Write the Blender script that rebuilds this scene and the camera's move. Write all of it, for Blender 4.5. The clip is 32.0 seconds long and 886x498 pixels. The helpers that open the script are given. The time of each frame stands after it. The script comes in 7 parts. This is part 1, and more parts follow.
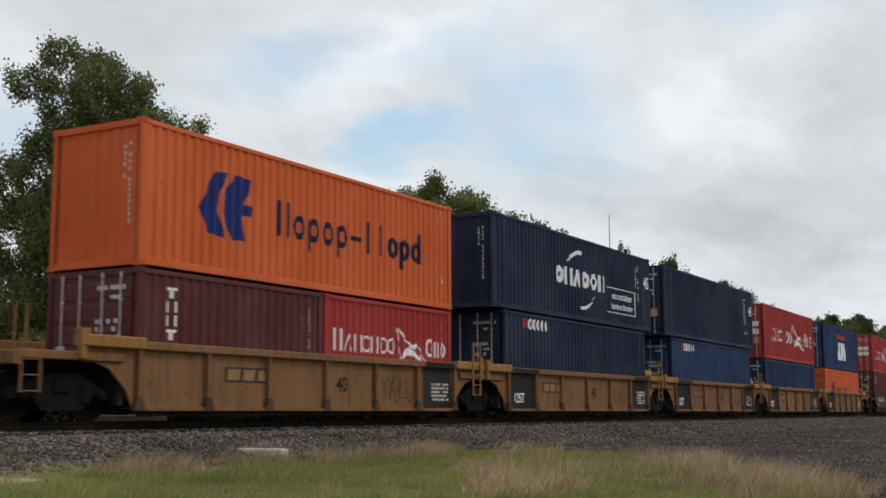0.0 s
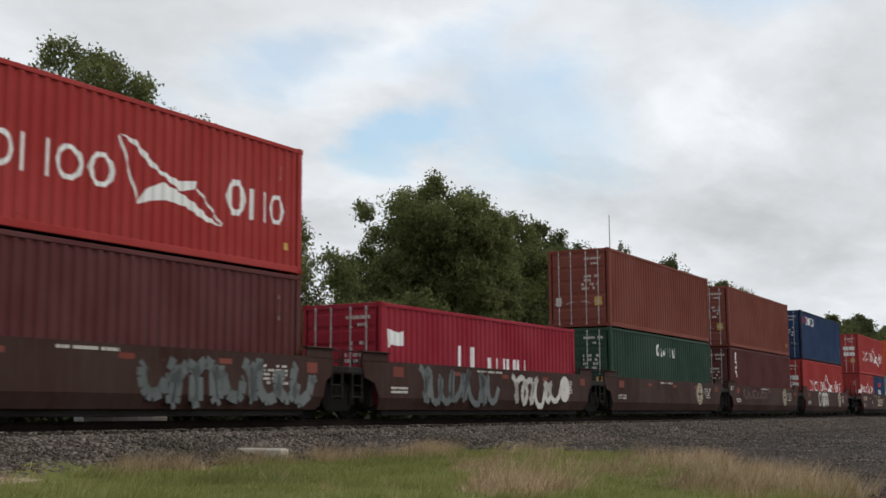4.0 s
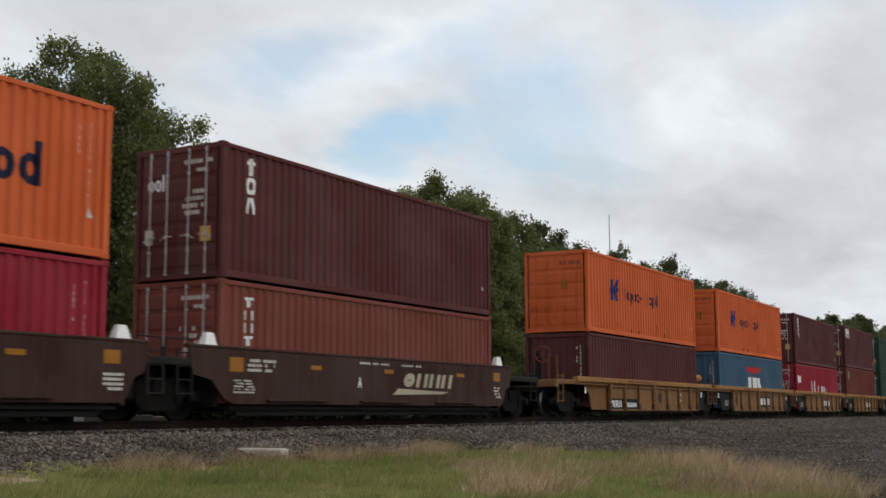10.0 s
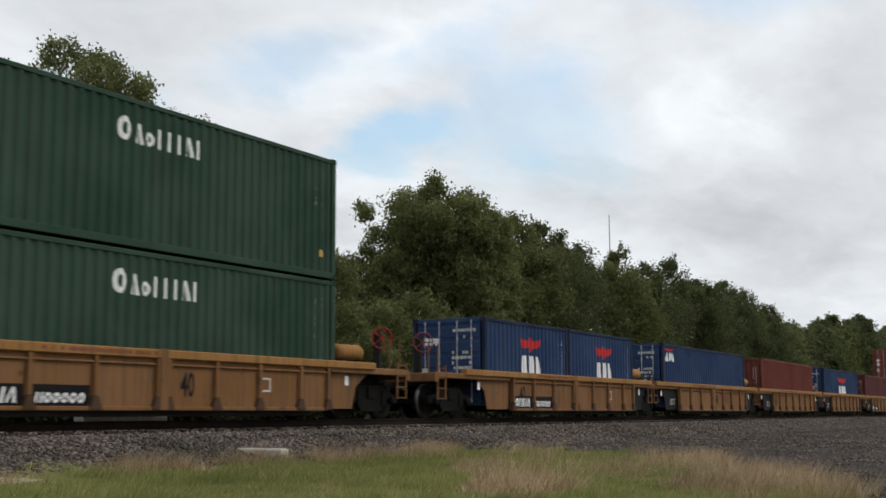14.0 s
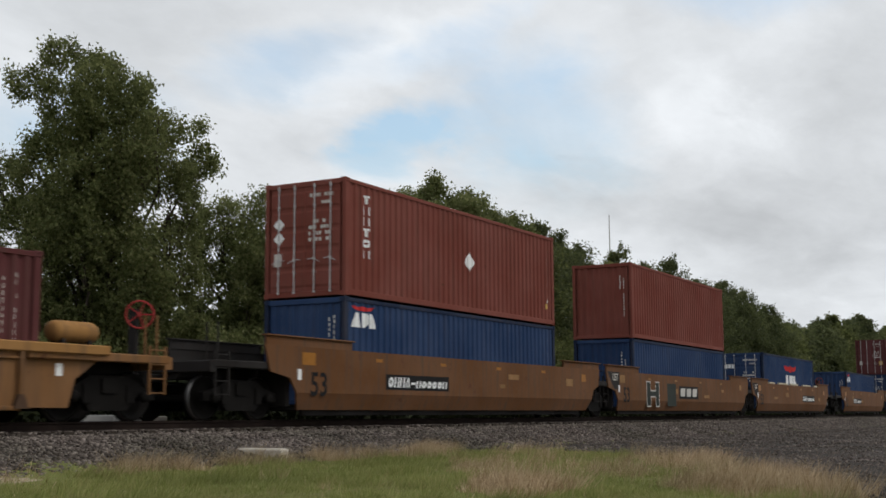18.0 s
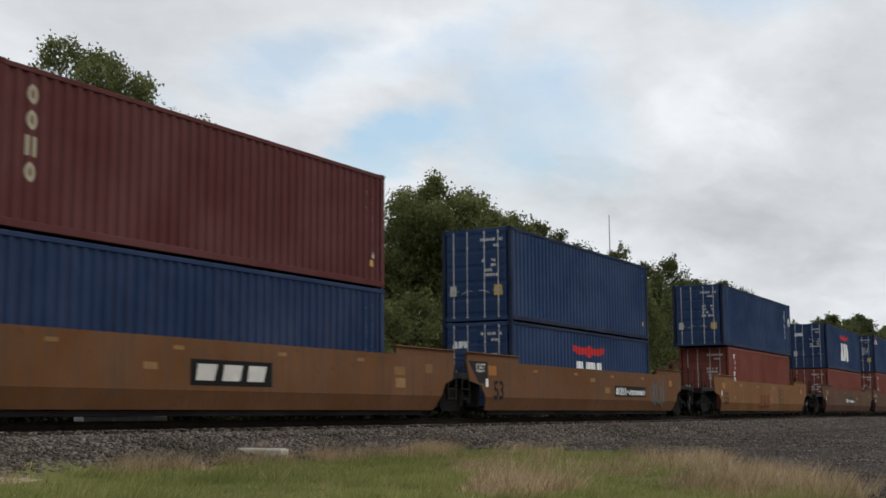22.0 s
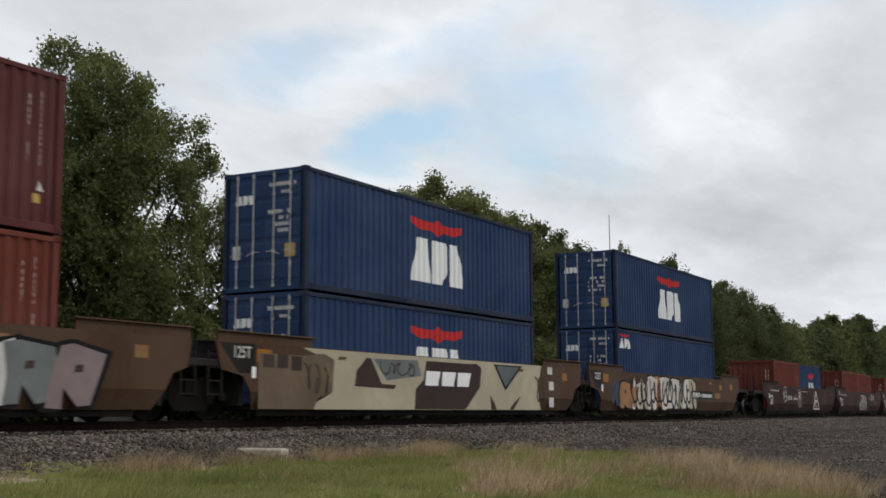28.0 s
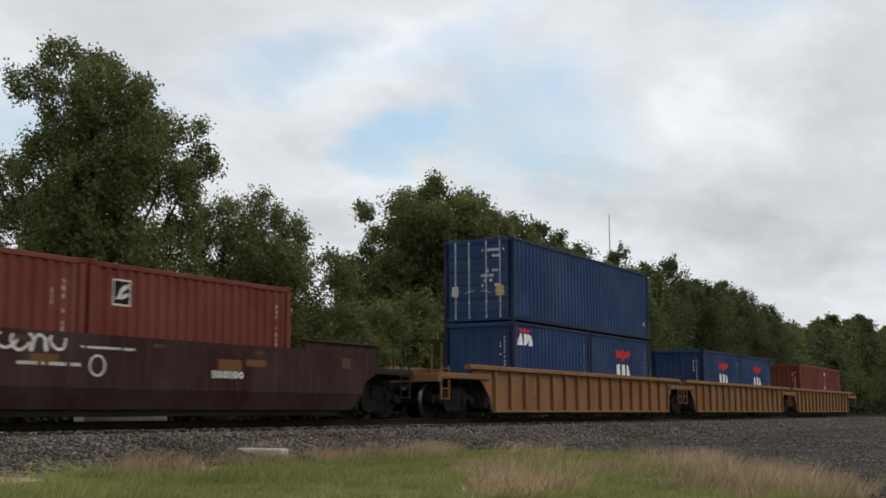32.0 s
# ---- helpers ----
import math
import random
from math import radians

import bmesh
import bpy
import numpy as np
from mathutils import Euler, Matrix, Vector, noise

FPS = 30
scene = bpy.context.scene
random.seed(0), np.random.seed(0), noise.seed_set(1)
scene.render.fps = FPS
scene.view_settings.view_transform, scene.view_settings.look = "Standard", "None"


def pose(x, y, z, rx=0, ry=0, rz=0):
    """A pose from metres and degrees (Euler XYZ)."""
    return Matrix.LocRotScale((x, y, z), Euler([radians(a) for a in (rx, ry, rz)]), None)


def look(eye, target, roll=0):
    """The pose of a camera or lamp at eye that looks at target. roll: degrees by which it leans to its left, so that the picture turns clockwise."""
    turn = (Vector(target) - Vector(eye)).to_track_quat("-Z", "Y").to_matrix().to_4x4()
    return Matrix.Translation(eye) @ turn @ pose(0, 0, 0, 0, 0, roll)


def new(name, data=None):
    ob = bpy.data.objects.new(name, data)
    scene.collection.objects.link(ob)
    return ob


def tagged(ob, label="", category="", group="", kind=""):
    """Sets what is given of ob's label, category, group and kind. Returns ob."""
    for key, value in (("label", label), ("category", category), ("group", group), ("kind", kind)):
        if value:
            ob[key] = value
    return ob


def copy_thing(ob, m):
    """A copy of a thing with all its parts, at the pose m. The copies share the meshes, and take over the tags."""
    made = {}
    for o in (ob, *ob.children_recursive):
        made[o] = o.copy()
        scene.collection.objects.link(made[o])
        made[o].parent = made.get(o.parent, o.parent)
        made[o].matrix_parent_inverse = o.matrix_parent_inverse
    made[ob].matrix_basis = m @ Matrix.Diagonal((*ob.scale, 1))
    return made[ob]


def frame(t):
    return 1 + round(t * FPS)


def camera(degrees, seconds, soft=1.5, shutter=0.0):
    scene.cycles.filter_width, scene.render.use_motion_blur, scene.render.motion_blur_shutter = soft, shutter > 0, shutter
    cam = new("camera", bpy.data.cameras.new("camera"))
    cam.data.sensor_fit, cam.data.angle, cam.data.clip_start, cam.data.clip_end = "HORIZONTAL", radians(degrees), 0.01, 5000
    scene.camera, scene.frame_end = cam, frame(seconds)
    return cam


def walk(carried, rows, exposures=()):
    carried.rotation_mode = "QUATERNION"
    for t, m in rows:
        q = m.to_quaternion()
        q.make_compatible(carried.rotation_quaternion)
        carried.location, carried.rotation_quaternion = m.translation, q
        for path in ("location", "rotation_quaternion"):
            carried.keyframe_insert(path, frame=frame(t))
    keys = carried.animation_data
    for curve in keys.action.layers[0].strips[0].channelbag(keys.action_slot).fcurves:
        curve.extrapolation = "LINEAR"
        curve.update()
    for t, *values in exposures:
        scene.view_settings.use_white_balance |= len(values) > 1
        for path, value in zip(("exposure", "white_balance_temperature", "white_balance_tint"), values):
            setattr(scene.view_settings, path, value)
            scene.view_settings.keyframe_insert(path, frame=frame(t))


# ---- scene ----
cam = camera(40.12, 32.0, soft=1.6, shutter=0.12)
EYE = Vector((0.0, 0.0, 0.10))
YAW, PITCH = radians(60.005), radians(7.777)
AIM = EYE + Vector((math.sin(YAW) * math.cos(PITCH), math.cos(YAW) * math.cos(PITCH), math.sin(PITCH)))
walk(cam, [(0.0, look(EYE, AIM, -0.265)), (32.0, look(EYE, AIM, -0.265))],
     [(0.0, 0.01), (1.0, 0.08), (3.0, 0.07), (6.0, 0.05), (7.0, 0.06), (8.0, 0.0), (12.0, 0.0), (13.0, 0.05), (14.0, 0.10), (17.0, 0.03), (18.0, 0.0), (22.0, 0.0), (24.0, 0.04), (30.0, 0.03), (32.0, 0.02)])

# ---------------------------------------------------------------- light
world = bpy.data.worlds.new("overcast_sky")
scene.world = world
world.use_nodes = True
SUN_ELEV, SUN_AZ = radians(48), radians(143)   # azimuth counted from +y towards +x


def build_sky():
    nt = world.node_tree
    nt.nodes.clear()
    N, Lk = nt.nodes.new, nt.links.new
    out, bg = N("ShaderNodeOutputWorld"), N("ShaderNodeBackground")
    sky = N("ShaderNodeTexSky")
    sky.sky_type, sky.sun_disc = "NISHITA", False
    sky.sun_elevation, sky.sun_rotation = SUN_ELEV, SUN_AZ
    sky.air_density, sky.dust_density = 1.2, 2.5
    dim = N("ShaderNodeMix")
    dim.data_type, dim.blend_type = "RGBA", "MULTIPLY"
    dim.inputs[0].default_value = 1.0
    dim.inputs[7].default_value = (0.174, 0.188, 0.186, 1)
    Lk(sky.outputs[0], dim.inputs[6])
    tc, sep = N("ShaderNodeTexCoord"), N("ShaderNodeSeparateXYZ")
    Lk(tc.outputs["Generated"], sep.inputs[0])

    def math_node(op, a, b):
        m = N("ShaderNodeMath")
        m.operation = op
        for k, v in enumerate((a, b)):
            if isinstance(v, (int, float)):
                m.inputs[k].default_value = v
            else:
                Lk(v, m.inputs[k])
        return m.outputs[0]
    zz = math_node("ADD", math_node("MAXIMUM", sep.outputs[2], 0.0), 0.30)
    comb = N("ShaderNodeCombineXYZ")
    Lk(math_node("DIVIDE", sep.outputs[0], zz), comb.inputs[0])
    Lk(math_node("DIVIDE", sep.outputs[1], zz), comb.inputs[1])

    def noise_at(scale, offset, detail, rough, colour=False):
        mp = N("ShaderNodeMapping")
        mp.inputs["Location"].default_value = offset
        mp.inputs["Scale"].default_value = (1.0, 1.25, 1.0)
        Lk(comb.outputs[0], mp.inputs[0])
        n = N("ShaderNodeTexNoise")
        n.inputs["Scale"].default_value, n.inputs["Detail"].default_value = scale, detail
        n.inputs["Roughness"].default_value, n.inputs["Distortion"].default_value = rough, 0.35
        Lk(mp.outputs[0], n.inputs["Vector"])
        return n.outputs[1 if colour else 0]
    # bearing and height over the horizon, in degrees, with ragged edges
    turned = N("ShaderNodeCombineXYZ")
    Lk(math_node("MULTIPLY", math_node("ARCTAN2", sep.outputs[0], sep.outputs[1]), 57.296), turned.inputs[0])
    Lk(math_node("MULTIPLY", math_node("ARCSINE", sep.outputs[2], 0.0), 57.296), turned.inputs[1])

    def vector_math(op, a, b):
        m = N("ShaderNodeVectorMath")
        m.operation = op
        for k, v in enumerate((a, b)):
            if isinstance(v, tuple):
                m.inputs[k].default_value = v
            else:
                Lk(v, m.inputs[k])
        return m
    rag = vector_math("MULTIPLY", vector_math("SUBTRACT", noise_at(5.0, (1.3, 4.2, 0.5), 6.0, 0.60, True), (0.5, 0.5, 0.5)).outputs[0], (6.5, 4.0, 0.0))
    place = vector_math("ADD", turned.outputs[0], rag.outputs[0]).outputs[0]

    def masses(rows):
        """Soft patches of cloud or clear air: bearing, height, half width, half height, slope, amount."""
        total = None
        for az, el, rx, ry, slope, amount in rows:
            mp = N("ShaderNodeMapping")
            mp.vector_type = "TEXTURE"
            mp.inputs["Location"].default_value = (az, el, 0)
            mp.inputs["Rotation"].default_value = (0, 0, radians(slope))
            mp.inputs["Scale"].default_value = (rx, ry, 1)
            Lk(place, mp.inputs[0])
            far = N("ShaderNodeVectorMath")
            far.operation = "LENGTH"
            Lk(mp.outputs[0], far.inputs[0])
            soft = N("ShaderNodeMapRange")
            soft.interpolation_type = "SMOOTHSTEP"
            for k, value in ((1, 0.25), (2, 1.25), (3, amount), (4, 0.0)):
                soft.inputs[k].default_value = value
            Lk(far.outputs["Value"], soft.inputs[0])
            total = soft.outputs[0] if total is None else math_node("ADD", total, soft.outputs[0])
        return total
    clear = masses(CLEAR)
    shade = masses(SHADE)
    body = N("ShaderNodeMapRange")
    for k, value in ((1, 0.30), (2, 0.70), (3, 0.67), (4, 0.84)):
        body.inputs[k].default_value = value
    Lk(noise_at(3.1, (CLOUD_X, CLOUD_Y, 2.0), 8.0, 0.56), body.inputs[0])
    fine = N("ShaderNodeMapRange")
    for k, value in ((1, 0.25), (2, 0.75), (3, -0.035), (4, 0.035)):
        fine.inputs[k].default_value = value
    Lk(noise_at(11.0, (7.0, 2.0, 1.0), 6.0, 0.6), fine.inputs[0])
    tone = math_node("ADD", math_node("ADD", body.outputs[0], fine.outputs[0]), shade)
    grey = N("ShaderNodeMix")
    grey.data_type, grey.blend_type = "RGBA", "MULTIPLY"
    grey.inputs[0].default_value = 1.0
    grey.inputs[6].default_value = (0.962, 1.0, 1.040, 1)
    Lk(tone, grey.inputs[7])
    mix = N("ShaderNodeMix")
    mix.data_type = "RGBA"
    wisp = N("ShaderNodeMapRange")
    for k, value in ((1, 0.40), (2, 0.62), (3, 0.70), (4, 1.25)):
        wisp.inputs[k].default_value = value
    Lk(noise_at(4.2, (2.0, 6.0, 0.0), 7.0, 0.55), wisp.inputs[0])
    Lk(math_node("MINIMUM", math_node("MULTIPLY", clear, wisp.outputs[0]), 0.85), mix.inputs[0])
    Lk(grey.outputs[2], mix.inputs[6])
    Lk(dim.outputs[2], mix.inputs[7])
    Lk(mix.outputs[2], bg.inputs[0])
    bg.inputs[1].default_value = 1.0
    Lk(bg.outputs[0], out.inputs[0])


# patches of thin cloud with blue behind them, and heavier or brighter cloud
CLEAR = [(57.6, 12.7, 3.8, 1.6, 12, 1.0), (52.5, 16.4, 4.5, 2.0, 10, 0.45), (64.5, 13.8, 5.5, 4.0, -20, 0.60), (60.5, 17.4, 5.0, 1.2, 24, 0.35), (43.0, 13.0, 5.5, 3.0, 0, 0.55), (75.0, 20.0, 6.0, 2.0, 0, 0.45), (20.0, 30.0, 16.0, 9.0, 0, 0.6), (120.0, 26.0, 20.0, 8.0, 10, 0.6), (-60.0, 35.0, 30.0, 10.0, 0, 0.6)]
SHADE = [(58.0, 16.8, 8.0, 1.6, 22, 0.12), (55.5, 11.0, 4.5, 1.3, 8, 0.07), (72.5, 13.5, 3.0, 2.2, -40, 0.12), (76.5, 8.5, 6.0, 3.2, 0, -0.08), (71.0, 9.0, 6.0, 1.6, -10, -0.08), (79.0, 15.0, 4.5, 3.0, 0, -0.09), (46.0, 18.5, 6.0, 2.2, 0, -0.05), (54.5, 9.2, 2.5, 1.3, 0, -0.10), (66.5, 11.6, 4.0, 1.0, -8, -0.09)]
CLOUD_X, CLOUD_Y = 3.7, 9.1
build_sky()
sun_data = bpy.data.lights.new("sun", "SUN")
sun_data.energy, sun_data.angle, sun_data.color = 1.15, radians(22), (1.0, 0.96, 0.90)
sun = new("sun", sun_data)
SUN_DIR = Vector((math.sin(SUN_AZ) * math.cos(SUN_ELEV), math.cos(SUN_AZ) * math.cos(SUN_ELEV), math.sin(SUN_ELEV)))
sun.matrix_world = look(SUN_DIR * 200, (0, 0, 0))

# ---------------------------------------------------------------- materials
MATS = {}


def graph(name):
    m = bpy.data.materials.new(name)
    m.use_nodes = True
    nt = m.node_tree
    return m, nt, nt.nodes["Principled BSDF"]


def node(nt, kind, **values):
    n = nt.nodes.new(kind)
    for k, v in values.items():
        n.inputs[k.replace("_", " ")].default_value = v
    return n


def coords(nt, scale, jitter=True):
    """Object space coordinates, shifted for each object by its own random number."""
    tc, mp = nt.nodes.new("ShaderNodeTexCoord"), nt.nodes.new("ShaderNodeMapping")
    mp.inputs["Scale"].default_value = scale
    nt.links.new(tc.outputs["Object"], mp.inputs[0])
    if jitter:
        oi, mul = nt.nodes.new("ShaderNodeObjectInfo"), nt.nodes.new("ShaderNodeVectorMath")
        mul.operation = "MULTIPLY"
        mul.inputs[1].default_value = (37.0, 91.0, 53.0)
        nt.links.new(oi.outputs["Random"], mul.inputs[0])
        nt.links.new(mul.outputs[0], mp.inputs["Location"])
    return mp.outputs[0]


def ramp(nt, src, lo, hi, c0=(0, 0, 0, 1), c1=(1, 1, 1, 1)):
    r = nt.nodes.new("ShaderNodeValToRGB")
    r.color_ramp.elements[0].position, r.color_ramp.elements[0].color = lo, c0
    r.color_ramp.elements[1].position, r.color_ramp.elements[1].color = hi, c1
    nt.links.new(src, r.inputs[0])
    return r.outputs[0]


def blend(nt, fac, a, b, mode="MIX"):
    m = nt.nodes.new("ShaderNodeMix")
    m.data_type, m.blend_type = "RGBA", mode
    for slot, v in ((0, fac), (6, a), (7, b)):
        if isinstance(v, (int, float)):
            m.inputs[slot].default_value = v
        elif isinstance(v, tuple):
            m.inputs[slot].default_value = v if len(v) == 4 else (*v, 1)
        else:
            nt.links.new(v, m.inputs[slot])
    return m.outputs[2]


def noise_of(nt, vec, scale, detail=4.0, rough=0.55):
    n = node(nt, "ShaderNodeTexNoise", Scale=scale, Detail=detail, Roughness=rough)
    nt.links.new(vec, n.inputs["Vector"])
    return n.outputs[0]


def bump(nt, bsdf, src, strength, distance=0.01):
    b = node(nt, "ShaderNodeBump", Strength=strength, Distance=distance)
    nt.links.new(src, b.inputs["Height"])
    nt.links.new(b.outputs[0], bsdf.inputs["Normal"])


def paint(name, col, rough=0.66, dirt=0.35, rust=0.12, dirt_col=(0.075, 0.055, 0.042), fade=0.16):
    """Weathered paint on steel: faded patches, rain streaks, dust and rust chips."""
    if name in MATS:
        return MATS[name]
    m, nt, b = graph(name)
    v1 = coords(nt, (1, 1, 1))
    vs = coords(nt, (3.2, 3.2, 0.22))
    big, fine = noise_of(nt, v1, 0.55, 3), noise_of(nt, v1, 14.0, 5)
    pale = tuple(min(1.0, c * 1.12 + fade * 0.10) for c in col)
    base = blend(nt, ramp(nt, big, 0.35, 0.68), col, pale)
    streak = noise_of(nt, vs, 2.2, 5, 0.62)
    base = blend(nt, blend(nt, 1.0, ramp(nt, streak, 0.48, 0.78), (dirt, dirt, dirt), "MULTIPLY"), base, dirt_col)
    chips = noise_of(nt, v1, 3.1, 9, 0.72)
    base = blend(nt, ramp(nt, chips, 0.69 - rust * 0.3, 0.75 - rust * 0.3), base, (0.10, 0.045, 0.025))
    nt.links.new(base, b.inputs["Base Color"])
    nt.links.new(ramp(nt, fine, 0.2, 0.9, (rough - 0.1,) * 3 + (1,), (rough + 0.22,) * 3 + (1,)), b.inputs["Roughness"])
    b.inputs["Specular IOR Level"].default_value = 0.06
    bump(nt, b, fine, 0.12, 0.004)
    MATS[name] = m
    return m


def plain(name, col, rough=0.6, metal=0.0, var=0.25, scale=6.0, bumpy=0.2):
    if name in MATS:
        return MATS[name]
    m, nt, b = graph(name)
    v = coords(nt, (1, 1, 1))
    n, n2 = noise_of(nt, v, scale, 6), noise_of(nt, v, scale * 0.14, 3)
    lo, hi = tuple(c * (1 - var) for c in col), tuple(min(1, c * (1 + var)) for c in col)
    base = blend(nt, n, lo, hi)
    base = blend(nt, ramp(nt, n2, 0.42, 0.66), base, tuple(c * (1 - var * 0.9) for c in col))
    nt.links.new(base, b.inputs["Base Color"])
    b.inputs["Roughness"].default_value, b.inputs["Metallic"].default_value = rough, metal
    b.inputs["Specular IOR Level"].default_value = 0.5 if metal else 0.07
    bump(nt, b, n, bumpy, 0.006)
    MATS[name] = m
    return m


ORANGE = paint("orange_paint", (0.535, 0.106, 0.032), dirt=0.18)
MAROON = paint("maroon_paint", (0.0890, 0.0260, 0.0262))
BROWN = paint("red_brown_paint", (0.168, 0.047, 0.034))
BRICK = paint("brick_paint", (0.128, 0.032, 0.022))
RED = paint("red_paint", (0.310, 0.036, 0.034), dirt=0.2)
CRIMSON = paint("crimson_paint", (0.2520, 0.0185, 0.0319), dirt=0.2)
NAVY = paint("navy_paint", (0.0150, 0.0225, 0.0480), rust=0.06)
BLUE = paint("blue_paint", (0.0205, 0.043, 0.104), dirt=0.25)
BLUEEDGE = paint("blue_edge_paint", (0.0105, 0.019, 0.044), dirt=0.5)
DARKBLUE = paint("dark_blue_paint", (0.0165, 0.032, 0.080), dirt=0.25)
STEELBLUE = paint("steel_blue_paint", (0.050, 0.098, 0.155))
GREEN = paint("green_paint", (0.024, 0.052, 0.036), dirt=0.25)
PALEGREEN = paint("pale_green_paint", (0.2520, 0.3360, 0.2772), dirt=0.3)
PATCHGREEN = paint("patch_green_paint", (0.0588, 0.1848, 0.1344), dirt=0.2)
YELLOW = paint("yellow_car_paint", (0.182, 0.088, 0.034), dirt=1.0, rust=0.27)
BRIGHTYELLOW = paint("bright_yellow_car_paint", (0.270, 0.135, 0.042), dirt=0.75, rust=0.2)
TAN = paint("tan_car_paint", (0.124, 0.054, 0.021), dirt=0.95, rust=0.28)
DULLTAN = paint("dull_tan_car_paint", (0.082, 0.038, 0.020), dirt=0.95, rust=0.3)
ORANGETAN = paint("orange_tan_car_paint", (0.175, 0.080, 0.028), dirt=0.8, rust=0.26)
RUSTBROWN = paint("rust_brown_car_paint", (0.066, 0.036, 0.021), dirt=0.9, rust=0.3)
CARBROWN = paint("brown_car_paint", (0.037, 0.0167, 0.0136), dirt=0.6, rust=0.1)
DEEPBROWN = paint("deep_brown_car_paint", (0.027, 0.0105, 0.0095), dirt=0.5, rust=0.1)
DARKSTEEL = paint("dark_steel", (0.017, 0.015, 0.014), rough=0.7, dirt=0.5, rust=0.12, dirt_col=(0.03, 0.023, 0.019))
BLACKPAINT = plain("black_paint", (0.012, 0.0115, 0.0115), 0.6)
CASTIRON = plain("cast_steel", (0.009, 0.0078, 0.007), 0.75, 0.0, 0.4, 9.0, 0.4)
TREAD = plain("polished_tread", (0.20, 0.19, 0.18), 0.45, 0.8, 0.1)
RAILRUST = plain("rail_rust", (0.024, 0.016, 0.013), 0.8, 0.0, 0.4, 12.0)
ZINC = plain("zinc_rod", (0.50, 0.49, 0.48), 0.5, 0.3, 0.2, 10.0)
WHITE = plain("white_paint", (0.80, 0.80, 0.79), 0.6, 0, 0.06, 8.0, 0.05)
OFFWHITE = plain("weathered_white_paint", (0.58, 0.55, 0.51), 0.7, 0, 0.22, 5.0, 0.05)
LOGOBLUE = plain("logo_blue_paint", (0.020, 0.032, 0.145), 0.55, 0, 0.15, 5.0, 0.05)
LETTERBLUE = plain("lettering_dark_blue", (0.020, 0.020, 0.045), 0.55, 0, 0.2, 5.0, 0.05)
LOGORED = plain("logo_red_paint", (0.52, 0.035, 0.035), 0.55, 0, 0.12, 5.0, 0.05)
LABELYELLOW = plain("yellow_label", (0.55, 0.36, 0.11), 0.6, 0, 0.15, 6.0, 0.05)
REFLECTOR = plain("yellow_reflector", (0.30, 0.125, 0.022), 0.4, 0, 0.2, 8.0, 0.05)
FADED = plain("faded_tan_paint", (0.27, 0.155, 0.070), 0.7, 0, 0.3, 4.0, 0.05)
CREAM = plain("cream_graffiti", (0.42, 0.37, 0.275), 0.7, 0, 0.2, 3.0, 0.05)
GREYGRAF = plain("grey_graffiti", (0.15, 0.165, 0.165), 0.7, 0, 0.35, 2.0, 0.05)
DARKGREEN = plain("dark_green_graffiti", (0.040, 0.046, 0.040), 0.7, 0, 0.35, 2.5, 0.05)
DARKGRAF = plain("dark_graffiti", (0.060, 0.045, 0.038), 0.7, 0, 0.3, 3.0, 0.05)
GRIMETAN = plain("grimy_tan_graffiti", (0.17, 0.125, 0.085), 0.8, 0, 0.4, 2.5, 0.05)
BLUEGRAF = plain("blue_grey_graffiti", (0.075, 0.095, 0.135), 0.7, 0, 0.3, 3.0, 0.05)
ORANGEGRAF = plain("orange_graffiti", (0.32, 0.17, 0.085), 0.7, 0, 0.3, 3.0, 0.05)
PINKGRAF = plain("pinkish_graffiti", (0.25, 0.19, 0.19), 0.7, 0, 0.3, 3.0, 0.05)
RUSTRUN = plain("rust_run", (0.115, 0.040, 0.018), 0.85, 0, 0.4, 6.0, 0.1)
TROUGHGREY = plain("trough_grey_paint", (0.36, 0.36, 0.35), 0.6, 0, 0.2, 5.0, 0.1)
CONCRETE = plain("concrete", (0.46, 0.42, 0.36), 0.85, 0, 0.2, 9.0, 0.3)
TIMBER = plain("creosoted_timber", (0.050, 0.040, 0.032), 0.85, 0, 0.4, 7.0, 0.5)


def ground_material():
    m, nt, b = graph("meadow_soil")
    v = coords(nt, (1, 1, 1), False)
    a, c, d = noise_of(nt, v, 0.35, 5), noise_of(nt, v, 7.0, 6, 0.65), noise_of(nt, v, 1.6, 5, 0.6)
    green = blend(nt, c, (0.090, 0.105, 0.028), (0.190, 0.200, 0.062))
    straw = blend(nt, c, (0.110, 0.090, 0.045), (0.220, 0.175, 0.100))
    col = blend(nt, ramp(nt, d, 0.56, 0.72), green, straw)
    col = blend(nt, ramp(nt, a, 0.62, 0.72), col, (0.16, 0.12, 0.085))
    far = nt.nodes.new("ShaderNodeVectorMath")
    far.operation = "DISTANCE"
    far.inputs[1].default_value = (11.2, 13.2, -0.8)
    wob = nt.nodes.new("ShaderNodeMath")
    wob.operation = "ADD"
    nt.links.new(v, far.inputs[0])
    nt.links.new(far.outputs["Value"], wob.inputs[0])
    nt.links.new(d, wob.inputs[1])
    sand = blend(nt, c, (0.26, 0.20, 0.14), (0.46, 0.38, 0.29))
    col = blend(nt, ramp(nt, wob.outputs[0], 0.95, 1.3, (1, 1, 1, 1), (0, 0, 0, 1)), col, sand)
    nt.links.new(col, b.inputs["Base Color"])
    b.inputs["Roughness"].default_value = 0.95
    b.inputs["Specular IOR Level"].default_value = 0.1
    bump(nt, b, c, 0.8, 0.05)
    return m


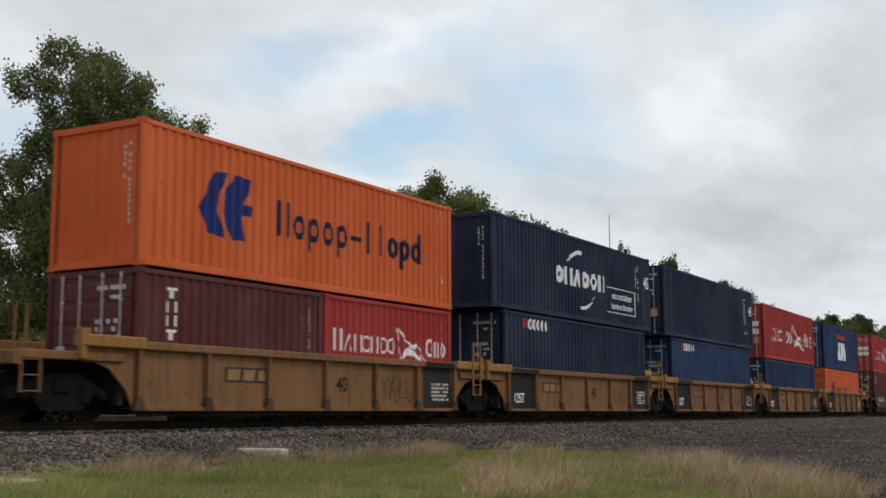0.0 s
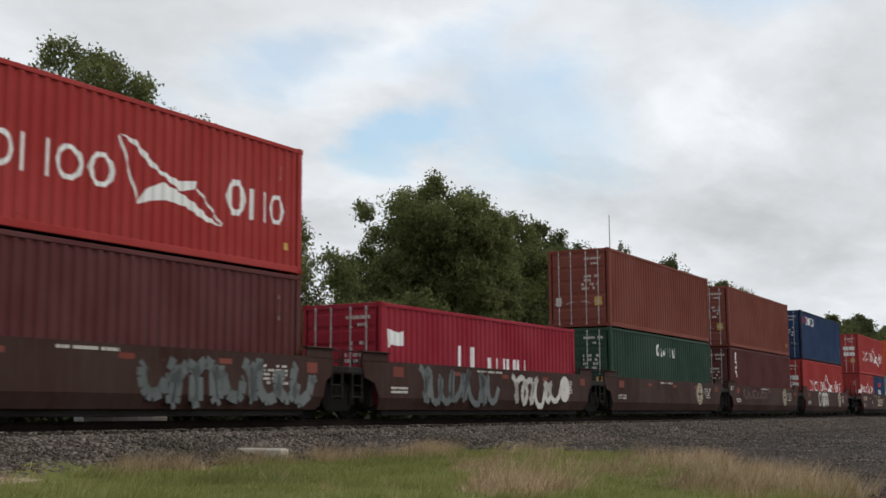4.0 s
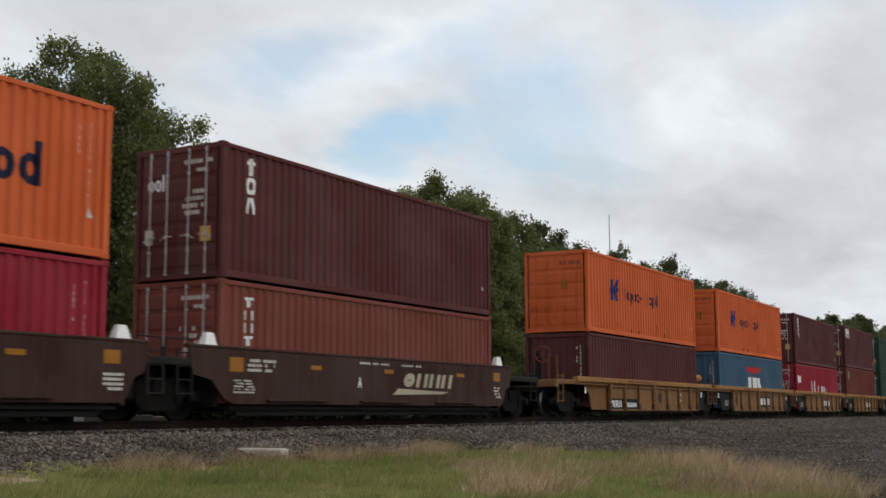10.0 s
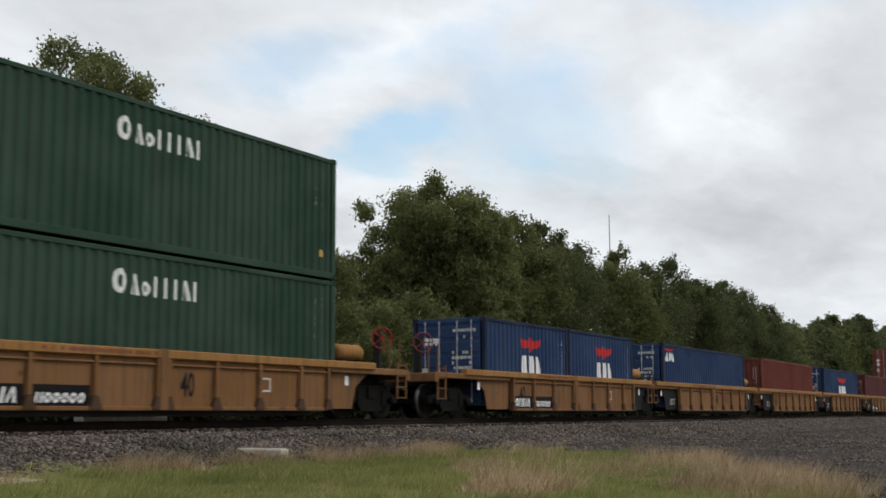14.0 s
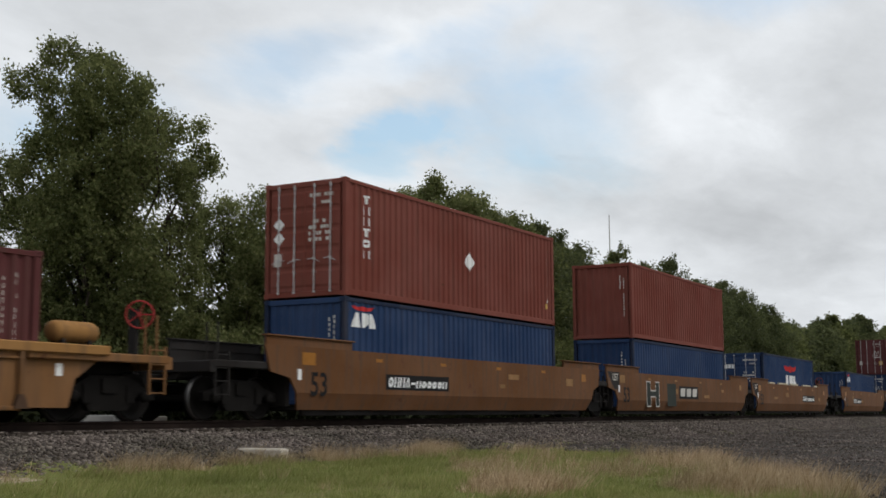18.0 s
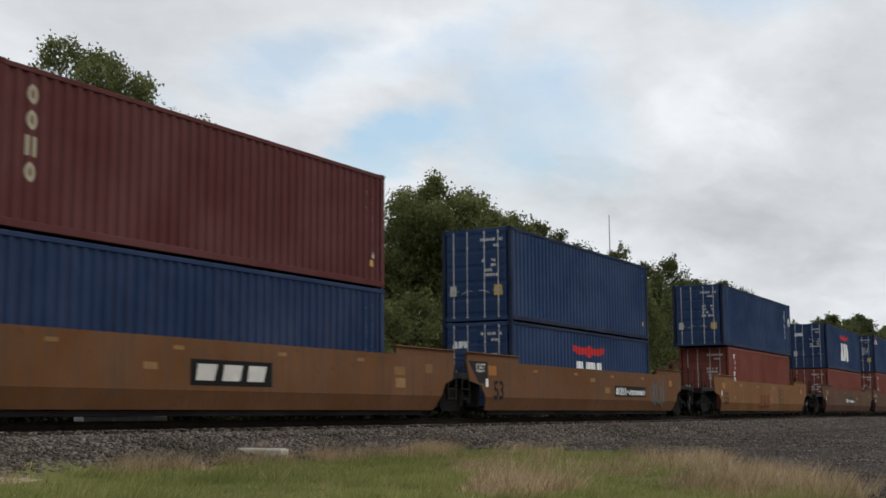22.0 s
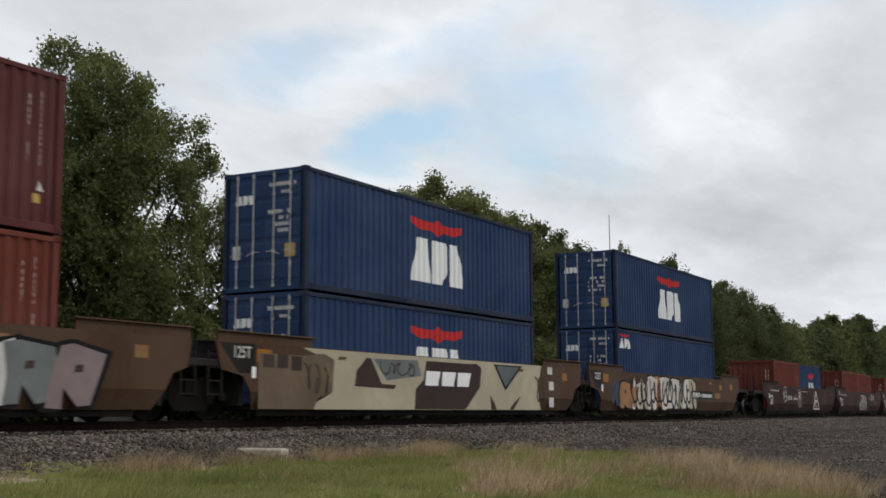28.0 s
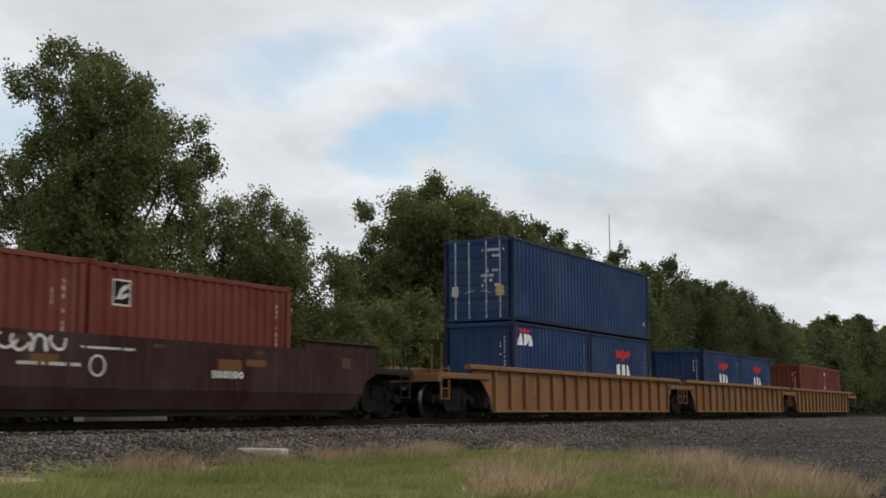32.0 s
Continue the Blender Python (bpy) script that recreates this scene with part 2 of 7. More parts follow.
def gravel_material(name, tone=1.0):
    m, nt, b = graph(name)
    v = coords(nt, (1, 1, 1), False)
    vo = node(nt, "ShaderNodeTexVoronoi", Scale=24.0)
    nt.links.new(v, vo.inputs["Vector"])
    patch, fine = noise_of(nt, v, 0.5, 4), noise_of(nt, v, 60.0, 3)
    hsv = nt.nodes.new("ShaderNodeSeparateColor")
    nt.links.new(vo.outputs["Color"], hsv.inputs[0])
    col = blend(nt, hsv.outputs[0], tuple(x * tone for x in (0.062, 0.050, 0.043)), tuple(x * tone for x in (0.222, 0.178, 0.152)))
    col = blend(nt, ramp(nt, vo.outputs["Distance"], 0.25, 0.62), col, (0.030, 0.026, 0.024))
    col = blend(nt, ramp(nt, patch, 0.45, 0.75), col, tuple(x * tone for x in (0.100, 0.085, 0.075)))
    nt.links.new(col, b.inputs["Base Color"])
    b.inputs["Roughness"].default_value = 0.9
    b.inputs["Specular IOR Level"].default_value = 0.1
    inv = node(nt, "ShaderNodeMath")
    inv.operation = "SUBTRACT"
    inv.inputs[0].default_value = 1.0
    nt.links.new(vo.outputs["Distance"], inv.inputs[1])
    bump(nt, b, inv.outputs[0], 1.0, 0.05)
    return m


def island_material(name, c0, c1, c2, rough=0.8, translucent=0.0, patch=None, size=1.0):
    """For the many small pieces of one mesh: every island takes its own tone."""
    m, nt, b = graph(name)
    g = nt.nodes.new("ShaderNodeNewGeometry")
    r = nt.nodes.new("ShaderNodeValToRGB")
    e = r.color_ramp.elements
    e[0].position, e[0].color = 0.0, (*c0, 1)
    e[1].position, e[1].color = 1.0, (*c2, 1)
    mid = e.new(0.5)
    mid.color = (*c1, 1)
    nt.links.new(g.outputs["Random Per Island"], r.inputs[0])
    tc = nt.nodes.new("ShaderNodeTexCoord")
    n = noise_of(nt, tc.outputs["Object"], 0.45, 3)
    col = blend(nt, ramp(nt, n, 0.35, 0.7), r.outputs[0], blend(nt, 1.0, r.outputs[0], (0.60, 0.64, 0.58), "MULTIPLY"))
    if patch:
        two = blend(nt, 0.45, noise_of(nt, tc.outputs["Object"], size, 4, 0.6), noise_of(nt, tc.outputs["Object"], size * 4.7, 4, 0.6))
        col = blend(nt, ramp(nt, two, 0.52, 0.68, (0, 0, 0, 1), (0.6, 0.6, 0.6, 1)), col, patch)
    nt.links.new(col, b.inputs["Base Color"])
    b.inputs["Roughness"].default_value = rough
    b.inputs["Specular IOR Level"].default_value = 0.15
    if translucent:
        tr, mx = nt.nodes.new("ShaderNodeBsdfTranslucent"), nt.nodes.new("ShaderNodeMixShader")
        nt.links.new(col, tr.inputs[0])
        mx.inputs[0].default_value = translucent
        nt.links.new(b.outputs[0], mx.inputs[1])
        nt.links.new(tr.outputs[0], mx.inputs[2])
        nt.links.new(mx.outputs[0], nt.nodes["Material Output"].inputs[0])
    return m


SOIL = ground_material()
BALLAST = gravel_material("ballast_gravel", 1.25)
ROADGRAVEL = gravel_material("road_gravel", 0.72)
STONE = island_material("ballast_stone", (0.070, 0.056, 0.049), (0.142, 0.115, 0.101), (0.285, 0.238, 0.212), 0.9)
LEAF = island_material("leaf", (0.095, 0.112, 0.040), (0.140, 0.155, 0.056), (0.215, 0.220, 0.090), 0.6, 0.6)
LEAFLIGHT = island_material("pale_leaf", (0.115, 0.135, 0.050), (0.175, 0.190, 0.074), (0.265, 0.268, 0.115), 0.6, 0.6)
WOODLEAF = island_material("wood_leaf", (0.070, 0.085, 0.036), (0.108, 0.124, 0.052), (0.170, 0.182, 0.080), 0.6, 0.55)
# scrub leaf, coloured extra dark to carry the shade beyond the track
SHADETINTLEAF = island_material("shade_tinted_leaf", (0.016, 0.021, 0.008), (0.026, 0.032, 0.011), (0.042, 0.046, 0.016), 0.7)
GRASSGREEN = island_material("green_grass", (0.170, 0.200, 0.050), (0.275, 0.295, 0.090), (0.420, 0.385, 0.170), 0.7, 0.35, (0.330, 0.270, 0.130), 1.1)
GRASSDRY = island_material("dry_grass", (0.200, 0.128, 0.064), (0.470, 0.335, 0.205), (0.780, 0.610, 0.420), 0.8, 0.3, (0.270, 0.200, 0.085), 2.6)
BARK = plain("bark", (0.075, 0.060, 0.048), 0.9, 0, 0.4, 9.0, 0.7)

# ---------------------------------------------------------------- mesh tools


class Shape:
    """Collects points and faces for one mesh."""

    def __init__(self):
        self.v, self.f = [], []

    def add(self, pts, faces):
        n = len(self.v)
        self.v += [tuple(p) for p in pts]
        self.f += [tuple(i + n for i in f) for f in faces]
        return self

    def box(self, x0, x1, y0, y1, z0, z1):
        p = [(x, y, z) for x in (x0, x1) for y in (y0, y1) for z in (z0, z1)]
        return self.add(p, [(0, 1, 3, 2), (4, 6, 7, 5), (0, 4, 5, 1), (2, 3, 7, 6), (0, 2, 6, 4), (1, 5, 7, 3)])

    def bar(self, axis, a, b, u0, u1, w0, w1, c=0.01):
        """A bar with chamfered long edges; axis 0, 1 or 2 runs from a to b, the section spans u and w (in axis order)."""
        ring = [(u0 + c, w0), (u1 - c, w0), (u1, w0 + c), (u1, w1 - c), (u1 - c, w1), (u0 + c, w1), (u0, w1 - c), (u0, w0 + c)]
        pts = []
        for t in (a, b):
            for u, w in ring:
                pts.append((t, u, w) if axis == 0 else (u, t, w) if axis == 1 else (u, w, t))
        k = 8
        faces = [(i, (i + 1) % k, k + (i + 1) % k, k + i) for i in range(k)] + [tuple(range(k))[::-1], tuple(range(k, 2 * k))]
        return self.add(pts, faces)

    def prism(self, poly, y0, y1):
        """A polygon in x and z, drawn out from y0 to y1."""
        k = len(poly)
        pts = [(x, y0, z) for x, z in poly] + [(x, y1, z) for x, z in poly]
        return self.add(pts, [(i, (i + 1) % k, k + (i + 1) % k, k + i) for i in range(k)] + [tuple(range(k))[::-1], tuple(range(k, 2 * k))])

    def rod(self, p0, p1, r, n=8, r1=None):
        p0, p1 = Vector(p0), Vector(p1)
        d = (p1 - p0).normalized()
        a = d.cross(Vector((0, 0, 1)) if abs(d.z) < 0.9 else Vector((1, 0, 0))).normalized()
        b = d.cross(a)
        r1 = r if r1 is None else r1
        pts = [p + (a * math.cos(t) + b * math.sin(t)) * q for p, q in ((p0, r), (p1, r1)) for t in (2 * math.pi * i / n for i in range(n))]
        return self.add(pts, [(i, (i + 1) % n, n + (i + 1) % n, n + i) for i in range(n)] + [tuple(range(n))[::-1], tuple(range(n, 2 * n))])

    def lathe(self, y_r, n=24, centre=(0, 0, 0), caps=True):
        """A wheel-like body turned about the y axis from (y, radius) pairs."""
        cx, cy, cz = centre
        pts = [(cx + r * math.cos(2 * math.pi * i / n), cy + y, cz + r * math.sin(2 * math.pi * i / n)) for y, r in y_r for i in range(n)]
        faces = []
        for k in range(len(y_r) - 1):
            faces += [(k * n + i, k * n + (i + 1) % n, (k + 1) * n + (i + 1) % n, (k + 1) * n + i) for i in range(n)]
        if not caps:
            return self.add(pts, faces)
        m = (len(y_r) - 1) * n
        return self.add(pts, faces + [tuple(range(n))[::-1], tuple(range(m, m + n))])

    def mesh(self, name, smooth=False, weld=False):
        me = bpy.data.meshes.new(name)
        me.from_pydata(self.v, [], self.f)
        me.validate()
        bm = bmesh.new()
        bm.from_mesh(me)
        if weld:
            bmesh.ops.remove_doubles(bm, verts=bm.verts, dist=0.0004)
        bmesh.ops.recalc_face_normals(bm, faces=bm.faces)
        bm.to_mesh(me)
        bm.free()
        if smooth:
            for p in me.polygons:
                p.use_smooth = True
        return me


CACHE = {}


def cached(key, make, smooth=False):
    if key not in CACHE:
        CACHE[key] = make().mesh(str(key[0]), smooth)
    return CACHE[key]


def part(name, me, material, parent, label="", at=None):
    """One mesh object under a thing or a part; meshes may be shared, the material belongs to the object."""
    ob = new(name, me)
    if not me.materials:
        me.materials.append(material)
    ob.material_slots[0].link = "OBJECT"
    ob.material_slots[0].material = material
    ob.parent = parent
    if at is not None:
        ob.matrix_basis = at
    if label:
        ob["label"] = label
    return ob


def whole(name, shape, material, label, category, kind="", group="", smooth=False):
    me = shape.mesh(name, smooth) if isinstance(shape, Shape) else shape
    me.materials.append(material)
    return tagged(new(name, me), label, category, group, kind)


def big_mesh(name, verts, faces):
    """A mesh from arrays, without any clean-up."""
    me = bpy.data.meshes.new(name)
    verts, faces = np.asarray(verts, np.float32), np.asarray(faces, np.int32)
    k = faces.shape[1]
    me.vertices.add(len(verts))
    me.vertices.foreach_set("co", verts.ravel())
    me.loops.add(faces.size)
    me.loops.foreach_set("vertex_index", faces.ravel())
    me.polygons.add(len(faces))
    me.polygons.foreach_set("loop_start", np.arange(0, faces.size, k, dtype=np.int32))
    me.update(calc_edges=True)
    return me


# ---------------------------------------------------------------- the line of the track
YC, BEND = 17.617, 0.2063e-3      # distance of the track's centre line, and its gentle curve


def track_y(x):
    a, b = -45.0, 150.0
    if x < a:
        return YC + BEND * a * a + 2 * BEND * a * (x - a)
    if x > b:
        return YC + BEND * b * b + 2 * BEND * b * (x - b)
    return YC + BEND * x * x


def track_turn(x):
    return math.atan(2 * BEND * min(max(x, -45.0), 150.0))


def on_track(x, z=0.0):
    return Matrix.Translation((x, track_y(x), z)) @ Matrix.Rotation(track_turn(x), 4, "Z")
# ---------------------------------------------------------------- ground and track


def smooth_step(a, b, t):
    t = min(max((t - a) / (b - a), 0.0), 1.0)
    return t * t * (3 - 2 * t)


def lerp_table(table, t):
    for (a, va), (b, vb) in zip(table, table[1:]):
        if t <= b:
            return va + (vb - va) * max(0.0, (t - a) / (b - a))
    return table[-1][1]


BED = [(-4.3, -0.80), (-4.05, -0.71), (-3.2, -0.50), (-2.45, -0.30), (-2.0, -0.265), (-1.35, -0.255), (-1.2, -0.19), (2.2, -0.175), (2.5, -0.22), (4.2, -0.80)]
LAND = [(-60.0, -1.05), (-17.5, -0.92), (-9.0, -0.80), (-4.2, -0.74), (-2.2, -0.34), (2.2, -0.34), (4.2, -0.82), (12.0, -0.85), (80.0, -0.6), (400.0, 0.0)]


def land(x, y):
    near = max(0.0, 1 - (abs(x - 25) + abs(y - 5)) / 90.0)
    return lerp_table(LAND, y - track_y(x)) + near * (0.07 * noise.noise((x * 0.35, y * 0.35, 0.3)) + 0.03 * noise.noise((x * 1.3, y * 1.3, 5.0)))


def sheet(name, us, vs, place, material, label, category):
    pts = [place(u, v) for u in us for v in vs]
    n = len(vs)
    faces = [(i * n + j, (i + 1) * n + j, (i + 1) * n + j + 1, i * n + j + 1) for i in range(len(us) - 1) for j in range(n - 1)]
    me = big_mesh(name, pts, faces)
    for p in me.polygons:
        p.use_smooth = True
    return whole(name, me, material, label, category, "structure")


def spaced(*runs):
    out = []
    for a, b, step in runs:
        out += [a + step * i for i in range(int(round((b - a) / step)))]
    return out + [runs[-1][1]]


sheet("ground", spaced((-1500, -300, 200), (-300, -20, 20), (-20, 0, 2), (0, 60, 0.5), (60, 200, 5), (200, 2600, 200)),
      spaced((-800, -100, 100), (-100, -10, 10), (-10, 24, 0.5), (24, 60, 3), (60, 200, 20), (200, 2400, 200)),
      lambda x, y: (x, y, land(x, y)), SOIL, "rough meadow with green and straw coloured grass", "ground")

bed_d = [-4.3, -4.05, -3.6, -3.2, -2.8, -2.45, -2.0, -1.35, -1.2, 0, 1.5, 2.2, 2.5, 3.3, 4.2]
sheet("ballast_bed", spaced((-120, -10, 5), (-10, 90, 0.6), (90, 700, 10)), bed_d,
      lambda x, d: (x, track_y(x) + d, lerp_table(BED, d) + 0.035 * noise.noise((x * 0.8, d * 1.1, 2.0)) * (1 if abs(d) > 2.2 else 0.4)),
      BALLAST, "grey-brown crushed stone ballast under the track", "ballast")

ROAD_EDGE = [(-14.0, -16.0), (-4.0, 1.0), (0.0, 8.6), (2.4, 13.4), (3.4, 15.9), (5.8, 19.7), (7.7, 23.0), (9.7, 25.2), (11.0, 25.8), (12.6, 25.6), (14.5, 22.0)]


def road_edge(y):
    return lerp_table(ROAD_EDGE, y)


def road_place(u, y):
    wob = 0.35 * noise.noise((y * 1.7, 3.0, 1.0)) + 0.15 * noise.noise((y * 5.0, 3.0, 1.0))
    x = road_edge(y) + wob + u
    far = track_y(x) - 4.15
    yy = min(y, far)
    return (x, yy, land(x, yy) + 0.045 - (0.09 if u == 0 else 0.0))


sheet("gravel_road", [0, 0.15, 0.4, 1, 2, 3, 5, 7, 10, 14, 20, 30, 50, 100, 300], spaced((-14, 14.5, 0.25)), road_place,
      ROADGRAVEL, "grey-brown gravel service road beside the track", "gravel road")

track = tagged(new("railway_track"), "steel rails on dark wooden sleepers in stone ballast", "railway track", kind="structure")
rail_prof = [(-0.070, -0.175), (0.070, -0.175), (0.070, -0.162), (0.012, -0.140), (0.010, -0.045), (0.036, -0.036), (0.036, -0.006), (0.028, 0.0),
             (-0.028, 0.0), (-0.036, -0.006), (-0.036, -0.036), (-0.010, -0.045), (-0.012, -0.140), (-0.070, -0.162)]
for side in (-0.754, 0.754):
    xs = spaced((-120, 150, 6), (150, 700, 50))
    s = Shape()
    k = len(rail_prof)
    s.v = [(x, track_y(x) + side + a, z) for x in xs for a, z in rail_prof]
    s.f = [(i * k + j, i * k + (j + 1) % k, (i + 1) * k + (j + 1) % k, (i + 1) * k + j) for i in range(len(xs) - 1) for j in range(k)]
    part("rail", s.mesh("rail"), RAILRUST, track, "rusty steel rail with a polished head")
    head = Shape()
    head.v = [(x, track_y(x) + side + a, 0.0015) for x in xs for a in (-0.024, 0.024)]
    head.f = [(i * 2, i * 2 + 1, i * 2 + 3, i * 2 + 2) for i in range(len(xs) - 1)]
    part("rail_head", head.mesh("rail_head"), TREAD, track, "polished running surface")
tie = Shape().bar(1, -1.30, 1.30, -0.115, 0.115, -0.36, -0.168, 0.012).mesh("sleeper")
for i in range(170):
    x = 2.0 + i * 0.51
    part("sleeper", tie, TIMBER, track, "", on_track(x) @ Matrix.Rotation(random.uniform(-0.01, 0.01), 4, "Z"))
far_ties = Shape()
for i in range(260):
    x = 89.5 + i * 0.51
    far_ties.box(x - 0.11, x + 0.11, track_y(x) - 1.3, track_y(x) + 1.3, -0.3, -0.168)
tagged(part("sleeper_row", far_ties.mesh("sleeper_row"), TIMBER, track, "row of dark wooden sleepers"), kind="stuff")

# ---------------------------------------------------------------- marks painted on the steel
PITCH_C, DEPTH = 0.278, 0.040


def fold(x):
    """Depth of the corrugated side at x from the panel's start."""
    t = x % PITCH_C
    if t < 0.080:
        return 0.0
    if t < 0.132:
        return DEPTH * (t - 0.080) / 0.052
    if t < 0.226:
        return DEPTH
    return DEPTH * (1 - (t - 0.226) / 0.052)


def fold_breaks(a, b):
    out, k = [], math.floor(a / PITCH_C)
    while k * PITCH_C < b:
        out += [k * PITCH_C + t for t in (0.0, 0.080, 0.132, 0.226)]
        k += 1
    return [a] + [t for t in out if a + 1e-4 < t < b - 1e-4] + [b]


def clip_x(poly, lo, hi):
    for sign, lim in ((1, lo), (-1, -hi)):
        out = []
        for i, p in enumerate(poly):
            q = poly[(i + 1) % len(poly)]
            a, b = sign * p[0] - lim, sign * q[0] - lim
            if a >= 0:
                out.append(p)
            if (a < 0) != (b < 0):
                t = a / (a - b)
                out.append((p[0] + (q[0] - p[0]) * t, p[1] + (q[1] - p[1]) * t))
        poly = out
        if len(poly) < 3:
            return []
    return poly


def rect(x0, x1, z0, z1, lean=0.0):
    return [(x0, z0), (x1, z0), (x1 + lean, z1), (x0 + lean, z1)]


def side_mark(polys, start, y=-1.207, gap=0.003):
    """Paint that follows the folds of a corrugated side; x counts from the container's near end, start is where the panel begins."""
    s = Shape()
    for poly in polys:
        x0, x1 = min(p[0] for p in poly), max(p[0] for p in poly)
        cuts = fold_breaks(x0 - start, x1 - start)
        for a, b in zip(cuts, cuts[1:]):
            c = clip_x(poly, a + start, b + start)
            if len(c) >= 3:
                pts = [(x, y - gap + (fold(min(max(x - start, a + 1e-5), b - 1e-5))), z) for x, z in c]
                s.add(pts, [tuple(range(len(pts)))])
    return s


def flat_mark(polys, y):
    s = Shape()
    for poly in polys:
        s.add([(x, y, z) for x, z in poly], [tuple(range(len(poly)))])
    return s


def end_mark(polys, x):
    """Paint on the near end; the polygon's first number runs from the far side (-) to the camera's side (+)."""
    s = Shape()
    for poly in polys:
        s.add([(x, -u, z) for u, z in poly], [tuple(range(len(poly)))])
    return s


def text_mesh(body, size):
    key = ("text", body, size)
    if key not in CACHE:
        cu = bpy.data.curves.new("lettering", "FONT")
        cu.body, cu.size, cu.align_x, cu.align_y, cu.resolution_u = body, size, "CENTER", "CENTER", 3
        cu.offset = size * 0.018
        ob = new("lettering", cu)
        me = bpy.data.meshes.new_from_object(ob.evaluated_get(bpy.context.evaluated_depsgraph_get()))
        bpy.data.objects.remove(ob)
        me.materials.clear()
        CACHE[key] = me
    return CACHE[key]


def letters(body, size, x, y, z, material, parent, stretch=1.0, face="side"):
    turn = Matrix.Rotation(radians(90), 4, "X") if face == "side" else Matrix.Rotation(radians(-90), 4, "Z") @ Matrix.Rotation(radians(90), 4, "X")
    return tagged(part("lettering", text_mesh(body, size), material, parent, "", Matrix.Translation((x, y, z)) @ turn @ Matrix.Diagonal((stretch, 1, 1, 1))), kind="stuff" if len(body) > 1 else "")


def loop(a, b, z0, z1, t, n=10):
    """A closed round stroke."""
    cx, cz, rx, rz = (a + b) / 2, (z0 + z1) / 2, (b - a) / 2, (z1 - z0) / 2
    out = []
    for i in range(n):
        p, q = 2 * math.pi * i / n, 2 * math.pi * (i + 1) / n
        out.append([(cx + rx * math.cos(p), cz + rz * math.sin(p)), (cx + rx * math.cos(q), cz + rz * math.sin(q)),
                    (cx + (rx - t) * math.cos(q), cz + (rz - t) * math.sin(q)), (cx + (rx - t) * math.cos(p), cz + (rz - t) * math.sin(p))])
    return out


def glyphs(x0, x1, z0, z1, plan, stroke=0.12):
    """Plain bars and loops in place of lettering: l one tall bar, o a low loop, p a loop with a hanging bar, d a loop with a rising bar, O a tall loop, A a wedge, - a dash, n two low bars, other signs two tall bars."""
    n = len(plan)
    w, h = (x1 - x0) / n, z1 - z0
    t = min(w * 0.26, h * stroke * 1.7)
    out = []
    for i, c in enumerate(plan):
        a, b = x0 + i * w + w * 0.08, x0 + (i + 1) * w - w * 0.08
        top = z0 + h * 0.72
        if c == "l":
            out.append(rect((a + b) / 2 - t / 2, (a + b) / 2 + t / 2, z0, z1))
        elif c == "-":
            out.append(rect(a, b, z0 + h * 0.32, z0 + h * 0.32 + t * 0.8))
        elif c == "A":
            out += [[(a, z0), (a + t * 0.8, z0), ((a + b) / 2 + t * 0.2, z1), ((a + b) / 2 - t * 0.5, z1)], [(b - t, z0), (b, z0), ((a + b) / 2 + t * 0.5, z1), ((a + b) / 2 - t * 0.2, z1)]]
        elif c in "opd":
            out += loop(a, b, z0, top, t)
            if c != "o":
                out.append(rect(a, a + t, z0 - h * 0.28, top - h * 0.1) if c == "p" else rect(b - t, b, z0, z1))
        elif c == "O":
            out += loop(a, b, z0, z1, t)
        elif c == "n":
            out += [rect(a, a + t, z0, top), rect(b - t, b, z0, top)]
        else:
            out += [rect(a, a + t, z0, z1), rect(b - t, b, z0, z1)]
    return out


def tiny_bars(x0, x1, z0, z1, rows, seed, fill=0.75):
    rnd = random.Random(seed)
    out, h = [], (z1 - z0) / rows
    for r in range(rows):
        z = z0 + r * h
        x = x0
        while x < x1 - 0.03:
            w = rnd.uniform(0.03, 0.10)
            if rnd.random() < fill:
                out.append(rect(x, min(x + w, x1), z + h * 0.2, z + h * 0.8))
            x += w + 0.025
    return out


def upright_row(x, z0, z1, seed, w=0.055):
    """Small figures one below the other."""
    rnd = random.Random(seed)
    out, z = [], z1
    while z > z0:
        h = rnd.uniform(0.06, 0.10)
        if rnd.random() < 0.88:
            out.append(rect(x + rnd.uniform(0, 0.012), x + w * rnd.uniform(0.7, 1.0), z - h, z))
        z -= h + rnd.uniform(0.025, 0.05)
    return out


def three_blocks(x, z, w, h):
    """Three bold shapes side by side, in a box w wide and h high."""
    a = [(0.0, 0.0), (0.365, 0.0), (0.32, 1.0), (0.13, 1.0)]
    b = [(0.405, 0.0), (0.58, 0.0), (0.695, 0.36), (0.695, 0.84), (0.64, 1.0), (0.405, 1.0)]
    c = [(0.73, 0.0), (1.0, 0.0), (1.0, 0.26), (0.88, 1.0), (0.73, 1.0)]
    return [[(x + u * w, z + v * h) for u, v in q] for q in (a, b, c)]


